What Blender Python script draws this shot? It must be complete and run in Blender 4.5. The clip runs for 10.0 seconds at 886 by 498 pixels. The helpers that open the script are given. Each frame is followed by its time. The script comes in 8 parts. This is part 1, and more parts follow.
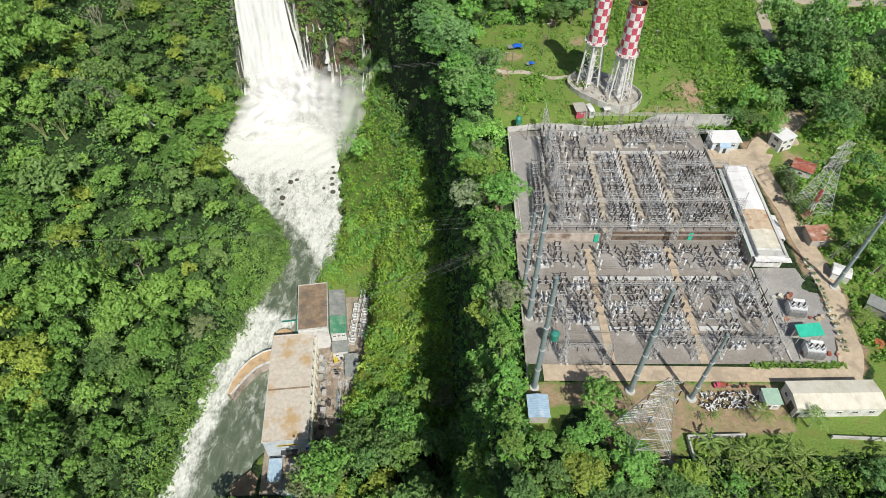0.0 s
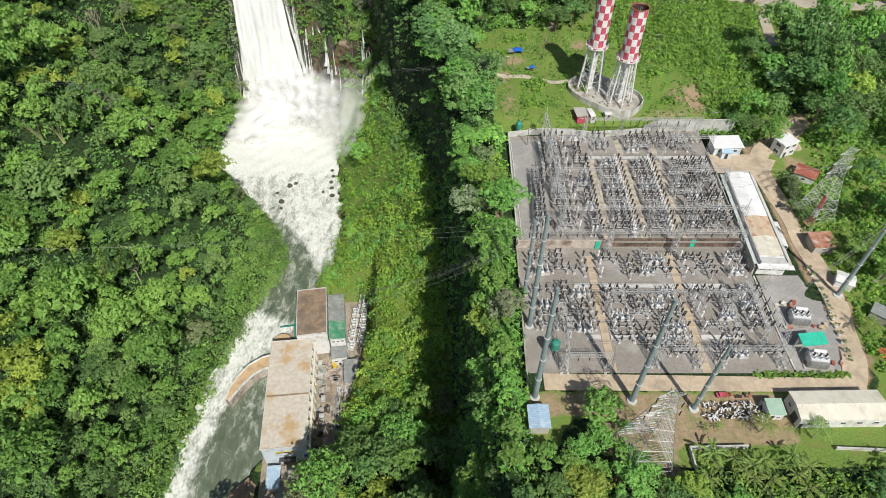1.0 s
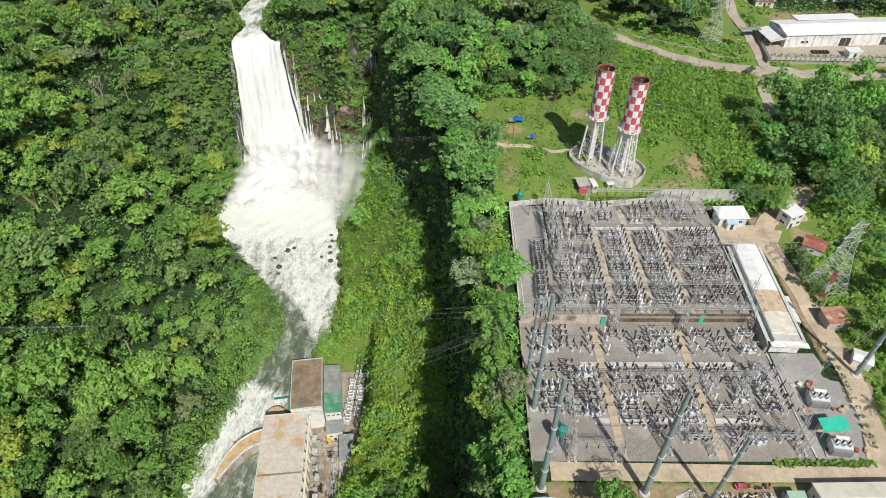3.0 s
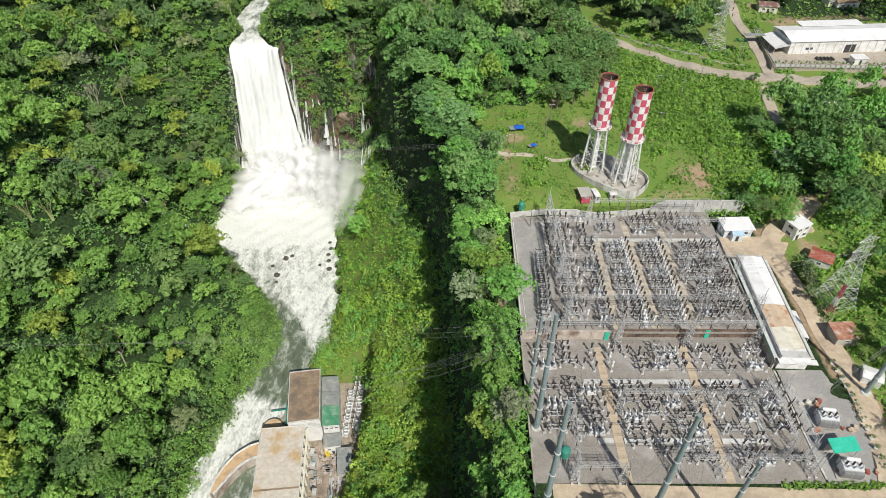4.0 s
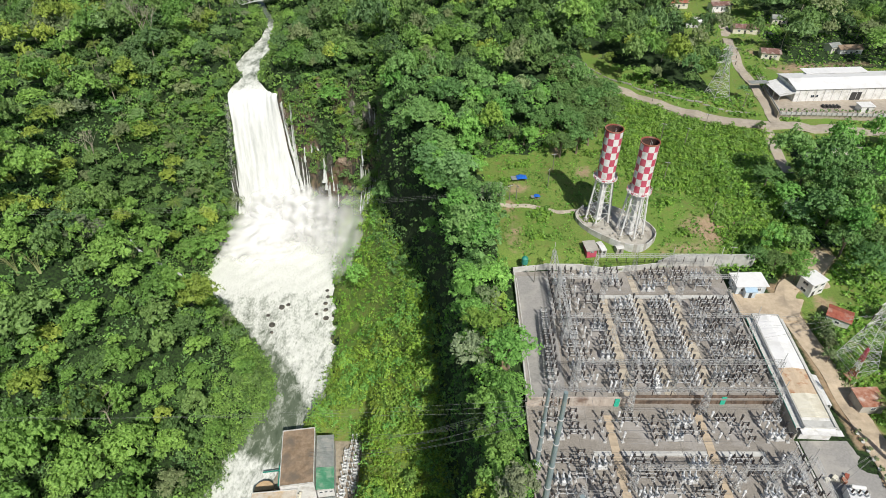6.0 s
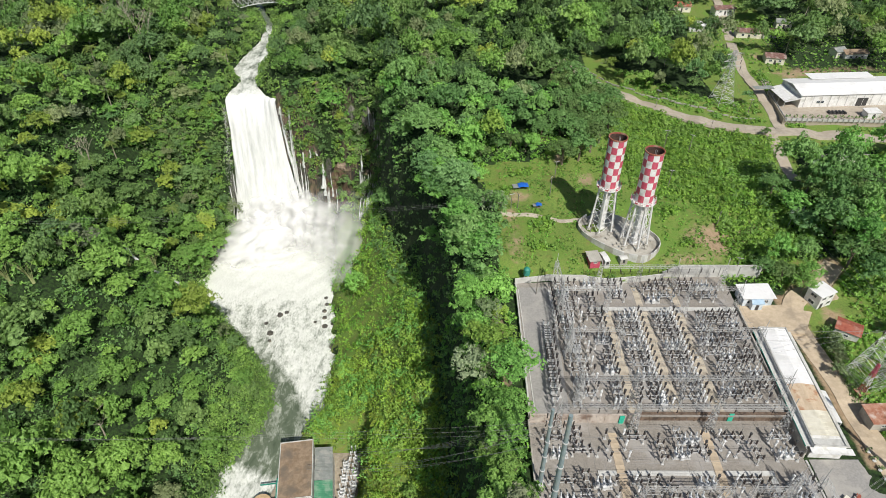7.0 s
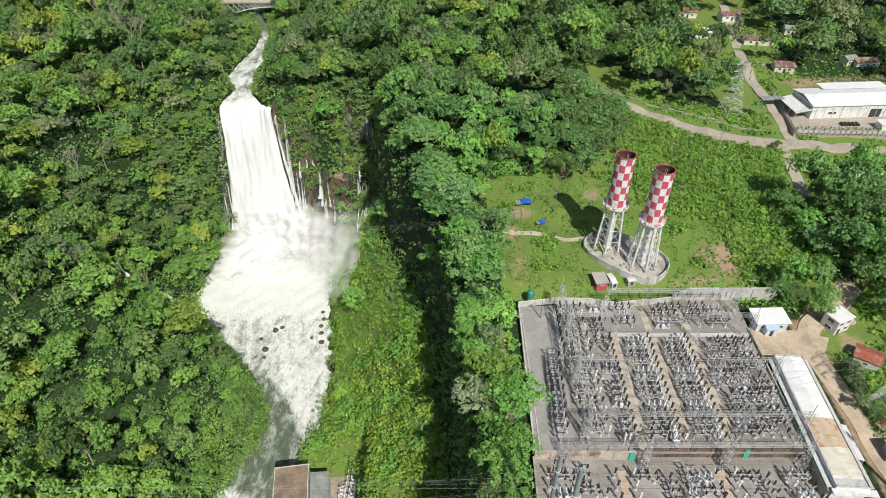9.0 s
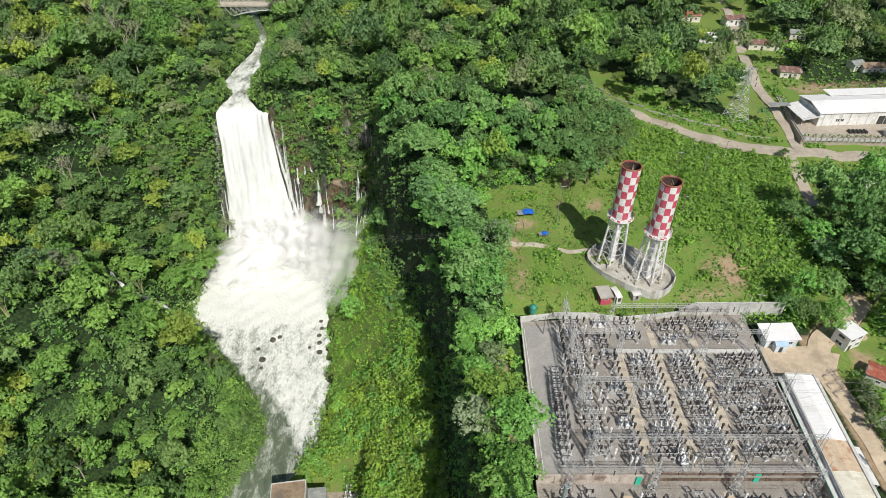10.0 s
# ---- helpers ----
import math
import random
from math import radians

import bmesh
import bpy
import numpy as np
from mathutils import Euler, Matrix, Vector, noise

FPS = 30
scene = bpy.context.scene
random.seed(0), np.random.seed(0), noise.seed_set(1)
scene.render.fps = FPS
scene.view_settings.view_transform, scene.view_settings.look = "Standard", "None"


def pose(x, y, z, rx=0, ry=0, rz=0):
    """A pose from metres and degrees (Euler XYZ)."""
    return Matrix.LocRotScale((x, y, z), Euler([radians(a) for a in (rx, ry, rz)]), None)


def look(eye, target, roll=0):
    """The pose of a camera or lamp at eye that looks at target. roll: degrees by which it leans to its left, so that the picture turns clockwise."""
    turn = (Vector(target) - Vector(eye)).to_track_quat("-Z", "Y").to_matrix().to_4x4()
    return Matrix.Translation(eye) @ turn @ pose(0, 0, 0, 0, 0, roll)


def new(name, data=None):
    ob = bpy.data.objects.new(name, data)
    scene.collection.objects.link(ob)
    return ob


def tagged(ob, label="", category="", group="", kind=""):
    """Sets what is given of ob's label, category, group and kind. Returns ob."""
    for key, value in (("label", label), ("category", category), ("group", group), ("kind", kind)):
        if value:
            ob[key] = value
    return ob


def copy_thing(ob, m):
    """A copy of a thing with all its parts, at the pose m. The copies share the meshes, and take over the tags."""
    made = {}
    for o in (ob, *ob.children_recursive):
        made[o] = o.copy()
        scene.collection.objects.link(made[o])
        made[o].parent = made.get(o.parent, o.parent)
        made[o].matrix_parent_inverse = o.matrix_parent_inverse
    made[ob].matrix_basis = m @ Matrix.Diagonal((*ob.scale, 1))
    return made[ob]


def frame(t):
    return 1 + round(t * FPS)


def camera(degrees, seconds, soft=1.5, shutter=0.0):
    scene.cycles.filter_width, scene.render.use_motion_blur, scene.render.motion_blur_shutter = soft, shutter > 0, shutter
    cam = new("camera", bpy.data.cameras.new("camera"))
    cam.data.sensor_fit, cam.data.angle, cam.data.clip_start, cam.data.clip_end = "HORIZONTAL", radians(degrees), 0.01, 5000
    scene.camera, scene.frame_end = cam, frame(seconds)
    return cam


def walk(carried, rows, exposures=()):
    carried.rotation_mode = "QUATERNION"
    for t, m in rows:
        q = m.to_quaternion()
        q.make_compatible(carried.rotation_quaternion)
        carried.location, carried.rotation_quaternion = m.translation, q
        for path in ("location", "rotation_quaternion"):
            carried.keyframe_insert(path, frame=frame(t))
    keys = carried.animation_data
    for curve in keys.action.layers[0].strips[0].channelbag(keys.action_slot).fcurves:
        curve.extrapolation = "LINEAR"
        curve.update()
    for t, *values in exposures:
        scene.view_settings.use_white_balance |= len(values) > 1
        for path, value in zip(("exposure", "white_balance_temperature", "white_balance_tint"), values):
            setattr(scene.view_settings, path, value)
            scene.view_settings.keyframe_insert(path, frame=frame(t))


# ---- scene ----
cam = camera(70.8, 10.0, 0.75)
METRES, EYE, TILT, LEAN, TURN = 50.0, 140.5, -47.2, 0.0, 0.0
ROWS = [
    (0.0, 0.0, 0.0, 0.0, 0.0, 0.0, -0.0),
    (0.5, 0.001, 0.0152, 0.0156, 0.0, -0.03, -0.02),
    (1.0, 0.0019, 0.0352, 0.0374, -0.0, 0.06, -0.04),
    (1.5, 0.0024, 0.0598, 0.0648, -0.01, 1.07, -0.06),
    (2.0, 0.0023, 0.0878, 0.0953, -0.01, 3.15, -0.09),
    (2.5, 0.0012, 0.1163, 0.1229, -0.01, 5.0, -0.11),
    (4.0, -0.0009, 0.2189, 0.2336, -0.04, 5.25, -0.14),
    (4.5, -0.0008, 0.2561, 0.2742, -0.03, 5.89, -0.13),
    (5.0, -0.0017, 0.2929, 0.3148, -0.03, 6.79, -0.13),
    (5.5, -0.0029, 0.3298, 0.3554, -0.03, 7.67, -0.12),
    (6.0, -0.0033, 0.3667, 0.3939, -0.03, 8.43, -0.12),
    (7.5, -0.0056, 0.4725, 0.5105, -0.01, 8.49, -0.11),
    (8.0, -0.0065, 0.5082, 0.5502, -0.03, 8.45, -0.1),
    (8.5, -0.0071, 0.547, 0.5927, -0.04, 8.43, -0.1),
    (9.0, -0.0072, 0.5884, 0.6381, -0.04, 8.43, -0.11),
    (9.5, -0.0083, 0.6318, 0.6859, -0.04, 8.43, -0.1),
    (10.0, -0.009, 0.6774, 0.7352, -0.05, 8.43, -0.1),
]
walk(cam, [(t, pose(0, 0, EYE, TILT, LEAN, TURN) @ pose(METRES * x, METRES * y, METRES * z, 90 + pitch, roll, yaw)) for t, x, y, z, yaw, pitch, roll in ROWS], [(0.0, -0.18), (10.0, -0.18)])

# ---- light ----
SUN_AZ, SUN_EL = radians(158.5), radians(49.0)
to_sun = Vector((math.sin(SUN_AZ) * math.cos(SUN_EL), math.cos(SUN_AZ) * math.cos(SUN_EL), math.sin(SUN_EL)))
world = bpy.data.worlds.new("sky")
scene.world = world
world.use_nodes = True
sky = world.node_tree.nodes.new("ShaderNodeTexSky")
sky.sky_type, sky.sun_disc, sky.sun_elevation, sky.sun_rotation = "NISHITA", False, SUN_EL, SUN_AZ
sky.air_density, sky.dust_density = 1.0, 1.5
back = world.node_tree.nodes["Background"]
back.inputs["Strength"].default_value = 0.073
world.node_tree.links.new(sky.outputs["Color"], back.inputs["Color"])
sun = new("sun", bpy.data.lights.new("sun", "SUN"))
sun.data.energy, sun.data.angle, sun.data.color = 5.0, radians(0.6), (1.0, 0.96, 0.88)
sun.matrix_world = look(to_sun * 300, (0, 0, 0))


# ---- materials ----
def ramp_node(nt, fac, c1, c2, lo=0.3, hi=0.7):
    r = nt.nodes.new("ShaderNodeValToRGB")
    r.color_ramp.elements[0].position, r.color_ramp.elements[1].position = lo, hi
    r.color_ramp.elements[0].color, r.color_ramp.elements[1].color = (*c1, 1), (*c2, 1)
    nt.links.new(fac, r.inputs["Fac"])
    return r.outputs["Color"]


def noise_node(nt, coord, scale, detail=4.0, stretch=None):
    if stretch:
        m = nt.nodes.new("ShaderNodeMapping")
        m.inputs["Scale"].default_value = stretch
        nt.links.new(coord, m.inputs["Vector"])
        coord = m.outputs["Vector"]
    n = nt.nodes.new("ShaderNodeTexNoise")
    n.inputs["Scale"].default_value, n.inputs["Detail"].default_value = scale, detail
    n.inputs["Roughness"].default_value = 0.62
    nt.links.new(coord, n.inputs["Vector"])
    return n.outputs["Fac"]


def blend(nt, fac, a, b, mode="MIX"):
    m = nt.nodes.new("ShaderNodeMix")
    m.data_type, m.blend_type = "RGBA", mode
    for value, sock in ((fac, m.inputs[0]), (a, m.inputs[6]), (b, m.inputs[7])):
        if isinstance(value, (int, float)):
            sock.default_value = value
        elif isinstance(value, tuple):
            sock.default_value = (*value, 1)
        else:
            nt.links.new(value, sock)
    return m.outputs[2]


def calc(nt, op, a, b=0.0):
    m = nt.nodes.new("ShaderNodeMath")
    m.operation = op
    for value, sock in ((a, m.inputs[0]), (b, m.inputs[1])):
        if isinstance(value, (int, float)):
            sock.default_value = value
        else:
            nt.links.new(value, sock)
    return m.outputs[0]


def step_node(nt, value, lo, hi):
    m = nt.nodes.new("ShaderNodeMapRange")
    m.interpolation_type = "SMOOTHSTEP"
    m.inputs["From Min"].default_value, m.inputs["From Max"].default_value = lo, hi
    nt.links.new(value, m.inputs["Value"])
    return m.outputs["Result"]


def bump_node(nt, height, strength, distance):
    b = nt.nodes.new("ShaderNodeBump")
    b.inputs["Strength"].default_value, b.inputs["Distance"].default_value = strength, distance
    nt.links.new(height, b.inputs["Height"])
    return b.outputs["Normal"]


def blank(name):
    m = bpy.data.materials.new(name)
    m.use_nodes = True
    nt = m.node_tree
    return m, nt, nt.nodes["Principled BSDF"], nt.nodes.new("ShaderNodeTexCoord").outputs["Object"]


def surf(name, c1, c2, scale=1.0, rough=0.8, metal=0.0, stain=None, stain_scale=0.15, stretch=None, bump=0.15, dist=0.05, vary=0.0):
    """Two tones in fine noise, a stain at a larger scale, a fine relief, and a shift from object to object."""
    m, nt, bsdf, co = blank(name)
    fine = noise_node(nt, co, scale, 5.0, stretch)
    col = ramp_node(nt, fine, c1, c2)
    if stain:
        mask = step_node(nt, noise_node(nt, co, stain_scale, 5.0), 0.47, 0.68)
        col = blend(nt, mask, col, stain)
    if vary:
        info = nt.nodes.new("ShaderNodeObjectInfo")
        shift = nt.nodes.new("ShaderNodeHueSaturation")
        nt.links.new(calc(nt, "ADD", calc(nt, "MULTIPLY", info.outputs["Random"], 2 * vary), 1 - vary), shift.inputs["Value"])
        nt.links.new(col, shift.inputs["Color"])
        col = shift.outputs["Color"]
    nt.links.new(col, bsdf.inputs["Base Color"])
    bsdf.inputs["Roughness"].default_value, bsdf.inputs["Metallic"].default_value = rough, metal
    if bump:
        nt.links.new(bump_node(nt, fine, bump, dist), bsdf.inputs["Normal"])
    return m


def leaf(name, dark, light, thin=0.2, tone_scale=0.11):
    """Foliage: every leaf has its own tone, crowns drift in tone, and light comes through."""
    m, nt, bsdf, co = blank(name)
    geo = nt.nodes.new("ShaderNodeNewGeometry")
    each = geo.outputs["Random Per Island"]
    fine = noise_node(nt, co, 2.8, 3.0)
    # Fine dark speckle paints the shade in gaps between leaves into the colour.
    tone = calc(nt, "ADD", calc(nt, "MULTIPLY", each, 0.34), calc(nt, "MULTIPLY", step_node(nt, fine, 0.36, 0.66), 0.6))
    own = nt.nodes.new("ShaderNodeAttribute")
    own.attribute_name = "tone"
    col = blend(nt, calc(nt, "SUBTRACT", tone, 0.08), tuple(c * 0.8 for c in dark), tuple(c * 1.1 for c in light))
    drift = noise_node(nt, co, tone_scale, 2.0)
    info = nt.nodes.new("ShaderNodeObjectInfo")
    shift = nt.nodes.new("ShaderNodeHueSaturation")
    lift = calc(nt, "ADD", calc(nt, "MULTIPLY", own.outputs["Fac"], 0.62), calc(nt, "MULTIPLY", info.outputs["Random"], 0.3))
    nt.links.new(calc(nt, "ADD", calc(nt, "ADD", calc(nt, "MULTIPLY", drift, 0.8), 0.5), lift), shift.inputs["Value"])
    nt.links.new(calc(nt, "ADD", calc(nt, "MULTIPLY", info.outputs["Random"], 0.03), calc(nt, "ADD", calc(nt, "MULTIPLY", own.outputs["Fac"], -0.025), 0.485)), shift.inputs["Hue"])
    nt.links.new(col, shift.inputs["Color"])
    col = shift.outputs["Color"]
    nt.links.new(col, bsdf.inputs["Base Color"])
    bsdf.inputs["Roughness"].default_value = 0.55
    bsdf.inputs["Specular IOR Level"].default_value = 0.3
    nt.links.new(bump_node(nt, fine, 0.5, 0.4), bsdf.inputs["Normal"])
    tr = nt.nodes.new("ShaderNodeBsdfTranslucent")
    nt.links.new(blend(nt, 1.0, col, (1.0, 1.15, 0.5), "MULTIPLY"), tr.inputs["Color"])
    mix = nt.nodes.new("ShaderNodeMixShader")
    mix.inputs["Fac"].default_value = thin
    nt.links.new(bsdf.outputs["BSDF"], mix.inputs[1])
    nt.links.new(tr.outputs["BSDF"], mix.inputs[2])
    nt.links.new(mix.outputs["Shader"], nt.nodes["Material Output"].inputs["Surface"])
    return m


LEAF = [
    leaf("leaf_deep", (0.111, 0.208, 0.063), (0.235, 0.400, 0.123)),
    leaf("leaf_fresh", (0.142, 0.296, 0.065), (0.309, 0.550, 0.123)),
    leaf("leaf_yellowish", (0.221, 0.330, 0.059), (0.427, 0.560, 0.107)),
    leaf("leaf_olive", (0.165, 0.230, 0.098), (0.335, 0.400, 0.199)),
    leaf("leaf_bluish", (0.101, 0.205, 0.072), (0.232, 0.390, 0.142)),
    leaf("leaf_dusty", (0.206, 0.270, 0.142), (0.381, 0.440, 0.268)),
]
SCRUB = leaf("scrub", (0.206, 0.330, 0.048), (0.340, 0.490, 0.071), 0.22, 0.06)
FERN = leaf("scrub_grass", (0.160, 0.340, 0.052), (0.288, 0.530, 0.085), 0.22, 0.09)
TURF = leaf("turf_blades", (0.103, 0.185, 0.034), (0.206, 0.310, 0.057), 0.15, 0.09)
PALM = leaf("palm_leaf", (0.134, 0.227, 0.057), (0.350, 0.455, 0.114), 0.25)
GREY_WOOD = surf("grey_wood", (0.16, 0.145, 0.125), (0.27, 0.25, 0.22), 1.5, 0.85, stretch=(1, 1, 0.2))
CULM = surf("bamboo_culm", (0.3, 0.34, 0.13), (0.5, 0.52, 0.26), 1.5, 0.6, stretch=(1, 1, 0.3))
BARK = surf("bark", (0.12, 0.09, 0.06), (0.3, 0.25, 0.19), 2.0, 0.9, stretch=(1, 1, 0.2), bump=0.4)
PALE_BARK = surf("pale_bark", (0.3, 0.26, 0.2), (0.5, 0.45, 0.38), 2.0, 0.9, bump=0.3)
CONCRETE = surf("concrete", (0.36, 0.34, 0.3), (0.52, 0.5, 0.45), 0.8, 0.88, stain=(0.26, 0.24, 0.2), stain_scale=0.2, vary=0.08)
PALE_CONCRETE = surf("pale_concrete", (0.5, 0.5, 0.48), (0.66, 0.66, 0.63), 1.2, 0.85, stain=(0.42, 0.41, 0.38), stain_scale=0.3, vary=0.06)
STAINED = surf("rust_stained_concrete", (0.4, 0.34, 0.29), (0.58, 0.52, 0.46), 0.7, 0.9, stain=(0.2, 0.14, 0.11), stain_scale=0.22, stretch=(1, 1, 0.4))
BROWN_WALL = surf("dark_brown_concrete", (0.11, 0.075, 0.055), (0.22, 0.16, 0.12), 0.8, 0.9, stain=(0.07, 0.05, 0.04), stain_scale=0.3, stretch=(1, 1, 0.4))
TAN_PAVING = surf("tan_paving", (0.45, 0.36, 0.255), (0.6, 0.495, 0.365), 0.7, 0.9, stain=(0.38, 0.31, 0.23), stain_scale=0.16)
LANE_PAVING = surf("lane_paving", (0.46, 0.4, 0.31), (0.6, 0.54, 0.44), 0.9, 0.9, stain=(0.36, 0.31, 0.25), stain_scale=0.25)
GRAVEL = surf("yard_gravel", (0.185, 0.166, 0.145), (0.37, 0.343, 0.305), 3.5, 0.95, stain=(0.37, 0.35, 0.33), stain_scale=0.1, bump=0.6)
ASPHALT = surf("asphalt", (0.27, 0.262, 0.25), (0.36, 0.35, 0.335), 2.0, 0.92, stain=(0.42, 0.4, 0.37), stain_scale=0.12)
ROAD = surf("road_surface", (0.34, 0.295, 0.24), (0.48, 0.425, 0.35), 0.6, 0.92, stain=(0.4, 0.34, 0.27), stain_scale=0.1)
DIRT = surf("dirt", (0.34, 0.23, 0.14), (0.5, 0.36, 0.23), 0.9, 0.95, stain=(0.27, 0.2, 0.12), stain_scale=0.2, bump=0.5)
STEEL = surf("galvanised_steel", (0.46, 0.46, 0.455), (0.64, 0.64, 0.63), 1.5, 0.55, 0.1, vary=0.1)
BLUE_STEEL = surf("grey_blue_paint", (0.2, 0.27, 0.29), (0.3, 0.37, 0.38), 0.5, 0.5, 0.1, stain=(0.32, 0.36, 0.34), stain_scale=0.4)
ALU = surf("aluminium", (0.68, 0.7, 0.71), (0.82, 0.83, 0.84), 2.0, 0.45, 0.15, vary=0.08)
STEEL_CABLE = surf("weathered_cable", (0.2, 0.2, 0.2), (0.34, 0.34, 0.34), 1.0, 0.6, bump=0)
PORCELAIN = surf("brown_porcelain", (0.025, 0.018, 0.016), (0.06, 0.045, 0.04), 3.0, 0.3)
GREY_PORCELAIN = surf("grey_porcelain", (0.3, 0.32, 0.34), (0.45, 0.47, 0.49), 3.0, 0.35)
WHITE_PORCELAIN = surf("white_porcelain", (0.62, 0.63, 0.63), (0.78, 0.78, 0.78), 3.0, 0.4)
DARK = surf("dark_metal", (0.03, 0.03, 0.032), (0.07, 0.07, 0.07), 2.0, 0.5)
WHITE = surf("white_paint", (0.68, 0.68, 0.67), (0.82, 0.82, 0.81), 0.8, 0.55, stain=(0.55, 0.54, 0.5), stain_scale=0.35)
DECK_TAN = surf("orange_tan_deck", (0.5, 0.34, 0.19), (0.64, 0.47, 0.29), 0.9, 0.9, stain=(0.42, 0.3, 0.18), stain_scale=0.3)
PALE_BLUE = surf("pale_blue_wall", (0.52, 0.6, 0.66), (0.66, 0.72, 0.77), 0.8, 0.7, stain=(0.45, 0.5, 0.54), stain_scale=0.3)
CREAM = surf("cream_sheet", (0.66, 0.63, 0.52), (0.78, 0.75, 0.64), 0.6, 0.6, stain=(0.58, 0.54, 0.43), stain_scale=0.2)
WHITE_SHEET = surf("white_roof_sheet", (0.78, 0.78, 0.78), (0.84, 0.84, 0.84), 0.5, 0.5, stain=(0.72, 0.72, 0.71), stain_scale=0.2)
TAN_SHEET = surf("rust_streaked_tan_sheet", (0.5, 0.38, 0.26), (0.66, 0.54, 0.4), 0.8, 0.75, stain=(0.42, 0.22, 0.12), stain_scale=0.5, stretch=(1, 0.25, 1))
RED = surf("red_paint", (0.48, 0.06, 0.11), (0.62, 0.12, 0.18), 0.8, 0.55, stain=(0.5, 0.12, 0.15), stain_scale=0.4)
RUST = surf("rusty_sheet", (0.3, 0.1, 0.05), (0.5, 0.3, 0.22), 0.8, 0.85, stain=(0.58, 0.52, 0.47), stain_scale=0.35, bump=0.4)
RUST_RED = surf("rust_red_sheet", (0.26, 0.06, 0.04), (0.4, 0.13, 0.08), 0.9, 0.8, stain=(0.42, 0.26, 0.2), stain_scale=0.3)
OLD_RUST = surf("old_rust_sheet", (0.12, 0.06, 0.05), (0.27, 0.15, 0.125), 0.9, 0.85, stain=(0.36, 0.3, 0.27), stain_scale=0.4)
DARK_RUST = surf("near_black_rust", (0.03, 0.022, 0.018), (0.11, 0.06, 0.045), 1.2, 0.9)
ROOF_BROWN = surf("weathered_brown_roof", (0.2, 0.14, 0.09), (0.36, 0.27, 0.19), 0.5, 0.92, stain=(0.17, 0.14, 0.11), stain_scale=0.14)
ROOF_TAN = surf("weathered_tan_roof", (0.48, 0.43, 0.36), (0.68, 0.62, 0.54), 0.6, 0.9, stain=(0.5, 0.35, 0.18), stain_scale=0.11)
ROOF_GREY = surf("grey_roof_sheet", (0.2, 0.22, 0.21), (0.3, 0.32, 0.31), 0.8, 0.7, stain=(0.36, 0.36, 0.34), stain_scale=0.3)
ROOF_GREEN = surf("green_roof_sheet", (0.05, 0.22, 0.12), (0.1, 0.32, 0.19), 0.8, 0.6, stain=(0.25, 0.38, 0.28), stain_scale=0.3)
PALE_GREEN = surf("pale_green_sheet", (0.3, 0.46, 0.35), (0.42, 0.57, 0.46), 0.8, 0.6)
COURT = surf("worn_court", (0.26, 0.215, 0.165), (0.44, 0.38, 0.3), 0.6, 0.92, stain=(0.2, 0.165, 0.13), stain_scale=0.18)
TURQUOISE = surf("turquoise_cover", (0.02, 0.42, 0.28), (0.05, 0.56, 0.4), 0.8, 0.5)
ROOF_BLUE = surf("pale_blue_sheet", (0.3, 0.44, 0.58), (0.42, 0.56, 0.68), 0.8, 0.55, stain=(0.5, 0.6, 0.66), stain_scale=0.4)
BLUE_TARP = surf("blue_tarpaulin", (0.01, 0.1, 0.5), (0.03, 0.18, 0.66), 1.5, 0.5)
TEAL = surf("teal_paint", (0.02, 0.2, 0.15), (0.05, 0.3, 0.23), 1.0, 0.5)
PANE = surf("dark_window_pane", (0.02, 0.03, 0.04), (0.06, 0.08, 0.1), 0.7, 0.12, bump=0)
YELLOW = surf("yellow_paint", (0.55, 0.4, 0.03), (0.7, 0.52, 0.06), 1.0, 0.5)
ORANGE = surf("rusty_orange", (0.4, 0.14, 0.04), (0.55, 0.22, 0.07), 1.0, 0.7)
ROCK = surf("wet_rock", (0.035, 0.033, 0.03), (0.13, 0.12, 0.1), 0.5, 0.5, stain=(0.2, 0.17, 0.13), bump=0.8, dist=0.4)


STONES = {
    "brown": surf("red_brown_rock", (0.06, 0.035, 0.025), (0.2, 0.125, 0.085), 0.8, 0.6, stain=(0.1, 0.11, 0.04), stain_scale=0.35, stretch=(1, 1, 0.25), bump=0.8, dist=0.4),
    "tan": surf("tan_rock", (0.3, 0.22, 0.165), (0.5, 0.39, 0.3), 0.9, 0.9, stain=(0.2, 0.14, 0.1), stain_scale=0.4, bump=0.7, dist=0.3),
    "dark": surf("dark_wet_rock", (0.03, 0.03, 0.028), (0.13, 0.125, 0.105), 0.8, 0.45, stain=(0.06, 0.085, 0.03), stain_scale=0.4, stretch=(1, 1, 0.25), bump=0.8, dist=0.4),
    "grey": surf("grey_cliff_rock", (0.09, 0.085, 0.075), (0.3, 0.285, 0.25), 0.8, 0.85, stain=(0.09, 0.12, 0.05), stain_scale=0.4, stretch=(1, 1, 0.35), bump=0.8, dist=0.4),
}


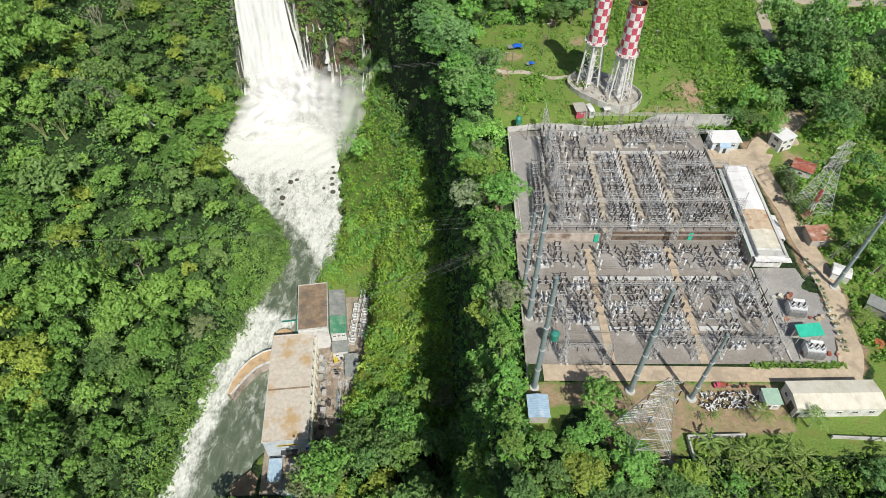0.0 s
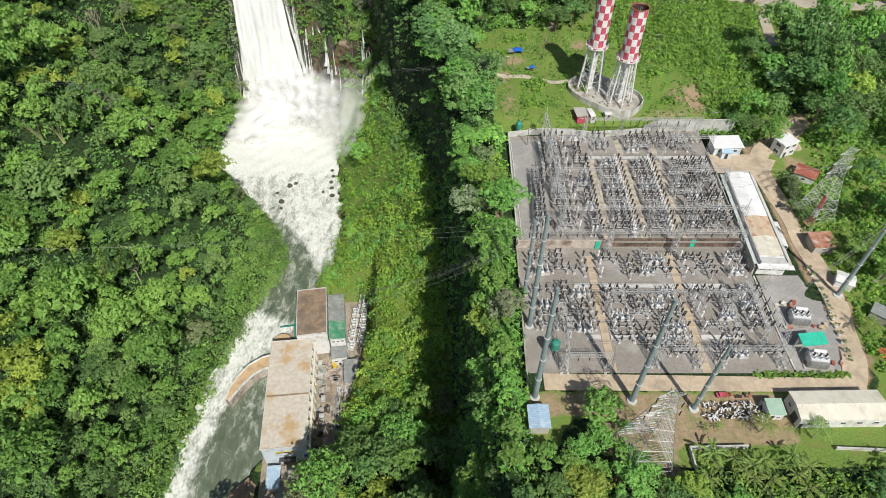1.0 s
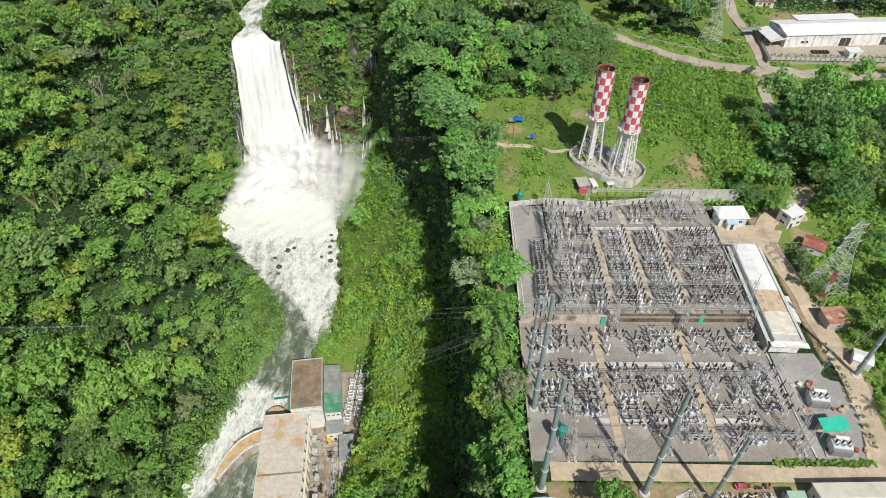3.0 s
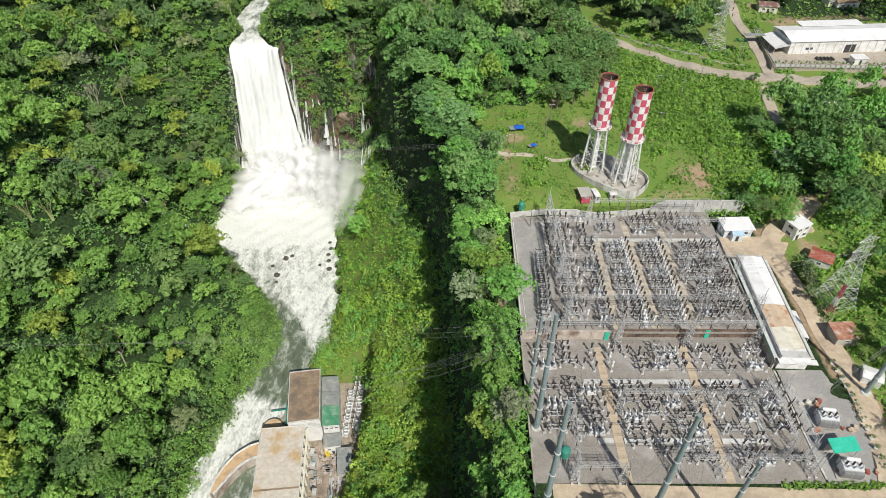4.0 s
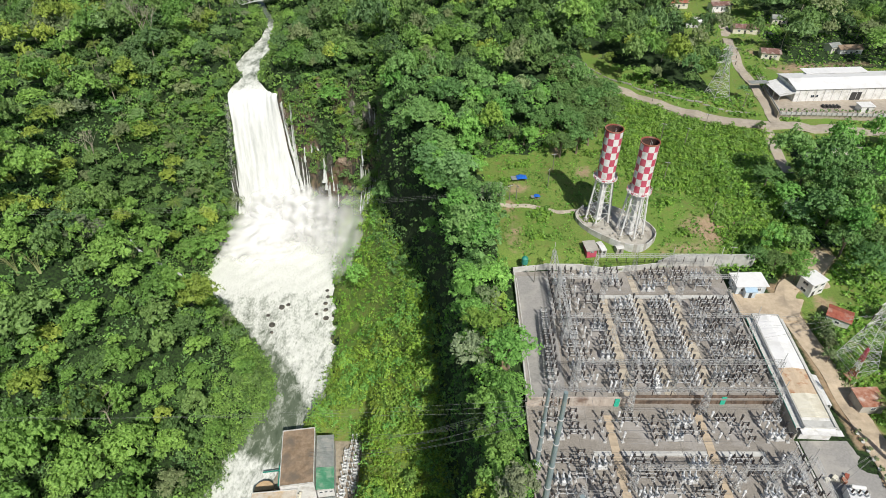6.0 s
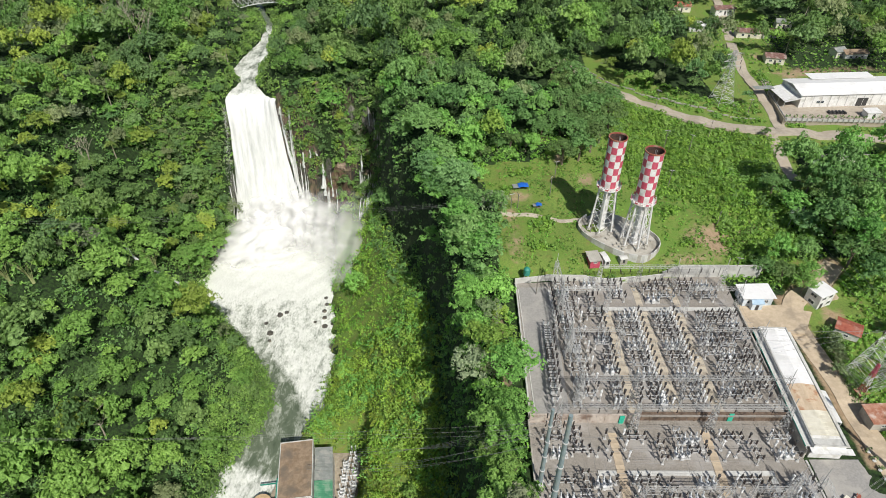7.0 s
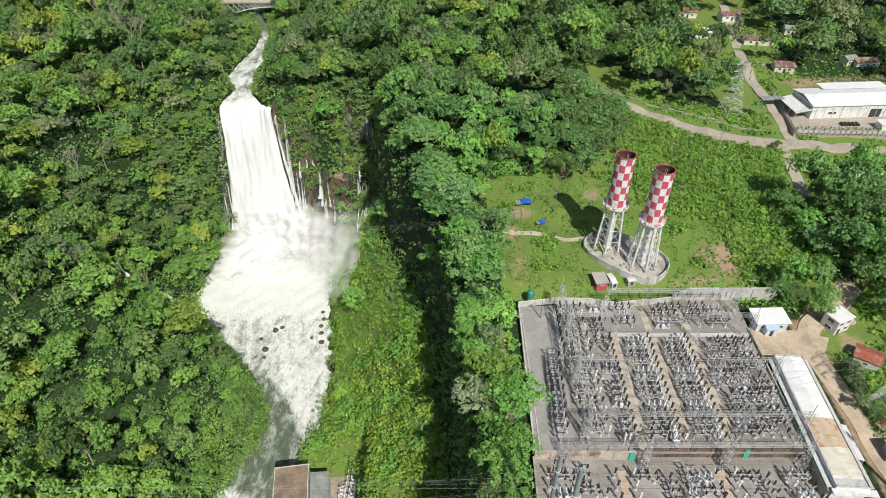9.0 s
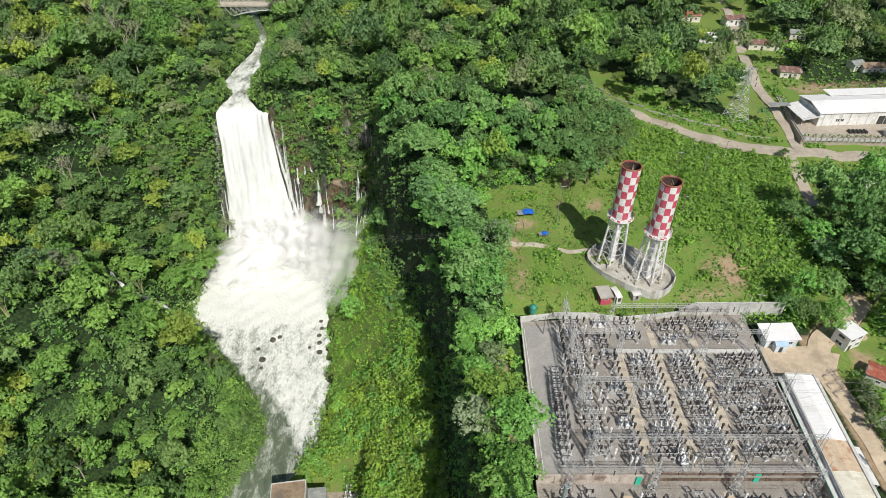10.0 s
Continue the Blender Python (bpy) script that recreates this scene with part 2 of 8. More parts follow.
def ground_material():
    """Undergrowth, mown grass, bare soil and rock face, laid by the masks of the terrain."""
    m, nt, bsdf, co = blank("ground_cover")
    def mask(name, wobble, lo=0.4, hi=0.6):
        a = nt.nodes.new("ShaderNodeAttribute")
        a.attribute_name = name
        return step_node(nt, calc(nt, "ADD", a.outputs["Fac"], calc(nt, "MULTIPLY", calc(nt, "SUBTRACT", wobble, 0.5), 1.1)), lo, hi)
    big, mid, fine = noise_node(nt, co, 0.07, 5), noise_node(nt, co, 0.35, 5), noise_node(nt, co, 2.2, 4)
    # Near-black undergrowth: the shade between crowns is put into its colour.
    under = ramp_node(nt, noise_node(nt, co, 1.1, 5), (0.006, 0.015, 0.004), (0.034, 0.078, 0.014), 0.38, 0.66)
    grass = blend(nt, step_node(nt, mid, 0.5, 0.68), ramp_node(nt, fine, (0.098, 0.165, 0.032), (0.205, 0.3, 0.056)), (0.19, 0.2, 0.055))
    grass = blend(nt, calc(nt, "MULTIPLY", step_node(nt, big, 0.5, 0.62), 0.6), grass, (0.13, 0.25, 0.035))
    soil = ramp_node(nt, noise_node(nt, co, 0.55, 6), (0.27, 0.19, 0.115), (0.43, 0.32, 0.21))
    rock = blend(nt, step_node(nt, noise_node(nt, co, 0.5, 5, (1, 1, 0.25)), 0.42, 0.62), (0.045, 0.04, 0.035), (0.2, 0.15, 0.1))
    rock = blend(nt, step_node(nt, big, 0.5, 0.62), rock, (0.07, 0.11, 0.03))
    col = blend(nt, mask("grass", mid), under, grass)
    col = blend(nt, mask("soil", mid, 0.35, 0.95), col, soil)
    col = blend(nt, mask("rock", mid), col, rock)
    nt.links.new(col, bsdf.inputs["Base Color"])
    bsdf.inputs["Roughness"].default_value = 0.95
    nt.links.new(bump_node(nt, noise_node(nt, co, 0.9, 5), 0.7, 0.5), bsdf.inputs["Normal"])
    return m


def water_material():
    """Grey-green river under a net of foam, whiter where the mask says that it runs wild."""
    m, nt, bsdf, co = blank("river_water")
    a = nt.nodes.new("ShaderNodeAttribute")
    a.attribute_name = "foam"
    torn = noise_node(nt, co, 0.2, 6, (1.4, 0.65, 1))
    torn.node.inputs["Distortion"].default_value = 0.6
    fine = noise_node(nt, co, 0.9, 4, (1.3, 0.7, 1))
    net = calc(nt, "ADD", calc(nt, "MULTIPLY", torn, 0.68), calc(nt, "MULTIPLY", fine, 0.32))
    foam = step_node(nt, calc(nt, "ADD", a.outputs["Fac"], calc(nt, "MULTIPLY", calc(nt, "SUBTRACT", net, 0.5), 3.4)), 0.05, 1.15)
    water = ramp_node(nt, torn, (0.09, 0.118, 0.078), (0.2, 0.235, 0.17))
    white = ramp_node(nt, fine, (0.66, 0.685, 0.635), (0.82, 0.83, 0.8))
    nt.links.new(blend(nt, foam, water, white), bsdf.inputs["Base Color"])
    nt.links.new(calc(nt, "ADD", calc(nt, "MULTIPLY", foam, 0.6), 0.25), bsdf.inputs["Roughness"])
    nt.links.new(bump_node(nt, net, 0.08, 0.3), bsdf.inputs["Normal"])
    return m


def fall_material(name, low=0.32, high=0.6):
    """Falling white water: long threads, thinner and greyer between them."""
    m, nt, bsdf, co = blank(name)
    thread = noise_node(nt, co, 0.42, 7, (1.0, 0.6, 0.14))
    col = ramp_node(nt, thread, (0.66, 0.68, 0.67), (0.87, 0.88, 0.87), low, high)
    nt.links.new(col, bsdf.inputs["Base Color"])
    bsdf.inputs["Roughness"].default_value = 0.9
    nt.links.new(bump_node(nt, thread, 0.22, 0.5), bsdf.inputs["Normal"])
    return m


THREAD = surf("thin_cascade", (0.48, 0.5, 0.49), (0.78, 0.79, 0.78), 0.7, 0.8, stretch=(1, 1, 0.15), bump=0)
GROUND, WATER, FALL = ground_material(), water_material(), fall_material("white_water")


def spray_material(name, veil=0.0):
    """Fine drops that scatter light to both sides; a veil thins out from the middle of each puff to its rim."""
    m, nt, bsdf, co = blank(name)
    bsdf.inputs["Base Color"].default_value = (0.92, 0.92, 0.92, 1)
    bsdf.inputs["Roughness"].default_value = 0.95
    tr = nt.nodes.new("ShaderNodeBsdfTranslucent")
    tr.inputs["Color"].default_value = (0.9, 0.9, 0.9, 1)
    mix = nt.nodes.new("ShaderNodeMixShader")
    mix.inputs["Fac"].default_value = 0.12
    nt.links.new(bsdf.outputs["BSDF"], mix.inputs[1])
    nt.links.new(tr.outputs["BSDF"], mix.inputs[2])
    shader = mix.outputs["Shader"]
    if veil:
        a = nt.nodes.new("ShaderNodeAttribute")
        a.attribute_name = "body"
        thick = calc(nt, "MULTIPLY", a.outputs["Fac"], calc(nt, "MULTIPLY", step_node(nt, noise_node(nt, co, 0.06, 3), 0.1, 0.55), veil))
        fade = nt.nodes.new("ShaderNodeMixShader")
        nt.links.new(thick, fade.inputs["Fac"])
        nt.links.new(nt.nodes.new("ShaderNodeBsdfTransparent").outputs["BSDF"], fade.inputs[1])
        nt.links.new(shader, fade.inputs[2])
        shader = fade.outputs["Shader"]
    nt.links.new(shader, nt.nodes["Material Output"].inputs["Surface"])
    return m


SPRAY = spray_material("spray")
CLOUD = spray_material("spray_cloud", 0.8)


# ---- making meshes ----
class Shape:
    """Collects faces of boxes, rods, turned bodies and sheets into one mesh."""

    def __init__(self):
        self.v, self.f, self.m = [], [], []

    def face(self, pts, mat=0):
        n = len(self.v)
        self.v += [tuple(p) for p in pts]
        self.f.append(tuple(range(n, n + len(pts))))
        self.m.append(mat)
        return self

    def box(self, c, s, mat=0, turn=0.0, taper=1.0):
        n = len(self.v)
        ca, sa = math.cos(turn), math.sin(turn)
        for dz in (-0.5, 0.5):
            k = taper if dz > 0 else 1.0
            for dx, dy in ((-0.5, -0.5), (0.5, -0.5), (0.5, 0.5), (-0.5, 0.5)):
                x, y = dx * s[0] * k, dy * s[1] * k
                self.v.append((c[0] + x * ca - y * sa, c[1] + x * sa + y * ca, c[2] + dz * s[2]))
        for q in ((0, 3, 2, 1), (4, 5, 6, 7), (0, 1, 5, 4), (1, 2, 6, 5), (2, 3, 7, 6), (3, 0, 4, 7)):
            self.f.append(tuple(n + i for i in q))
            self.m.append(mat)
        return self

    def rod(self, a, b, r, n=4, mat=0, r2=None):
        a, b = Vector(a), Vector(b)
        d = (b - a).normalized()
        u = d.cross(Vector((0, 0, 1)) if abs(d.z) < 0.9 else Vector((1, 0, 0))).normalized()
        w = d.cross(u)
        k = len(self.v)
        for p, q in ((a, r), (b, r if r2 is None else r2)):
            for i in range(n):
                t = 2 * math.pi * (i + 0.5) / n
                self.v.append(tuple(p + q * (math.cos(t) * u + math.sin(t) * w)))
        for i in range(n):
            j = (i + 1) % n
            self.f.append((k + i, k + j, k + n + j, k + n + i))
            self.m.append(mat)
        self.f += [tuple(k + i for i in reversed(range(n))), tuple(k + n + i for i in range(n))]
        self.m += [mat, mat]
        return self

    def turned(self, c, profile, n=12, mat=0, cap=True):
        k = len(self.v)
        for r, z in profile:
            for i in range(n):
                t = 2 * math.pi * i / n
                self.v.append((c[0] + r * math.cos(t), c[1] + r * math.sin(t), c[2] + z))
        for j in range(len(profile) - 1):
            for i in range(n):
                h = (i + 1) % n
                self.f.append((k + j * n + i, k + j * n + h, k + (j + 1) * n + h, k + (j + 1) * n + i))
                self.m.append(mat)
        if cap:
            self.f += [tuple(k + i for i in reversed(range(n))), tuple(k + (len(profile) - 1) * n + i for i in range(n))]
            self.m += [mat, mat]
        return self

    def mesh(self, name, *mats, smooth=False):
        me = bpy.data.meshes.new(name)
        me.from_pydata(self.v, [], self.f)
        for mt in mats:
            me.materials.append(mt)
        if len(mats) > 1:
            me.polygons.foreach_set("material_index", self.m)
        if smooth:
            me.polygons.foreach_set("use_smooth", [True] * len(me.polygons))
        me.update()
        return me


def part(name, mesh, parent, label="", at=None):
    ob = new(name, mesh)
    ob.parent = parent
    if at is not None:
        ob.matrix_basis = at
    return tagged(ob, label)


def thing(name, m, label, category, group="", kind=""):
    ob = new(name)
    ob.matrix_basis = m
    ob.empty_display_size = 0.5
    return tagged(ob, label, category, group, kind)


def structure(name, mesh, label="", category="", at=None):
    ob = new(name, mesh)
    if at is not None:
        ob.matrix_basis = at
    return tagged(ob, label, category, "", "structure")


def soup(name, verts, faces, mats, index=None, smooth=False):
    """A mesh from arrays: many quads or triangles at once."""
    me = bpy.data.meshes.new(name)
    nv, nf, k = len(verts), len(faces), faces.shape[1]
    me.vertices.add(nv)
    me.vertices.foreach_set("co", np.asarray(verts, np.float32).ravel())
    me.loops.add(nf * k)
    me.loops.foreach_set("vertex_index", np.asarray(faces, np.int32).ravel())
    me.polygons.add(nf)
    me.polygons.foreach_set("loop_start", np.arange(nf, dtype=np.int32) * k)
    for mt in mats:
        me.materials.append(mt)
    if index is not None:
        me.polygons.foreach_set("material_index", np.asarray(index, np.int32))
    me.polygons.foreach_set("use_smooth", np.full(nf, smooth))
    me.update(calc_edges=True)
    me.validate()
    return me


# ---- the lie of the land ----
def ease(v, lo, hi):
    t = np.clip((v - lo) / (hi - lo), 0, 1)
    return t * t * (3 - 2 * t)


def waves(x, y, size, seed):
    """A cheap smooth noise, about -1 to 1."""
    rng = np.random.RandomState(seed)
    out = 0
    for _ in range(6):
        a, f, p = rng.uniform(0, 6.28), rng.uniform(0.6, 1.7) / size, rng.uniform(0, 6.28)
        out = out + np.sin((x * np.cos(a) + y * np.sin(a)) * f * 6.28 + p)
    return out / 3.4


def ragged(y, phase):
    """Small bights and points along a river bank."""
    y = np.asarray(y, float)
    return 1.1 * np.sin(0.43 * y + phase) + 0.7 * np.sin(0.97 * y + 2.1 * phase) + 0.45 * np.sin(1.9 * y + phase)


def bank_west(y):
    return ragged(y, 0.0) + np.interp(y, [40, 89, 112, 142, 160, 176, 187, 201, 214, 228, 245, 262, 270, 282, 300, 318, 345], [-118, -107, -103, -100, -94, -91, -87.5, -80.5, -80, -87.5, -104, -118, -128, -132, -131, -128, -121])


def bank_east(y):
    return ragged(y, 2.0) * np.where(np.asarray(y) > 190, 1.2, 0.0) + np.interp(y, [40, 89, 100, 112, 152, 175, 186, 196, 219, 240, 278, 308, 330, 345], [-86, -81, -74, -67, -66, -66, -66, -54, -53, -54, -60, -62, -68, -78])


def rim_east(y):
    return np.interp(y, [40, 100, 140, 165, 200, 235, 265, 300, 335], [15, 15, 12, 9, 5, -3, -16, -25, -32])


UPPER_Y = [345, 348, 352.5, 357, 362, 367.6, 371, 378, 383, 394, 410, 427, 440, 457, 481, 560, 900]
UPPER_W = [-119, -119.4, -118.6, -117.4, -115.4, -114.6, -116.6, -121.6, -122, -121.6, -119, -116.2, -117.2, -119.4, -129.4, -161, -261]
UPPER_E = [-90.6, -90.8, -95.5, -101.5, -106, -107.6, -108.2, -108, -107.4, -106.2, -109.4, -111.8, -113.8, -117.2, -127.6, -159, -259]


def upper_river(y):
    return np.interp(y, UPPER_Y, [(a + b) / 2 for a, b in zip(UPPER_W, UPPER_E)])


def upper_half_width(y):
    return np.interp(y, UPPER_Y, [(b - a) / 2 for a, b in zip(UPPER_W, UPPER_E)])


def plateau(x, y):
    yard = np.interp(y, [60, 137.2, 138.2, 190, 194, 215, 240, 280, 310, 350, 450, 700], [0, 0, 2.5, 2.5, 5.6, 6.7, 7.5, 11.5, 14.5, 17, 22, 32])
    drive = np.interp(y, [60, 125, 185, 215, 245, 280, 310, 350, 450, 700], [0, 0, 2.2, 5, 8.5, 12.5, 14.5, 17, 22, 32])
    east = yard + (drive - yard) * ease(x, 90.5, 94)
    north = np.interp(y, [300, 350, 480, 700], [0, 1, 8, 16])
    return north + (east - north) * ease(x, -70, 5)


def land(x, y):
    x, y = np.asarray(x, float), np.asarray(y, float)
    yy = np.minimum(y, 340)
    xl, xr, rim = bank_west(yy), bank_east(yy), rim_east(yy)
    flat = plateau(x, y)
    d = xl - x
    k = np.interp(yy, [60, 90, 170, 200, 225, 300, 345], [0.5, 0.5, 0.6, 0.8, 1.05, 1.5, 2.2])
    top = np.interp(yy, [60, 170, 230, 300], [-6, -4, 0, 2])
    west = -92 + 9 * ease(d, 0, 5) + k * np.maximum(d - 2, 0)
    west = np.where(west > top - 8, top - 8 * np.exp(-np.maximum(west - top + 8, 0) / 8), west)
    foot = rim - np.interp(yy, [60, 150, 260, 335], [11, 8.5, 7.5, 7])
    zf = np.interp(yy, [60, 130, 165, 200, 265, 335], [-72, -66, -44, -33, -39, -56])
    u = np.clip((x - xr) / np.maximum(foot - xr, 1), 0, 1)
    east = -92 + 6 * ease(x - xr, 0, 4) + (zf + 86) * u ** 1.15
    east = east + 3.0 * waves(x, y, 19, 43) * ease(u, 0.05, 0.3) * (1 - ease(u, 0.8, 1.0)) * ease(y, 190, 205)
    east = east + (flat - zf) * ease(x, foot, rim)
    court = ease(y, 84, 90) * (1 - ease(y, 184, 190)) * (1 - ease(x, np.interp(y, [90, 130, 152], [-44, -39, -33]), np.interp(y, [90, 130, 152], [-38, -33, -27]))) * ease(x, xr - 1, xr + 0.5)
    east = east + (-90.3 - east) * court
    z = np.where(x < (xl + xr) / 2, west, east)
    z = np.where((d < 0) & (x < xr), -94, z)
    # the head of the gorge
    lip = 345 + 2.5 * waves(x, y, 22, 5) - 5 * ease(x, -62, -40) - 6 * ease(-x, 130, 150)
    z = z + (flat - z) * ease(y, lip - 7, lip + 3)
    # the river above the fall
    out = np.abs(x - upper_river(y)) - upper_half_width(y)
    bed = np.interp(y, [337, 341, 343, 345, 347, 349, 351.5, 355, 380, 480, 900], [-97, -84, -71, -54, -36, -25, -15, -11.5, -9.5, -7, 5])
    side = np.interp(y, [337, 425, 450, 500, 530], [1.3, 1.3, 0.45, 0.45, 1.3])
    z = np.where(y > 337, np.minimum(z, bed + np.maximum(out, 0) * side), z)
    rough = ease(np.abs(x - 58), 42, 60) + ease(np.abs(y - 135), 62, 80)
    calm = 1 - court
    return z + np.clip(rough, 0, 1) * calm * (0.9 * waves(x, y, 26, 1) + 0.35 * waves(x, y, 9, 2))


def height(x, y):
    return float(land(np.array([x]), np.array([y]))[0])


def near_line(x, y, pts):
    """Distance to a line of points."""
    best = np.full(np.shape(x), 1e9)
    for (ax, ay), (bx, by) in zip(pts, pts[1:]):
        t = np.clip(((x - ax) * (bx - ax) + (y - ay) * (by - ay)) / ((bx - ax) ** 2 + (by - ay) ** 2), 0, 1)
        best = np.minimum(best, np.hypot(x - ax - t * (bx - ax), y - ay - t * (by - ay)))
    return best


def within(x, y, pts):
    """Whether a place lies in a polygon."""
    inside = np.zeros(np.shape(x), bool)
    for (ax, ay), (bx, by) in zip(pts, pts[1:] + pts[:1]):
        if ay != by:
            inside ^= ((ay > y) != (by > y)) & (x < (bx - ax) * (y - ay) / (by - ay) + ax)
    return inside


ROAD_LINE = [(57, 344), (60.5, 338), (63, 333), (68, 324), (74.2, 314), (81, 306), (90, 298), (105, 286.5), (120, 278.5), (141, 274), (181, 270), (240, 267), (330, 262)]
SIDE_ROAD = [(146, 275), (147.5, 288), (148.8, 310), (149, 330), (151.5, 352), (156, 371), (166, 420), (170, 480)]
LOWER_ROAD = [(141, 275), (139, 258), (138, 240)]
DRIVE = [(104, 84), (108, 90), (112, 112), (111.5, 145), (109, 165), (111, 178), (122, 184), (133, 195)]
FIELD = [(18, 190), (100, 190), (120, 197), (127, 212), (129, 232), (133, 252), (139, 268), (118, 275), (100, 285.5), (86, 297), (74, 308), (66, 300), (60, 282), (48, 266), (42, 260), (34, 254), (22, 254), (14, 247), (19, 215)]
YARD = [(20, 81), (120, 81), (120, 150), (130, 165), (131, 191), (20, 191)]
GARDEN = [(44, 63), (112, 63), (112, 83), (20, 83), (20, 70), (29, 70), (31, 77), (44, 77)]
LOT = [(146, 278), (260, 272), (262, 328), (158, 328), (152, 325)]


def terrain():
    xs = np.concatenate([[-3500, -1800, -900, -600], np.arange(-460, -200, 10), np.arange(-200, 150, 2.5), np.arange(150, 460, 10), [600, 900, 1800, 3500]])
    ys = np.concatenate([[-2500, -900, -300, -100], np.arange(-20, 50, 10), np.arange(50, 360, 2.5), np.arange(360, 620, 7), [700, 850, 1200, 2200, 4500]])
    X, Y = np.meshgrid(xs, ys)
    Z = land(X, Y)
    r, c = X.shape
    i = np.arange(r * c).reshape(r, c)
    quads = np.stack([i[:-1, :-1], i[:-1, 1:], i[1:, 1:], i[1:, :-1]], -1).reshape(-1, 4)
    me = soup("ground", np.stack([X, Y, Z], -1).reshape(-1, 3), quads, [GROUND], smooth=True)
    gz, gx = np.gradient(Z, ys, axis=0), np.gradient(Z, xs, axis=1)
    steep = np.hypot(gz, gx)
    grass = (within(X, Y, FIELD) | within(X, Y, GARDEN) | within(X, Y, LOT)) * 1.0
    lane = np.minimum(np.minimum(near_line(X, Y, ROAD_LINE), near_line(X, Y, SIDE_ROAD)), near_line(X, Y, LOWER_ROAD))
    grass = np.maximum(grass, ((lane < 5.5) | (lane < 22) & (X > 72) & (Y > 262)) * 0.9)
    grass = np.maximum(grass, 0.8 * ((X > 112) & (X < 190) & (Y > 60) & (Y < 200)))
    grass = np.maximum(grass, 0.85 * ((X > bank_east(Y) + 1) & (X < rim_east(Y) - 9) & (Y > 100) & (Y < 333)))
    def patch(x, y, rx, ry, k):
        return k * np.exp(-((X - x) / rx) ** 2 - ((Y - y) / ry) ** 2)
    soil = within(X, Y, [(38, 68.8), (86, 68.8), (86, 83), (20, 83), (20, 76), (38, 76)]) * 0.8 + within(X, Y, [(38, 60), (57, 60), (57, 69), (38, 69)]) * 0.7
    soil = soil + patch(97, 207, 13, 8, 1.1) + patch(109, 214, 9, 5, 1.0) + patch(82, 195.5, 14, 4, 0.7) + patch(25, 203, 4.5, 14, 0.75) + patch(28.5, 231, 7, 4, 0.85) + patch(56, 242, 5, 5, 0.95) + patch(47.5, 256, 4, 6, 0.8) + patch(24, 220, 5, 4, 0.8) + patch(41, 268, 8, 5, 0.6) + (near_line(X, Y, DRIVE) < 4.4) * 0.9 + patch(122, 172, 5, 5, 0.9) + patch(16.5, 166, 2.6, 9, 1.0) + patch(17.5, 146, 2.2, 5, 0.9) + patch(163, 346, 12, 8, 0.75) + patch(200, 332, 22, 5, 0.8) + patch(174, 327, 16, 5, 0.9) + patch(172, 372, 14, 7, 0.7)
    rock = np.clip((steep - 2.2) / 2.0, 0, 1) * ((Y > 325) & (X > -125) & (X < 0)) * np.clip(0.5 + 0.5 * waves(X, Y, 16, 51), 0.1, 1)
    for name, a in (("grass", grass), ("soil", soil), ("rock", rock)):
        me.attributes.new(name, "FLOAT", "POINT").data.foreach_set("value", a.astype(np.float32).ravel())
    return structure("ground", me, "green forested gorge and plateau with grass fields", "ground")


terrain()


# ---- water ----
def river():
    ys, us = np.arange(30, 346, 1.5), np.linspace(0, 1, 60)
    Y, U = np.meshgrid(ys, us, indexing="ij")
    A, B = bank_west(Y) - 3, bank_east(Y) + 3
    B = np.where((Y > 86) & (Y < 190), B + 1, B)
    X = A + (B - A) * U
    # white below the fall, a grey-green neck, white again down the west bank, a calm pool behind the guide wall
    core = np.interp(Y, [180, 200, 217, 235, 260, 300], [-62, -60, -66, -80, -93, -104])
    reach = np.interp(Y, [180, 200, 217, 235, 260, 300], [5, 6, 5, 8, 14, 22])
    wild = ease(Y, 212, 262) * 0.76 + 1.1 * ease(Y, 262, 300)
    rush = 0.85 * ease(X - core, -reach, reach * 0.3) * ease(Y, 186, 222)
    run = np.interp(Y, [40, 90, 113, 128, 147, 158, 172, 186, 192], [-104, -95, -91.5, -89, -84, -72, -66, -64, -64])
    lane = ease(run - X, -3, 4) * (1 - ease(Y + 0.45 * (X + 88), 172, 184))
    foam = 0.02 + np.maximum(wild, rush) + 0.86 * lane + 0.12 * ease(Y, 176, 190) * (1 - ease(Y, 215, 240))
    foam = foam + 0.34 * np.exp(-((X + 78) / 5) ** 2 - ((Y - 126) / 9) ** 2) + 0.35 * np.exp(-((Y + 0.45 * (X + 88) - 178) / 3.0) ** 2)
    Z = np.interp(Y, [30, 175, 215, 260, 345], [-92.6, -91.6, -91, -89.8, -88.5])
    rough = np.clip(foam, 0.1, 1)
    Z = Z + rough * (0.3 * waves(X, Y, 12, 11) + 0.09 * waves(X, Y, 6, 12)) + 2.4 * np.exp(-((X + 100) / 20) ** 2 - ((Y - 322) / 20) ** 2)
    r, c = X.shape
    i = np.arange(r * c).reshape(r, c)
    quads = np.stack([i[:-1, :-1], i[:-1, 1:], i[1:, 1:], i[1:, :-1]], -1).reshape(-1, 4)
    me = soup("river", np.stack([X, Y, Z], -1).reshape(-1, 3), quads, [WATER], smooth=True)
    me.attributes.new("foam", "FLOAT", "POINT").data.foreach_set("value", foam.astype(np.float32).ravel())
    return structure("water", me, "churning grey-green river with white rapids", "river")


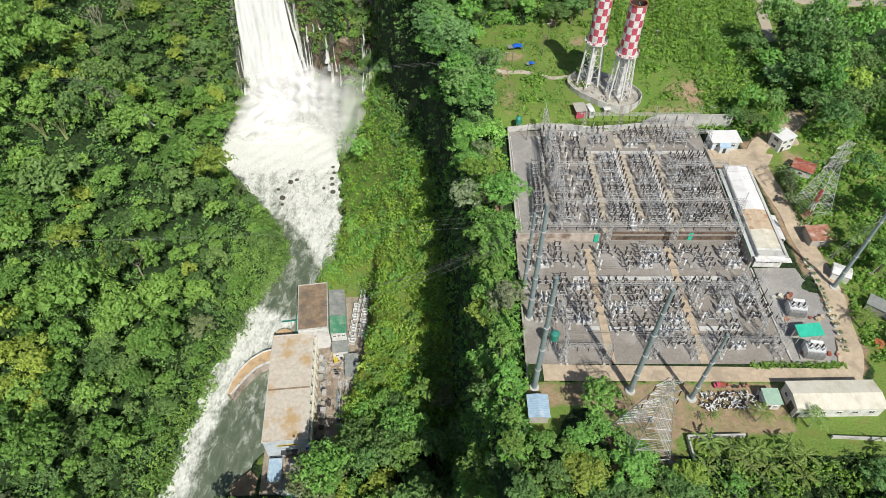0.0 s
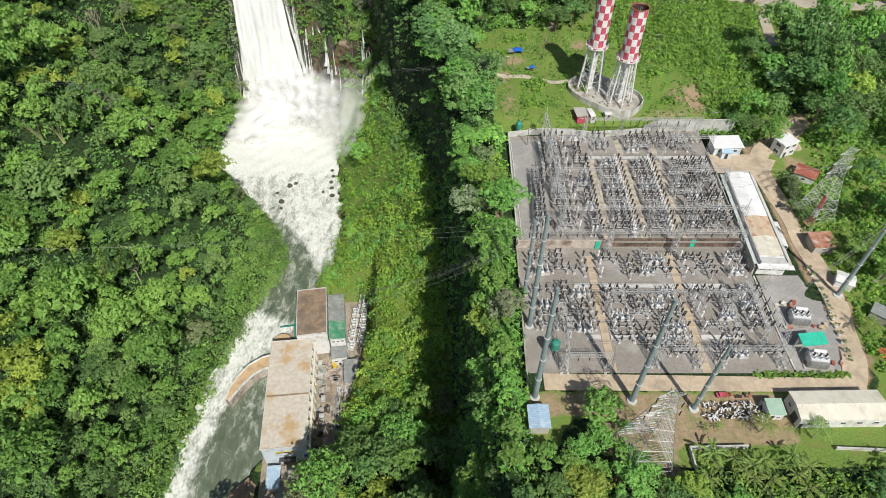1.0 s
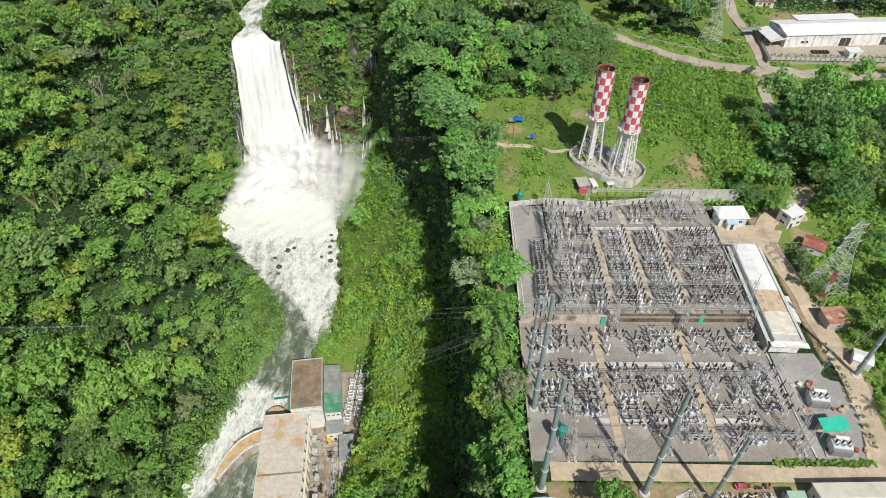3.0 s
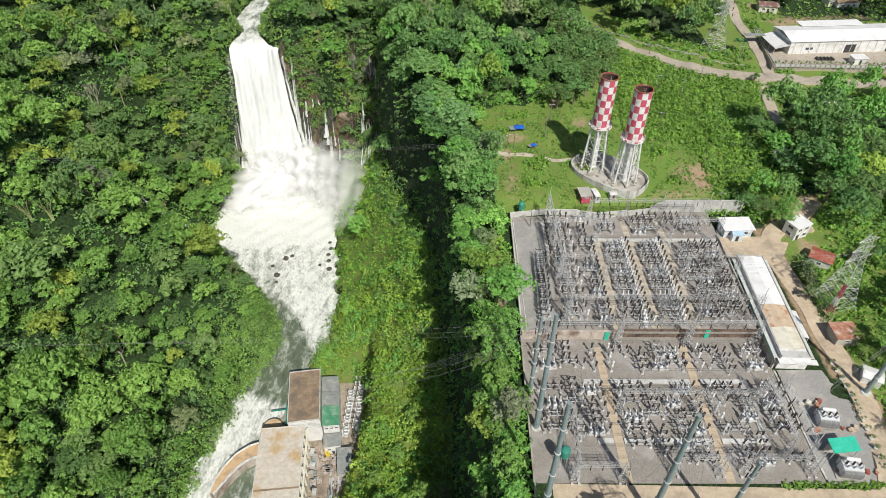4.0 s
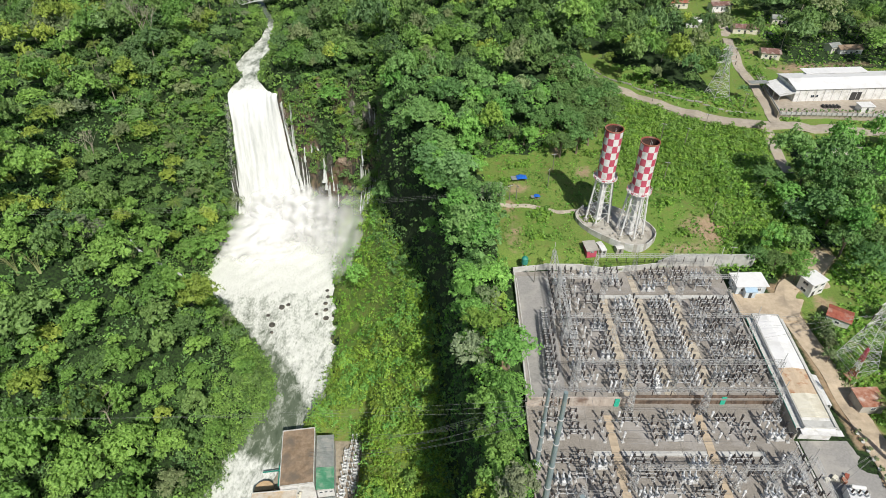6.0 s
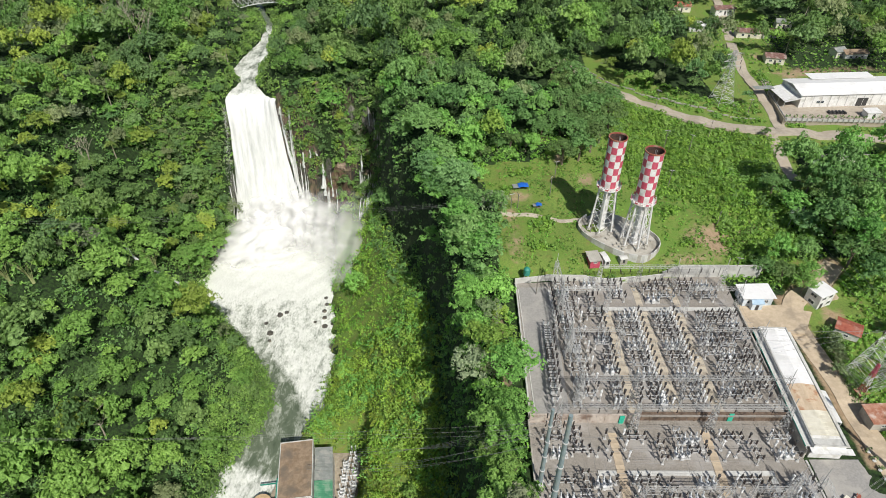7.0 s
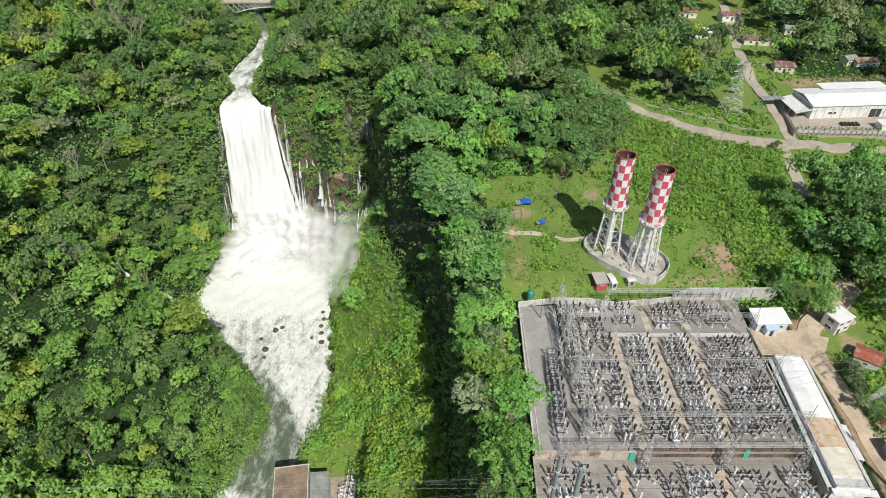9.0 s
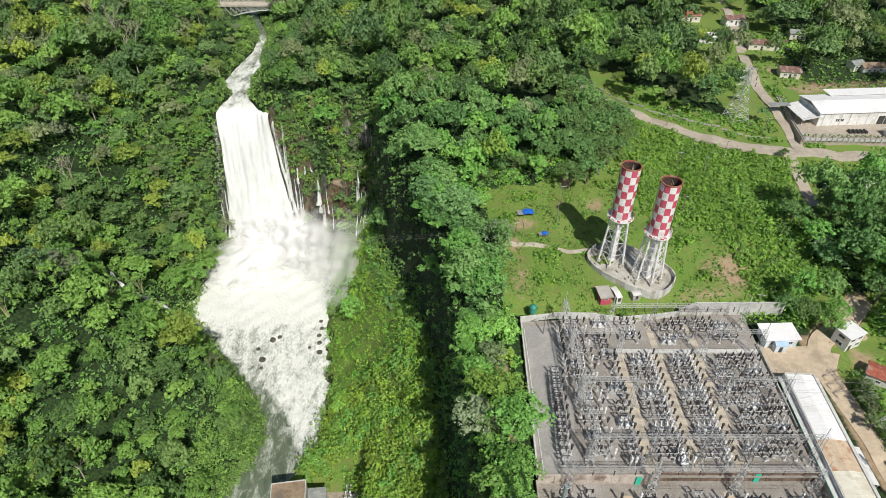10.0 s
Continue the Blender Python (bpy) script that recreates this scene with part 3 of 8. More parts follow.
def river_above():
    ys, us = np.concatenate([np.arange(350.6, 352, 0.6), np.arange(352, 620, 1.5)]), np.linspace(-1, 1, 22)
    Y, U = np.meshgrid(ys, us, indexing="ij")
    X = upper_river(Y) + (upper_half_width(Y) + 1.5 * ease(Y, 346, 356)) * U
    Y = Y + (3.0 - 5.5 * np.abs(U + 0.15) ** 2.5) * 0.8 * (1 - ease(Y, 351, 362))
    Z = np.interp(Y, [347.3, 380, 480, 900], [-8.5, -6.5, -4.5, 7]) - 1.0 * (1 - ease(Y, 350, 358)) + ease(Y, 354, 360) * (0.3 * waves(X, Y, 6, 21) + 0.12 * waves(X, Y, 2.7, 22))
    r, c = X.shape
    i = np.arange(r * c).reshape(r, c)
    quads = np.stack([i[:-1, :-1], i[:-1, 1:], i[1:, 1:], i[1:, :-1]], -1).reshape(-1, 4)
    me = soup("river_above", np.stack([X, Y, Z], -1).reshape(-1, 3), quads, [WATER], smooth=True)
    me.attributes.new("foam", "FLOAT", "POINT").data.foreach_set("value", (0.7 + 0.55 * (1 - ease(Y, 352, 368)) - 1.3 * ease(Y, 446, 466) + 0.25 * waves(X, Y, 16, 23)).astype(np.float32).ravel())
    return structure("water_upper", me, "pale foaming river above the waterfall", "river")


def curtain(name, left, right, lip, foot, depth, rough, n):
    """A falling sheet: left and right edges by height, threads worn into its face."""
    us, vs = np.linspace(0, 1, n), np.linspace(0, 1, 90)
    V, U = np.meshgrid(vs, us, indexing="ij")
    A, B = np.interp(V, *left), np.interp(V, *right)
    X = A + (B - A) * U
    drop = np.interp(V, [0, 0.02, 0.04, 0.06, 0.09, 0.13, 0.2, 1], [0, 0.001, 0.006, 0.016, 0.04, 0.083, 0.17, 1])
    Z = lip + (foot - lip) * drop
    back = np.interp(V, [0, 0.02, 0.04, 0.06, 0.09, 0.13, 0.2, 0.5, 1], [0, 1.3, 2.5, 3.4, 4.5, 5.5, 6.6, 9.6, depth + 3.4])
    Y = 351.4 - back + 2.2 * (2 * U - 1) ** 2 * V + (3.0 - 5.5 * np.abs(2 * U - 0.85) ** 2.5) * (1 - ease(V, 0.0, 0.25)) * 0.8
    Y = Y + (1.3 * waves(X, 0 * X, 11, 33) + 0.7 * waves(X, 0 * X, 4, 34)) * (1 - V) ** 3
    thread = np.abs(waves(X, V * 3, 4.5, 31)) + 0.6 * waves(X, V * 6, 1.8, 32)
    Y = Y - rough * thread * ease(V, 0.05, 0.4)
    Z = Z + 0.25 * waves(X, Y, 3, 35) * (1 - ease(V, 0.05, 0.2))
    r, c = X.shape
    i = np.arange(r * c).reshape(r, c)
    quads = np.stack([i[:-1, :-1], i[1:, :-1], i[1:, 1:], i[:-1, 1:]], -1).reshape(-1, 4)
    return soup(name, np.stack([X, Y, Z], -1).reshape(-1, 3), quads, [FALL], smooth=True)


def waterfall():
    fall = thing("waterfall", Matrix(), "tall white waterfall plunging over a wooded cliff", "waterfall")
    part("main_curtain", curtain("main_curtain", ([0, 0.3, 0.6, 1], [-119.3, -119.0, -120.4, -127]), ([0, 0.15, 0.4, 0.75, 1], [-91.6, -91.2, -89.8, -85.5, -78]), -8.35, -91, 14, 0.2, 70), fall)
    part("side_veil", curtain("side_veil", ([0, 0.4, 1], [-91.2, -88.4, -82]), ([0, 0.4, 1], [-90.8, -87.0, -79.4]), -14, -88, 11.5, 0.9, 16), fall, "thin greyish side veil of water")
    part("side_veil", curtain("side_veil", ([0, 0.5, 1], [-119.0, -121.5, -125]), ([0, 0.5, 1], [-116.5, -116, -118]), -22, -90, 11, 0.9, 12), fall, "thin greyish side veil of water")
    return fall


def flecks(name, pts, size, mat):
    """Many tiny triangles of spray, most of them lying towards the light."""
    rng = np.random.RandomState(7)
    n = len(pts)
    face = rng.normal(size=(n, 3)) * 0.45 + np.array([0.2, -0.75, 0.85])
    face /= np.linalg.norm(face, axis=1, keepdims=True)
    t = np.cross(face, rng.normal(size=(n, 3)))
    t /= np.linalg.norm(t, axis=1, keepdims=True)
    b = np.cross(face, t)
    s = size * rng.uniform(0.6, 1.4, (n, 1))
    v = np.stack([pts - (0.5 * t + 0.8 * b) * s, pts + (0.5 * b * 0.2 + t) * s, pts + (0.8 * b - 0.5 * t) * s], 1)
    return soup(name, v.reshape(-1, 3), np.arange(n * 3).reshape(-1, 3), [mat])


def veil(cx, wide, reach, tall, seed, lean, full):
    """A soft skin of drops that bulges from the cliff down to the pool: dense in the middle, clear at its edges."""
    us, vs = np.linspace(-1, 1, 50), np.linspace(0, 1, 44)
    V, U = np.meshgrid(vs, us, indexing="ij")
    X = cx + wide * U * (0.62 + 0.5 * V) + lean * V
    Y = 337 - reach * np.sin(V * math.pi / 2) * (1 - 0.25 * U * U)
    Z = -90.5 + tall * np.cos(V * math.pi / 2) * (1 - 0.3 * U * U)
    lump = waves(X, Y + Z, 11, seed)
    Y, Z = Y - 1.4 * lump, Z + 1.2 * lump
    body = ease(1 - np.abs(U) + 0.1 * lump, 0.02, 0.85) * ease(V + 0.06 * lump, 0.02, 0.35) * (1 - ease(V + 0.1 * lump, 0.75, 1.0)) * full
    r, c = X.shape
    i = np.arange(r * c).reshape(r, c)
    quads = np.stack([i[:-1, :-1], i[1:, :-1], i[1:, 1:], i[:-1, 1:]], -1).reshape(-1, 4)
    me = soup("mist", np.stack([X, Y, Z], -1).reshape(-1, 3), quads, [CLOUD], smooth=True)
    me.attributes.new("body", "FLOAT", "POINT").data.foreach_set("value", body.astype(np.float32).ravel())
    return me


def mist():
    """Spray: a dense heart at the foot, skirts over the pool, and a veil that drifts to the east slope."""
    rng = np.random.RandomState(3)
    def puff(n, centre, spread):
        return np.array(centre) + rng.normal(size=(n, 3)) * np.array(spread)
    heart = [puff(2000, (-102, 325, -81), (10, 4, 6)), puff(5000, (-99, 312, -88), (14, 7, 2)), puff(5000, (-116, 308, -88), (5, 8, 2)), puff(4000, (-86, 318, -84), (6, 5, 4))]
    s = rng.uniform(0, 1, 9000)
    edge = np.stack([np.where(rng.uniform(size=9000) < 0.4, -119.5 - 5 * s, -90 + 11 * s), 345 - 14 * s, -12 - 72 * s], 1) + rng.normal(size=(9000, 3)) * (0.5 + 1.6 * s[:, None])
    for pts, size in ((np.concatenate(heart), 0.1), (edge, 0.07)):
        pts = pts[(pts[:, 1] < 349) & (pts[:, 2] > -91)]
        tagged(new("mist", flecks("mist", pts, size, SPRAY)), "drifting white spray at the foot of the waterfall", "mist", "", "stuff")
    for n, (cx, wide, reach, tall, lean, full) in enumerate(((-102, 23, 15, 30, -2, 1.0), (-100, 25, 24, 24, 0, 1.0), (-103, 34, 38, 19, -6, 1.0), (-84, 23, 22, 33, 6, 1.0), (-73, 24, 34, 31, 12, 0.7), (-58, 24, 64, 36, 16, 0.4))):
        tagged(new("mist", veil(cx, wide, reach, tall, 90 + n, lean, full)), "soft white veil of drifting spray beside the waterfall", "mist", "", "stuff")


river()
river_above()
waterfall()
mist()


# ---- trees ----
def lobe_leaves(rng, centres, radii, count, size, droop=-0.25, tuft=7, spread=0.42):
    """Leaf blades in rounded tufts over a cluster of lobes. Each row: three corners and the way that the tuft faces."""
    blades = []
    for c, r in zip(centres, radii):
        k = max(1, round(count / tuft))
        n = rng.normal(size=(k * 5, 3))
        n /= np.linalg.norm(n, axis=1, keepdims=True)
        n = n[n[:, 2] > droop][:k]
        core = c + n * r * rng.uniform(0.66, 0.98, (len(n), 1)) * np.array([1, 1, 0.85])
        girth = r * spread * rng.uniform(0.75, 1.3, (len(n), 1))
        n, core, girth = (np.repeat(a, tuft, 0) for a in (n, core, girth))
        m = rng.normal(size=n.shape)
        m /= np.linalg.norm(m, axis=1, keepdims=True)
        m = m + 0.55 * n + np.array([0, 0, 0.25])
        m /= np.linalg.norm(m, axis=1, keepdims=True)
        p = core + m * girth
        face = m + 0.3 * rng.normal(size=n.shape) + np.array([0, 0, 0.2])
        face /= np.linalg.norm(face, axis=1, keepdims=True)
        t = np.cross(face, rng.normal(size=n.shape))
        t /= np.linalg.norm(t, axis=1, keepdims=True)
        b = np.cross(face, t)
        s = size * rng.uniform(0.6, 1.35, (len(n), 1))
        way = 0.7 * m + 0.4 * n + 0.14 * rng.normal(size=n.shape)
        blades.append(np.stack([p - t * s * 0.55 + b * s * 0.42, p - t * s * 0.45 - b * s * 0.42, p + t * s * 0.7, way], 1))
    return np.concatenate(blades)


def core_faces(centres, radii):
    """A shaded heart in every lobe: a five-sided dome."""
    out = []
    ring = [np.array([math.cos(a), math.sin(a), 0.0]) for a in np.linspace(0, 2 * math.pi, 6)[:-1]]
    for c, r in zip(centres, radii):
        k = r * 0.58
        for i in range(5):
            p, q = ring[i], ring[(i + 1) % 5]
            out.append([c + k * p, c + k * q, c + np.array([0, 0, k * 0.85]), p + q + np.array([0, 0, 0.7])])
    return np.array(out)


def leafy(name, blades, mats, index=None, tone=None):
    """A mesh of leaf blades that are lit as the tufts that they belong to."""
    n = len(blades)
    me = soup(name, blades[:, :3].reshape(-1, 3), np.arange(n * 3).reshape(-1, 3), mats, index)
    way = blades[:, 3] / np.maximum(np.linalg.norm(blades[:, 3], axis=1, keepdims=True), 1e-6)
    me.attributes.new("custom_normal", "FLOAT_VECTOR", "POINT").data.foreach_set("vector", np.repeat(way, 3, 0).astype(np.float32).ravel())
    if tone is not None:
        me.attributes.new("tone", "FLOAT", "POINT").data.foreach_set("value", np.repeat(tone, 3).astype(np.float32))
    return me


def crown_shape(seed, radius, tall, lobes, leaves, size, flat=0.62, girth=(0.24, 0.4)):
    """Blades of a crown that stands on a trunk of that height; foot at the origin."""
    rng = np.random.RandomState(seed)
    centres, radii = [np.array([0, 0, tall + radius * flat * 0.75])], [radius * 0.45]
    for i in range(lobes - 1):
        a = 2.4 * i + rng.uniform(-0.4, 0.4)
        d = radius * math.sqrt((i + 0.8) / lobes) * rng.uniform(0.75, 1.02)
        z = tall + radius * flat * (0.75 - 0.85 * (d / radius) ** 2) + rng.uniform(-0.7, 0.6)
        centres.append(np.array([d * math.cos(a), d * math.sin(a), z]))
        radii.append(radius * rng.uniform(*girth))
    return np.concatenate([lobe_leaves(rng, centres, radii, leaves, size), core_faces(centres, radii)]), centres


def trunk_shape(seed, tall, radius, centres):
    rng = random.Random(seed)
    s = Shape()
    lean = Vector((rng.uniform(-0.5, 0.5), rng.uniform(-0.5, 0.5), 0))
    mid = Vector((0, 0, tall * 0.55)) + lean * 0.5
    girth = 0.16 + 0.035 * radius
    s.rod((0, 0, -1.5), mid, girth * 1.25, 6, 0, girth * 0.85)
    for c in centres[:6]:
        s.rod(mid, Vector(c), girth * 0.6, 4, 0, girth * 0.18)
    return s.mesh("trunk", BARK)


KINDS = []
for seed, radius, tall, lobes, flat in ((1, 4.6, 7, 10, 0.8), (2, 5.8, 9, 13, 0.65), (3, 3.9, 6, 9, 0.95), (4, 6.6, 10, 14, 0.5), (5, 5.0, 8, 11, 0.75), (6, 3.6, 8, 8, 1.2), (7, 6.2, 8, 13, 0.55), (8, 4.4, 9, 10, 0.9)):
    close, centres = crown_shape(seed, radius, tall, lobes, 94, 0.66, flat)
    near, _ = crown_shape(seed, radius, tall, lobes, 70, 0.66, flat)
    far, _ = crown_shape(seed, radius, tall, lobes, 49, 0.72, flat)
    KINDS.append((close, near, trunk_shape(seed, tall, radius, centres), far))
# an umbrella of many small domes
close, centres = crown_shape(9, 7.0, 8.5, 40, 49, 0.52, 0.5, (0.13, 0.21))
KINDS.append((close, close, trunk_shape(9, 8.5, 7.0, centres), close))
CROWNS = {}


HOUSES = ((166, 372, 13, 6, OLD_RUST, "long house with a weathered rust-brown roof among trees"), (178, 373, 10, 6, OLD_RUST, "rust-brown roofed house among trees"), (168, 341, 9, 7, OLD_RUST, "low house with a rust-brown roof among trees"), (211, 346, 12, 6, ROOF_BROWN, "weathered brown-roofed house beside the yard"), (203, 347, 6, 5, ROOF_GREY, "grey-roofed house beside the yard"), (140.5, 380, 8, 7, WHITE, "house with a white sheet roof among trees"), (139, 409, 11, 8, RUST_RED, "house with a dark red roof among trees"), (163, 404, 12, 6, OLD_RUST, "rust-roofed house among trees"), (190, 384, 8, 6, ROOF_GREY, "grey-roofed house among trees"))
# bare stone on the head wall: place, level, half width, half height, how far proud, tint
OUTCROPS = [(-61.5, -61, 8.5, 16, 1.2, "brown"), (-57.6, -47.0, 4.4, 3.4, 1.6, "tan"), (-66, -50, 3.0, 9, 1.0, "dark"), (-82, -58, 4.0, 14, 0.9, "dark"), (-72.5, -62, 3.0, 14, 0.8, "dark"), (-43, -60, 6.0, 10, 1.0, "dark"), (-41, -17, 4.6, 8, 1.0, "grey"), (-50, -14, 2.6, 5, 1.0, "grey"), (-68, -2.5, 1.5, 4, 1.2, "tan"), (-123.5, -66, 3.2, 16, 0.9, "dark"), (-36, -24, 3.0, 9, 0.8, "grey")]
STREAM = [(-150, 262), (-144, 259), (-138, 262), (-132, 272)]


def tree_spots():
    """Where trees stand: a jittered net over the woods, leaving out water, fields, roads and built ground."""
    rng = np.random.RandomState(12)
    pts = []
    y = 34.0
    while y < 560:
        gap = 7.8 + 1.2 * min(max((y - 150) / 300, 0), 1)
        x = np.arange(-150 - 0.34 * y, 95 + 0.45 * y, gap)
        pts.append(np.stack([x + rng.uniform(-0.42, 0.42, len(x)) * gap, y + rng.uniform(-0.42, 0.42, len(x)) * gap], 1))
        y += gap * 0.92
    p = np.concatenate(pts)
    x, y = p[:, 0], p[:, 1]
    keep = np.ones(len(p), bool)
    keep &= ~((x > bank_west(y) - 1.2) & (x < bank_east(y) + 5) & (y < 352))
    keep &= ~((x > -80) & (x < np.interp(y, [80, 100, 130, 150, 188], [-46, -43, -36, -29, -29])) & (y > 80) & (y < 190))
    keep &= ~((x > 45) & (x < 130) & (y > 60.5) & (y < 90)) & ~((x > 18) & (x < 32) & (y > 66) & (y < 84))
    keep &= near_line(x, y, STREAM) > 3.5
    for bx, by in ((-155, 208), (-161, 205), (-140, 243), (-143, 268)):
        keep &= ~((np.abs(x - bx) < 4) & (y > by - 7) & (y < by + 2))
    keep &= ~within(x, y, [(-153, 250), (-118, 250), (-118, 270), (-152, 270)])
    keep &= ~((y > 184) & (y < 262) & (x > bank_west(y) - 5) & (x < bank_west(y)))
    for poly in (FIELD, YARD, GARDEN, LOT):
        keep &= ~within(x, y, poly)
    keep &= near_line(x, y, ROAD_LINE) > 6.0
    keep &= near_line(x, y, SIDE_ROAD) > 5.5
    keep &= near_line(x, y, LOWER_ROAD) > 5.5
    keep &= near_line(x, y, DRIVE) > 6
    off = x - upper_river(y)
    keep &= ~((off > -upper_half_width(y) - 4) & (off < upper_half_width(y) + np.interp(y, [350, 362, 368, 400, 470], [2.5, 2.5, 12, 13, 11])) & (y > 338))
    # the low scrub of the sunny slope and the head wall
    slope = (x > bank_east(y)) & (x < rim_east(y) - 9) & (y > 100) & (y < 331)
    keep &= ~(slope & (rng.uniform(size=len(x)) > 0.04 + 0.5 * ((y < 150) & (x > -34))))
    keep &= ~((x > rim_east(y) - 10) & (x < rim_east(y) - 1) & (y > 96) & (y < 330) & (rng.uniform(size=len(x)) > 0.12))
    keep &= ~((x > -34) & (x < rim_east(y)) & (y > 118) & (y < 190))
    keep &= ~((np.abs(y - 341) < 9) & (x > -123) & (x < -82))
    keep &= ~within(x, y, [(113, 92), (124, 92), (126, 126), (114, 130)])
    # low green ground east of the driveway, the garden and the banana patch
    keep &= ~(within(x, y, [(114, 96), (190, 96), (190, 192), (114, 192)]) & (rng.uniform(size=len(x)) < 0.88))
    keep &= ~((x > 28) & (x < 46) & (y > 66) & (y < 84))
    keep &= ~((x > 56) & (x < 102) & (y > 48) & (y < 62) & (rng.uniform(size=len(x)) < 0.7))
    for hx, hy, hw, hd, *_ in HOUSES:
        keep &= ~((np.abs(x - hx + (hy - y) * 0.3) < hw / 2 + 3.5) & (y > hy - 21) & (y < hy + hd / 2 + 3))
    keep &= ~within(x, y, [(143, 243), (192, 247), (192, 272), (143, 274)])
    keep &= ~within(x, y, [(156, 326), (205, 326), (203, 334), (158, 338)])
    keep &= ~within(x, y, [(-158, 492), (-121, 492), (-109, 448), (-146, 448)])
    keep &= ~within(x, y, [(141, 278), (158, 278), (161, 345), (143, 345)])
    keep &= ~within(x, y, [(110, 276), (136, 276), (137, 307), (117, 307)])
    return p[keep], rng


def plant():
    spots, rng = tree_spots()
    ry = np.concatenate([84 + 176 * rng.uniform(0, 1, 76), rng.uniform(42, 96, 26)])
    spots = np.concatenate([spots, np.stack([rim_east(ry) + rng.uniform(-1.5, 7, 102) * (ry > 190) + rng.uniform(-2.5, 3.5, 102) * (ry <= 190) - 6 * (ry < 98), ry], 1)])
    # the garden's southern edge
    spots = np.concatenate([spots, np.stack([np.where(rng.uniform(size=30) < 0.6, rng.uniform(24, 56, 30), rng.uniform(102, 130, 30)), rng.uniform(44, 60, 30)], 1)])
    # trees that cling to the head wall and the cliff west of the fall
    ledge = np.stack([np.where(rng.uniform(size=130) < 0.5, rng.uniform(-180, -123, 130), rng.uniform(-79, -22, 130)), rng.uniform(331, 351, 130)], 1)
    spots = np.concatenate([spots, ledge])
    # the trees of the near plan are things of their own, the rest is joined woodland
    order = np.argsort(np.hypot(spots[:, 0] - 5, (spots[:, 1] - 80) * 0.8))
    spots = spots[order]
    z = land(spots[:, 0], spots[:, 1])
    tone = waves(spots[:, 0], spots[:, 1], 60, 41) + 0.8 * rng.normal(size=len(spots)) + 0.4 * (spots[:, 0] < -140)
    woods = {}
    for n, ((x, y), zz) in enumerate(zip(spots, z)):
        kind, spin, scale = rng.randint(8), rng.uniform(0, 6.28), rng.choice((0.7, 0.86, 1.02, 1.18, 1.36)) * rng.uniform(0.92, 1.08)
        if x > 0:
            scale *= 0.92
        if 184 < y < 266 and bank_west(y) - 18 < x < bank_west(y):
            scale *= 0.62
        if 331 < y < 351 and x < -20:
            scale *= 0.6
        if 405 < y < 450 and -150 < x < -88:
            scale *= 0.5
        elif 350 < y < 450 and -135 < x < -82:
            scale *= 0.66
        if y < 64 and x > 20:
            scale *= 0.72
        if abs(x - rim_east(y)) < 11 and y < 185:
            scale *= 0.84
        if rng.uniform() < 0.2 and (x < -60 or y > 350):
            scale *= 1.3
        look_of = 0 if tone[n] < -0.5 else 1 if tone[n] < 0.6 else 4 if tone[n] < 0.85 else 3 if tone[n] < 1.35 else 2
        dice = rng.uniform()
        grow = rng.uniform(0.7, 1.6)
        if y < 66 and x > 18:
            grow = 0.6
        elif abs(x - rim_east(y)) < 15 and y < 280:
            grow = rng.uniform(0.7, 0.95)
        if dice < 0.009:
            look_of = 5
        elif x < -60 and y < 290 and (look_of == 0 and dice < 0.4 or look_of in (3, 4) and dice < 0.8):
            look_of = 1 if dice < 0.6 else 0
        # Far crowns swap to bluish or deep leaves, painting in distance haze.
        elif y > 290 and look_of in (1, 2) and dice < (0.6 if x > 20 else 0.25):
            look_of = 4 if dice < 0.3 else 0
        elif y < 64 and x > 0:
            look_of = 2 if dice > 0.85 else 1 if dice > 0.4 else 0
        elif abs(x - rim_east(y)) < 16 and y > 185 and look_of in (1, 2, 3):
            look_of = 0 if dice < 0.68 else 1
        elif (abs(x - rim_east(y)) < 10 and y < 260 or y < 62 and x > 20) and dice < 0.5:
            look_of = 1
        if n < 190:
            key = (kind, look_of)
            if key not in CROWNS:
                q = KINDS[kind][0]
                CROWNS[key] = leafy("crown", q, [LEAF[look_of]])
            words = ("deep green", "fresh green", "yellowish green", "olive green", "bluish green", "dusty grey-green")[look_of]
            tree = thing("tree", Matrix.Translation((x, y, zz)) @ Matrix.Rotation(spin, 4, "Z") @ Matrix.Diagonal((scale, scale, scale * grow, 1)), words + " broadleaf tree in the dense riverside forest", "tree", "forest trees")
            part("trunk", KINDS[kind][2], tree)
            part("crown", CROWNS[key], tree)
            continue
        q = KINDS[kind][1 if y < 200 or y < 330 and scale > 1.15 else 3]
        c, s = math.cos(spin), math.sin(spin)
        v = (q @ np.array([[c, s, 0], [-s, c, 0], [0, 0, 1]])) * np.array([scale, scale, scale * grow])
        v[:, :3] += np.array([x, y, zz])
        side = "west" if x < -60 else "north" if y > 300 else "east"
        woods.setdefault(side, []).append((v, np.full(len(q), look_of), np.full(len(q), rng.uniform(-0.5, 0.5))))
    for side, parts in woods.items():
        v, look_of, tone_of = (np.concatenate(a) for a in zip(*parts))
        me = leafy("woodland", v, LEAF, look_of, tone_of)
        tagged(new("woodland", me), "dense tropical woodland with mixed green crowns on the " + {"west": "steep river bank", "north": "plateau above the cliff", "east": "plateau rim and hillside"}[side], "woodland", "", "stuff")


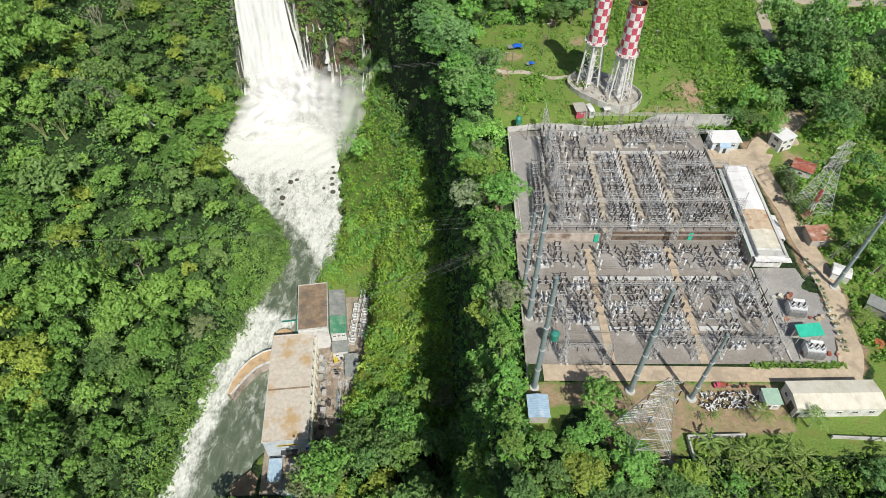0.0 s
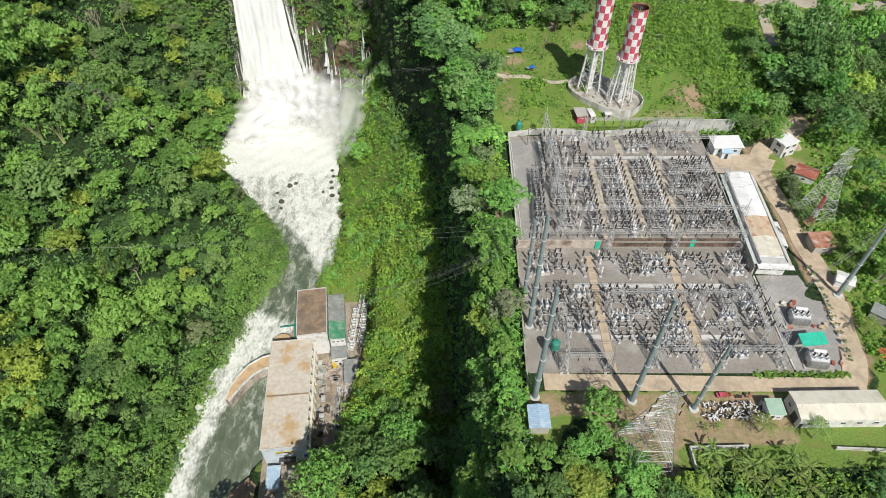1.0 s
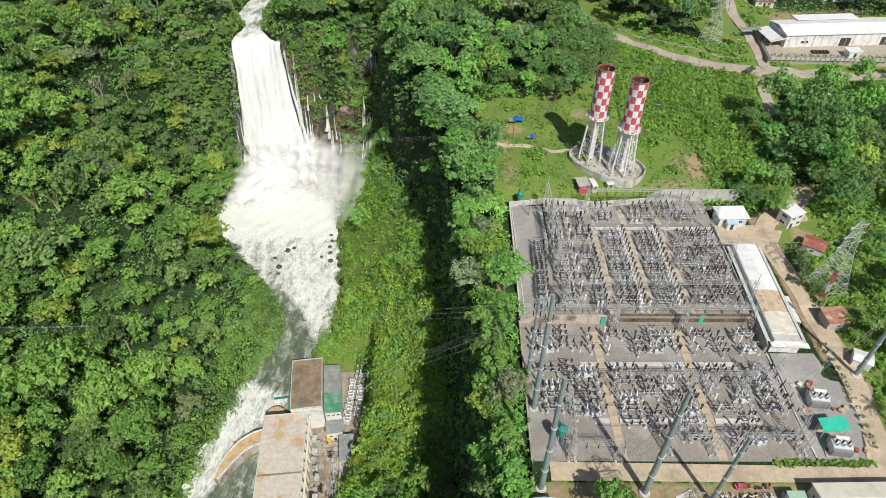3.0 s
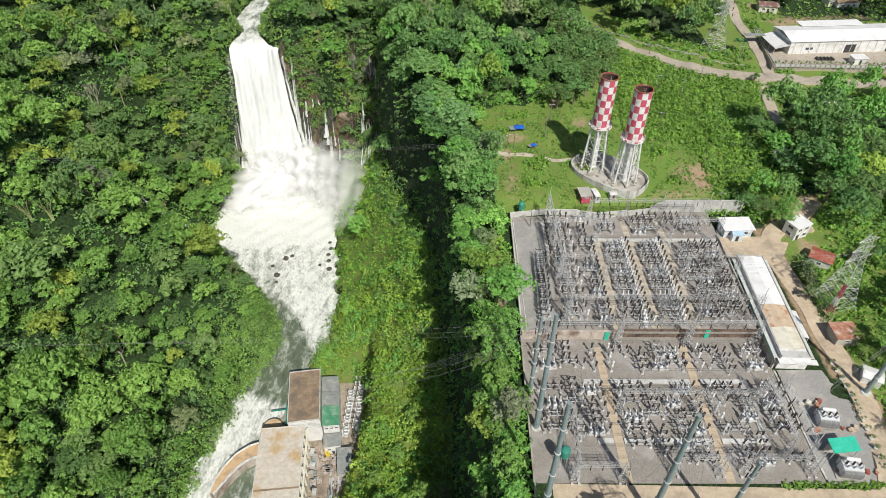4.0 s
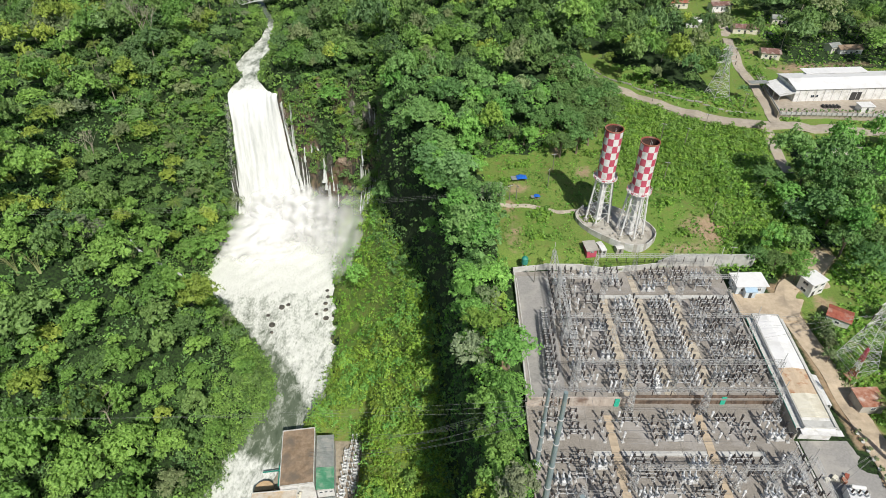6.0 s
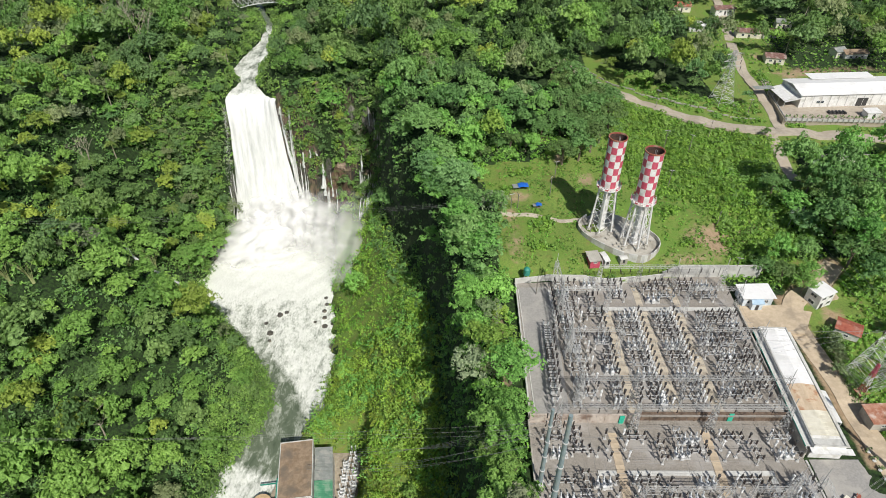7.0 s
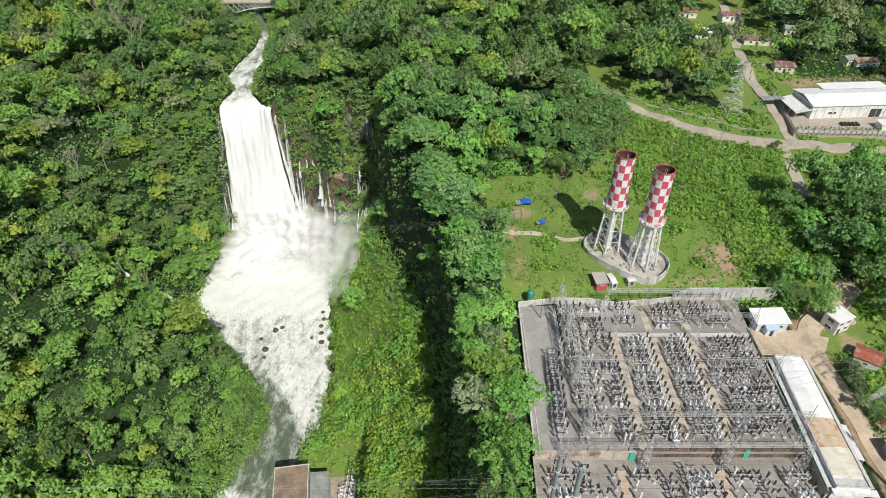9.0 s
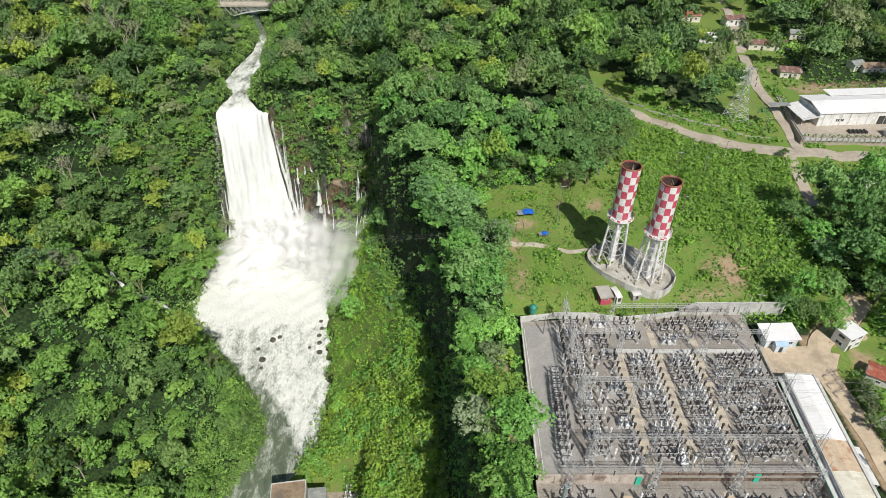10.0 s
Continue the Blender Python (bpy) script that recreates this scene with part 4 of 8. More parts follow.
def bushes(name, label, x, y, radius, leaves, size, mats, lift=0.1, seed=5, category="shrubs", tall=0.7):
    """Low mounds of leaf blades spread over the ground, of one or more kinds."""
    rng = np.random.RandomState(seed)
    z = land(x, y)
    blades, index, tones = [], [], []
    for i in range(12):
        pick = np.arange(i, len(x), 12)
        if not len(pick):
            continue
        q = lobe_leaves(rng, [np.zeros(3)], [1.0], leaves, 1.0, -0.1)
        r = radius * rng.uniform(0.55, 1.4, len(pick))
        a = rng.uniform(0, 6.28, len(pick))
        ca, sa = np.cos(a), np.sin(a)
        ctr = q[:, :3].mean(1, keepdims=True)
        pos = ctr[None] * r[:, None, None, None] * np.array([1, 1, tall]) + ((q[:, :3] - ctr) * size)[None]
        pos = np.concatenate([pos, np.broadcast_to(q[None, :, 3:], (len(pick), len(q), 1, 3))], 2)
        rx = pos[..., 0] * ca[:, None, None] - pos[..., 1] * sa[:, None, None]
        ry = pos[..., 0] * sa[:, None, None] + pos[..., 1] * ca[:, None, None]
        out = np.stack([rx, ry, pos[..., 2]], -1)
        out[:, :, :3] += np.stack([x[pick], y[pick], z[pick] + lift], -1)[:, None, None]
        blades.append(out.reshape(-1, 4, 3))
        index.append(np.repeat(rng.randint(len(mats), size=len(pick)), len(q)))
        tones.append(np.repeat(rng.uniform(-0.4, 0.4, len(pick)), len(q)))
    ob = new(name, leafy(name, np.concatenate(blades), mats, np.concatenate(index), np.concatenate(tones)))
    return tagged(ob, label, category, "", "stuff")


def scatter(rng, x0, x1, y0, y1, gap):
    n = int((x1 - x0) * (y1 - y0) / gap ** 2)
    return rng.uniform(x0, x1, n), rng.uniform(y0, y1, n)


def undergrowth():
    rng = np.random.RandomState(9)
    x, y = scatter(rng, -62, 16, 98, 340, 1.55)
    ok = (x > bank_east(y) - 0.3) & (x < rim_east(y) - 6) & ~((x < np.interp(y, [80, 100, 130, 150, 188], [-46, -43, -37.5, -33, -33])) & (y < 184.5)) & ~((x < -51) & (y < 189)) & ~((y > 325) & (x < -66))
    bushes("slope_scrub", "bright yellow-green vines and scrub over the sunny slope", x[ok & (y < 222)], y[ok & (y < 222)], 1.4, 20, 0.75, [SCRUB, SCRUB, LEAF[1]])
    bushes("drenched_grass", "pale yellow-green grass flattened by drifting spray", x[ok & (y >= 222)], y[ok & (y >= 222)], 1.5, 20, 0.5, [SCRUB, FERN], -0.1, 67, "grass", 0.45)
    x, y = scatter(rng, -58, 10, 98, 338, 4.0)
    ok = ((y < 222) | (rng.uniform(size=len(x)) < 0.25)) & (x > bank_east(y) + 1.5) & (x < rim_east(y) - 8) & ~((x < np.interp(y, [80, 100, 130, 150, 188], [-44, -41, -35, -29, -29])) & (y < 190)) & ~((y > 322) & (x < -60))
    bushes("slope_thickets", "rounded yellow-green thickets under vines on the sunny slope", x[ok], y[ok], 3.7, 98, 0.8, [SCRUB, SCRUB, LEAF[1], LEAF[2]], 0.2, 26, "shrubs", 1.3)
    x, y = scatter(rng, -57, -28, 183, 206, 1.4)
    ok = (y > 185.5) & (x > bank_east(y) + 0.5) | (x > -38)
    x, y = x[ok], y[ok]
    bushes("annex_bushes", "bright green bushes on the bank behind the annex", x, y, 1.9, 34, 0.75, [SCRUB, LEAF[1], LEAF[1]], 0.4, 44, "shrubs", 1.3)
    # steep ground carries more leaves to the square metre of plan
    x, y = scatter(rng, -215, 24, 50, 356, 1.7)
    z = land(x, y)
    steep = np.hypot(land(x + 1, y) - z, land(x, y + 1) - z)
    ok = rng.uniform(size=len(x)) < 0.12 + 0.2 * np.clip(steep, 0, 4) + 0.4 * ((x > rim_east(y) - 16) & (y < 330))
    ok |= (x < bank_west(y)) & (y < 335) & (rng.uniform(size=len(x)) < 0.46)
    ok &= (x < bank_west(y) + 0.6) | ((x > rim_east(y) - 16) & (x < rim_east(y) + 5)) | (y > 333)
    ok &= ~((x > -80) & (x < -32) & (y > 82) & (y < 189))
    ok &= ~((y > 333) & (np.abs(x + 105) < 15.5)) & ~((np.abs(x - upper_river(y)) < upper_half_width(y) + 1) & (y > 345))
    ok &= ~(within(x, y, YARD) | within(x, y, FIELD))
    cliff = (y > 334) & (x > -82) & (x < -20)
    ok |= cliff & (rng.uniform(size=len(x)) < 0.75) & (waves(x, y, 14, 61) > -0.45)
    ok &= ~bare_rock(x, z) & (near_line(x, y, STREAM) > 2.6)
    bushes("bank_undergrowth", "green undergrowth and hanging vines on the gorge walls", x[ok], y[ok], 1.9, 21, 0.85, [LEAF[0], LEAF[0], LEAF[1], LEAF[4]], 0.2, 6, "shrubs", 0.9)
    # cliffs: cover by surface, not by plan
    x, y = scatter(rng, -175, -18, 322, 358, 0.8)
    z = land(x, y)
    steep = np.hypot(land(x + 0.6, y) - land(x - 0.6, y), land(x, y + 0.6) - land(x, y - 0.6)) / 1.2
    face = waves(x + z * 0.5, z * 1.3, 20, 61)
    ok = ~bare_rock(x, z) & (steep > 1.2) & (rng.uniform(size=len(x)) < np.clip(steep / 11, 0.12, 0.8)) & ((face > -0.2) | (x < -119) | (z > -25)) & ~(np.abs(x + 104) < 16.5) & ~((z < -60) & (x > -92) & (x < -80))
    bushes("cliff_bushes", "green bushes and vines hanging on the cliff face", x[ok], y[ok], 2.1, 34, 0.85, [LEAF[0], LEAF[1], LEAF[1], LEAF[3]], 0.0, 36, "shrubs", 1.0)
    x = np.concatenate([rng.uniform(-88, -22, 150), rng.uniform(-180, -122, 130)])
    y = rng.uniform(333, 350, 280)
    z = land(x, y)
    ok = ~bare_rock(x, z) & (z > -80) & (z < 2)
    bushes("cliff_thickets", "rounded green thickets on ledges of the cliff", x[ok], y[ok], 3.2, 95, 0.8, [LEAF[0], LEAF[1], LEAF[1], SCRUB], 0.5, 46, "shrubs", 1.25)
    x, y = scatter(rng, -250, 64, 352, 500, 4.4)
    off = np.abs(x - upper_river(y)) - upper_half_width(y)
    ok = (off > 4) & (near_line(x, y, ROAD_LINE) > 7) & ~within(x, y, FIELD)
    bushes("plateau_undergrowth", "dark green undergrowth beneath the plateau trees", x[ok], y[ok], 2.7, 28, 0.9, [LEAF[0], LEAF[1], LEAF[4]], 0.3, 56, "shrubs", 1.0)
    y = rng.uniform(348, 480, 700)
    x = upper_river(y) + (upper_half_width(y) + 2.4 + np.abs(rng.normal(size=700)) * 3) * np.where(rng.uniform(size=700) < 0.5, -1, 1)
    ok = y > 352
    bushes("stream_bushes", "green bushes crowding the upper river banks", x[ok], y[ok], 2.0, 26, 0.95, [LEAF[0], LEAF[1]], 0.8, 37, "shrubs", 1.2)
    x, y = scatter(rng, 0, 23, 62, 192, 1.7)
    ok = (x > rim_east(y) - 7) & (x < 21.3) & (np.hypot((x - 16.5) / 2.2, (y - 166) / 8) > 1) & (np.hypot((x - 17.5) / 2, (y - 146) / 4.5) > 1)
    bushes("rim_bushes", "fresh green bushes along the plateau rim below the wall", x[ok], y[ok], 1.5, 24, 0.75, [LEAF[1], FERN, LEAF[1]], 0.2, 38, "shrubs", 1.2)
    x, y = scatter(rng, 18, 132, 38, 62, 1.9)
    bushes("garden_thicket", "fresh green thicket below the garden", x, y, 1.9, 35, 0.62, [LEAF[1], FERN, LEAF[0]], 0.2, 39, "shrubs", 1.2)
    # low bushes that overhang the west bank
    y = np.concatenate([rng.uniform(60, 300, 800), rng.uniform(182, 262, 700)])
    x = bank_west(y) + 0.8 - np.abs(rng.normal(size=1500)) * np.where((y > 182) & (y < 262), 7.0, 3.5)
    ok = near_line(x, y, STREAM) > 3.2
    x, y = x[ok], y[ok]
    bushes("waterside_bushes", "fresh green bushes overhanging the river bank", x[::2], y[::2], 3.1, 70, 0.78, [LEAF[1], LEAF[1], LEAF[0]], 0.6, 16, "shrubs", 1.25)
    x, y = scatter(rng, 12, 140, 190, 308, 1.35)
    wild = within(x, y, FIELD) & ((y > 238 - 0.1 * x) & (x > 74) | (x > 99) & (y > 194) & (y > 225 - 0.3 * x) | (waves(x, y, 22, 8) > 0.55) & (y > 200) & ((x < 44) | (x > 80)))
    bushes("field_scrub", "bright green scrub over the hillside field", x[wild], y[wild], 1.6, 25, 0.72, [FERN, FERN, FERN, LEAF[1]], -0.1, 8, "shrubs", 0.9)
    x, y = scatter(rng, 60, 140, 205, 300, 4.2)
    ok = within(x, y, FIELD) & (y > 246 - 0.25 * (x - 60)) & (near_line(x, y, ROAD_LINE) > 7) & (np.hypot(x - 62, y - 206) > 26)
    bushes("field_thickets", "rounded bright green bushes on the overgrown hillside", x[ok], y[ok], 2.2, 54, 0.75, [FERN, LEAF[1], FERN, LEAF[1]], 0.0, 48, "shrubs", 1.1)
    x, y = scatter(rng, -4, 62, 246, 274, 2.6)
    ok = (x > rim_east(y) + 2) & ~within(x, y, FIELD)
    bushes("grove_thickets", "deep green bushes at the foot of the grove", x[ok], y[ok], 2.1, 50, 0.7, [LEAF[0], LEAF[1], FERN], 0.2, 66, "shrubs", 1.2)
    x, y = scatter(rng, 106, 168, 180, 250, 2.5)
    ok = (near_line(x, y, DRIVE) > 6) & (near_line(x, y, LOWER_ROAD) > 4.5) & ~within(x, y, [(92, 163), (120, 163), (131, 176), (131, 184), (92, 184)]) & (np.hypot(x - 127, y - 215) > 3) & ((x > 118) | (y < 200) | (y > 226))
    bushes("rain_tree_thickets", "bright green bushes between the rain trees", x[ok], y[ok], 2.2, 50, 0.75, [FERN, LEAF[1], LEAF[0]], 0.1, 68, "shrubs", 1.1)
    x, y = scatter(rng, 12, 140, 188, 308, 0.85)
    turf = within(x, y, FIELD) & ~wild_near(x, y) & (waves(x, y, 9, 4) > -0.2)
    bushes("field_grass", "short tufted grass on the open field", x[turf], y[turf], 0.7, 7, 0.42, [TURF, TURF, FERN], -0.15, 10, "grass")
    x, y = scatter(rng, 84, 330, 255, 330, 2.0)
    ok = (near_line(x, y, ROAD_LINE) > 5.5) & (near_line(x, y, ROAD_LINE) < 24) & ~(within(x, y, LOT) & (x > 157)) & ~within(x, y, FIELD) & (near_line(x, y, SIDE_ROAD) > 4)
    lx, ly = scatter(rng, 146, 157.5, 276, 330, 1.5)
    lk = (near_line(lx, ly, SIDE_ROAD) > 3.6) & (near_line(lx, ly, ROAD_LINE) > 4.5)
    x, y, ok = np.concatenate([x, lx]), np.concatenate([y, ly]), np.concatenate([ok, lk])
    bushes("roadside_scrub", "green scrub along the road", x[ok], y[ok], 1.3, 18, 0.8, [FERN, LEAF[1]], 0.0, 11)
    y = rng.uniform(140, 166, 90)
    x = np.interp(y, [140, 150, 166], [115.6, 115.2, 116.2]) + rng.uniform(-1.4, 2.2, 90)
    bushes("drive_hedge", "thick olive-green hedge along the driveway", x, y, 1.3, 35, 0.5, [LEAF[3], LEAF[0], LEAF[1]], 0.3, 61, "hedge", 1.3)
    x, y = rng.uniform(81, 105.5, 170), rng.uniform(87.7, 89.3, 170)
    bushes("verge_hedge", "low green hedge on the verge of the transformer pad", x, y, 0.45, 12, 0.4, [FERN, LEAF[1]], 0.2, 14)
    x, y = scatter(rng, 140, 250, 326, 400, 1.9)
    ok = near_line(x, y, SIDE_ROAD) > 3.5
    bushes("village_scrub", "rough grass and shrubs between the houses", x[ok], y[ok], 0.9, 10, 0.8, [FERN, LEAF[1], LEAF[3]], 0.0, 15)
    x, y = scatter(rng, 92, 186, 60, 192, 1.5)
    ok = (near_line(x, y, DRIVE) > 4.2) & ~within(x, y, [(90, 88), (109, 88), (110, 178), (90, 178)]) & ~within(x, y, [(84, 72), (112, 72), (112, 90), (84, 90)]) & ~within(x, y, [(92, 163), (120, 163), (131, 176), (131, 186), (92, 186)]) & (y > 88) & ((x < 132) | (x > 112) & (y > 94))
    bushes("verge_scrub", "rough green scrub beside the driveway", x[ok], y[ok], 1.15, 17, 0.65, [FERN, LEAF[1], FERN], 0.0, 13, "shrubs", 1.0)


def bare_rock(x, z):
    """Where the head wall shows its stone."""
    out = np.zeros(np.shape(x), bool)
    for bx, bz, rx, rz, _, _ in OUTCROPS:
        out |= ((x - bx) / rx) ** 2 + ((z - bz) / rz) ** 2 < 1.45
    return out


def wild_near(x, y):
    return (np.hypot((x - 62) / 16, (y - 206) / 16) < 1) | (np.hypot((x - 30) / 6, (y - 229) / 4) < 1)


plant()
undergrowth()


# ---- paving, roads and terrace ----
def sheet(name, pts, z, mat, label, category, thick=0.06):
    """A slab with a polygon outline at a level."""
    s = Shape()
    n = len(pts)
    s.face([(x, y, z) for x, y in pts])
    for (ax, ay), (bx, by) in zip(pts, pts[1:] + pts[:1]):
        s.face([(ax, ay, z - thick), (bx, by, z - thick), (bx, by, z), (ax, ay, z)])
    return structure(name, s.mesh(name, mat), label, category)


def lane(name, line, width, mat, label, lift=0.12, step=2.0):
    """A road that follows the land."""
    pts = []
    for (ax, ay), (bx, by) in zip(line, line[1:]):
        k = max(1, int(math.hypot(bx - ax, by - ay) / step))
        pts += [(ax + (bx - ax) * i / k, ay + (by - ay) * i / k) for i in range(k)]
    pts.append(line[-1])
    for _ in range(6):
        pts = [pts[0]] + [tuple(0.25 * a + 0.5 * b + 0.25 * c for a, b, c in zip(p, q, r)) for p, q, r in zip(pts, pts[1:], pts[2:])] + [pts[-1]]
    rows = []
    for i, p in enumerate(pts):
        a, b = Vector(pts[max(i - 1, 0)]), Vector(pts[min(i + 1, len(pts) - 1)])
        d = (b - a).normalized()
        nrm = Vector((-d.y, d.x))
        z = max(height(p[0] + nrm.x * w, p[1] + nrm.y * w) for w in (-width / 2, 0, width / 2)) + lift
        rows.append([(p[0] + nrm.x * w, p[1] + nrm.y * w, z - e) for w, e in ((-width / 2 - 0.3, 0.9), (-width / 2, 0), (0, -0.05), (width / 2, 0), (width / 2 + 0.3, 0.9))])
    s = Shape()
    for a, b in zip(rows, rows[1:]):
        for i in range(4):
            s.face([a[i], a[i + 1], b[i + 1], b[i]])
    return structure(name, s.mesh(name, mat), label, "road")


lane("road", ROAD_LINE, 6.2, ROAD, "worn tan-grey asphalt road across the plateau")
lane("road_side", SIDE_ROAD, 5.0, ROAD, "narrow dusty side road up to the houses", 0.16)
lane("road_lower", LOWER_ROAD, 4.5, ROAD, "dusty lane down to the station", 0.14)
lane("driveway", DRIVE, 6.2, TAN_PAVING, "tan concrete driveway beside the switchyard", 0.1)
sheet("yard_lower", [(22, 89), (91.4, 89), (91.4, 134.0), (23, 134.0)], 0.10, GRAVEL, "grey gravel floor of the lower switchyard", "yard", 0.6)
sheet("yard_upper", [(23, 133.6), (91.2, 133.6), (93.6, 190), (24, 186)], 2.62, GRAVEL, "grey gravel floor of the upper switchyard", "yard", 0.6)
sheet("yard_apron", [(24, 134.2), (33.6, 134.2), (35, 184), (24.6, 184)], 2.66, ASPHALT, "open grey asphalt apron along the upper yard", "yard", 0.1)
sheet("transformer_pad", [(92, 89), (104, 89), (107, 92.5), (108.4, 122.2), (92.6, 122.2)], 0.16, ASPHALT, "grey asphalt transformer pad", "yard", 0.6)
sheet("south_lane", [(26, 84), (104, 83.5), (106, 87.5), (26, 88.9)], 0.14, TAN_PAVING, "tan concrete lane south of the switchyard", "road", 0.6)
sheet("forecourt", [(92.5, 164.5), (110, 164), (118, 176), (128, 180), (128, 184), (112, 183), (108, 176.6), (93, 176.6)], 2.1, TAN_PAVING, "tan concrete forecourt by the gatehouse", "yard", 1.6)


# ---- switchyard ----
def T(x, y, z, turn=0.0):
    return Matrix.Translation((x, y, z)) @ Matrix.Rotation(radians(turn), 4, "Z")


def walls_and_paths():
    """Terrace wall, boundary walls, lanes and trench covers."""
    def wall(name, a, b, z0, z1, thick, mat, label):
        L = math.hypot(b[0] - a[0], b[1] - a[1])
        s = Shape().box((L / 2, 0, (z0 + z1) / 2), (L, thick, z1 - z0)).box((L / 2, 0, z1 + 0.06), (L + 0.1, thick + 0.16, 0.12))
        k = int(L // 4)
        for i in range(k + 1):
            s.box((L * i / max(k, 1), 0, (z0 + z1) / 2 + 0.05), (0.36, thick + 0.22, z1 - z0 + 0.1))
        turn = math.degrees(math.atan2(b[1] - a[1], b[0] - a[0]))
        return structure(name, s.mesh(name, mat), label, "wall", T(a[0], a[1], 0, turn))
    wall("terrace_wall_west", (23, 133.4), (51, 133.4), -0.4, 3.3, 0.35, STAINED, "pale concrete terrace wall between the two yards")
    # The east half is a much darker brown than the west half.
    wall("terrace_wall_east", (51.2, 134.1), (91.2, 134.1), -0.4, 3.2, 0.35, BROWN_WALL, "dark brown concrete terrace wall between the two yards")
    wall("wall_west", (21.6, 84), (22.6, 133), -0.6, 1.5, 0.25, CONCRETE, "stained concrete boundary wall of the switchyard")
    wall("wall_northwest", (22.7, 134), (23.6, 184.6), 1.5, 4.2, 0.25, PALE_CONCRETE, "pale concrete boundary wall above the gorge")
    bends = [(23.6, 186), (34, 187.6), (47, 187.4), (55, 185.8), (64, 187), (73, 188.6)]
    for n, (a, b) in enumerate(zip(bends, bends[1:])):
        wall("wall_north", a, b, 2.0, 4.6 + 0.3 * (n % 2), 0.3, PALE_CONCRETE, "low pale concrete wall along the upper yard")
    s = Shape()
    top = [(73, 4.6), (78, 7.4), (105.5, 7.6)]
    for (xa, za), (xb, zb) in zip(top, top[1:]):
        for y0, y1 in ((189.3, 189.3), (189.8, 189.8)):
            s.face([(xa, y0, 1.5), (xb, y1, 1.5), (xb, y1, zb), (xa, y0, za)])
        s.face([(xa, 189.2, za), (xb, 189.2, zb), (xb, 189.9, zb), (xa, 189.9, za)])
    for i in range(5):
        s.box((79 + i * 6.4, 189.2, 4.4), (0.22, 0.22, 5.8))
    s.face([(105.5, 189.3, 1.5), (105.5, 189.8, 1.5), (105.5, 189.8, 7.6), (105.5, 189.3, 7.6)])
    structure("wall_retaining", s.mesh("wall_retaining", PALE_CONCRETE), "tall pale concrete retaining wall with ribs", "wall")
    wall("wall_east", (91.4, 123), (92.8, 176), 0.0, 3.4, 0.25, CONCRETE, "stained concrete wall east of the upper yard")
    wall("garden_wall", (58.5, 68.3), (72, 68.6), -0.4, 1.3, 0.22, PALE_CONCRETE, "white plastered garden wall")
    wall("garden_wall_side", (58.4, 55), (58.4, 68.2), -0.4, 1.3, 0.22, PALE_CONCRETE, "white plastered garden wall")
    wall("garden_wall_east", (93, 68.2), (116, 67.2), -0.4, 1.2, 0.22, PALE_CONCRETE, "pale plastered garden wall")
    def strip(name, x0, y0, x1, y1, z, mat, label, cat="path"):
        s = Shape()
        along = abs(y1 - y0) > abs(x1 - x0)
        n = max(1, int(max(abs(x1 - x0), abs(y1 - y0)) / 3.0))
        ob = structure(name, Shape().box(((x0 + x1) / 2, (y0 + y1) / 2, z - 0.06), (abs(x1 - x0), abs(y1 - y0), 0.12)).mesh(name, mat), label, cat)
        slab = Shape()
        w, h = (abs(x1 - x0) - 0.06, abs(y1 - y0) / n - 0.07) if along else (abs(x1 - x0) / n - 0.07, abs(y1 - y0) - 0.06)
        slab.box((0, 0, 0), (w, h, 0.08))
        me = slab.mesh("slab", mat)
        for i in range(n):
            px = (x0 + x1) / 2 if along else x0 + (x1 - x0) * (i + 0.5) / n
            py = y0 + (y1 - y0) * (i + 0.5) / n if along else (y0 + y1) / 2
            part("slab", me, ob, "", T(px, py, z + 0.025))
    for x in (51.0, 62.3, 73.4):
        strip("lane_upper", x - 1.5, 134.6, x + 1.6, 172.8, 2.66, LANE_PAVING, "tan concrete service lane between equipment rows")
    for x in (62.4, 74.4):
        strip("lane_upper_north", x - 1.0, 175.2, x + 1.0, 184.5, 2.66, LANE_PAVING, "tan concrete service lane between equipment rows")
    strip("cross_lane", 45.5, 173.2, 92.2, 174.8, 2.67, PALE_CONCRETE, "pale concrete cross path in the upper yard")
    for x0, y0, x1, y1 in ((43.2, 89, 45.4, 130), (67.6, 89, 69.9, 131)):
        strip("lane_lower", x0, y0, x1, y1, 0.14, TAN_PAVING, "tan concrete service lane in the lower yard")
    for x0, y0, x1, y1 in ((38.4, 117.5, 43.0, 118.9), (45.6, 117.5, 67.4, 118.9), (70.1, 117.5, 82.2, 118.9), (80.6, 99.2, 82.2, 117.3), (45.6, 99.4, 67.4, 100.9), (70.1, 99.4, 80.4, 100.9), (39, 99.4, 43, 100.9)):
        strip("cable_trench", x0, y0, x1, y1, 0.3, PALE_CONCRETE, "pale blue-grey concrete cable trench cover", "trench")
    for x0, y0, x1, y1 in ((91.5, 90, 92.0, 122), (24.2, 135, 24.5, 183), (34.0, 160, 34.3, 183)):
        strip("kerb", x0, y0, x1, y1, 2.78 if y0 > 134 else 0.3, PALE_CONCRETE, "white concrete kerb", "kerb")
    door = thing("green_gate", T(47.3, 133.0, 0), "turquoise sheet gate on the terrace wall", "gate")
    part("leaf", Shape().box((0, 0, 1.7), (1.3, 0.12, 3.2)).mesh("leaf", TURQUOISE), door)
    copy_thing(door, T(76.5, 133.75, 0))


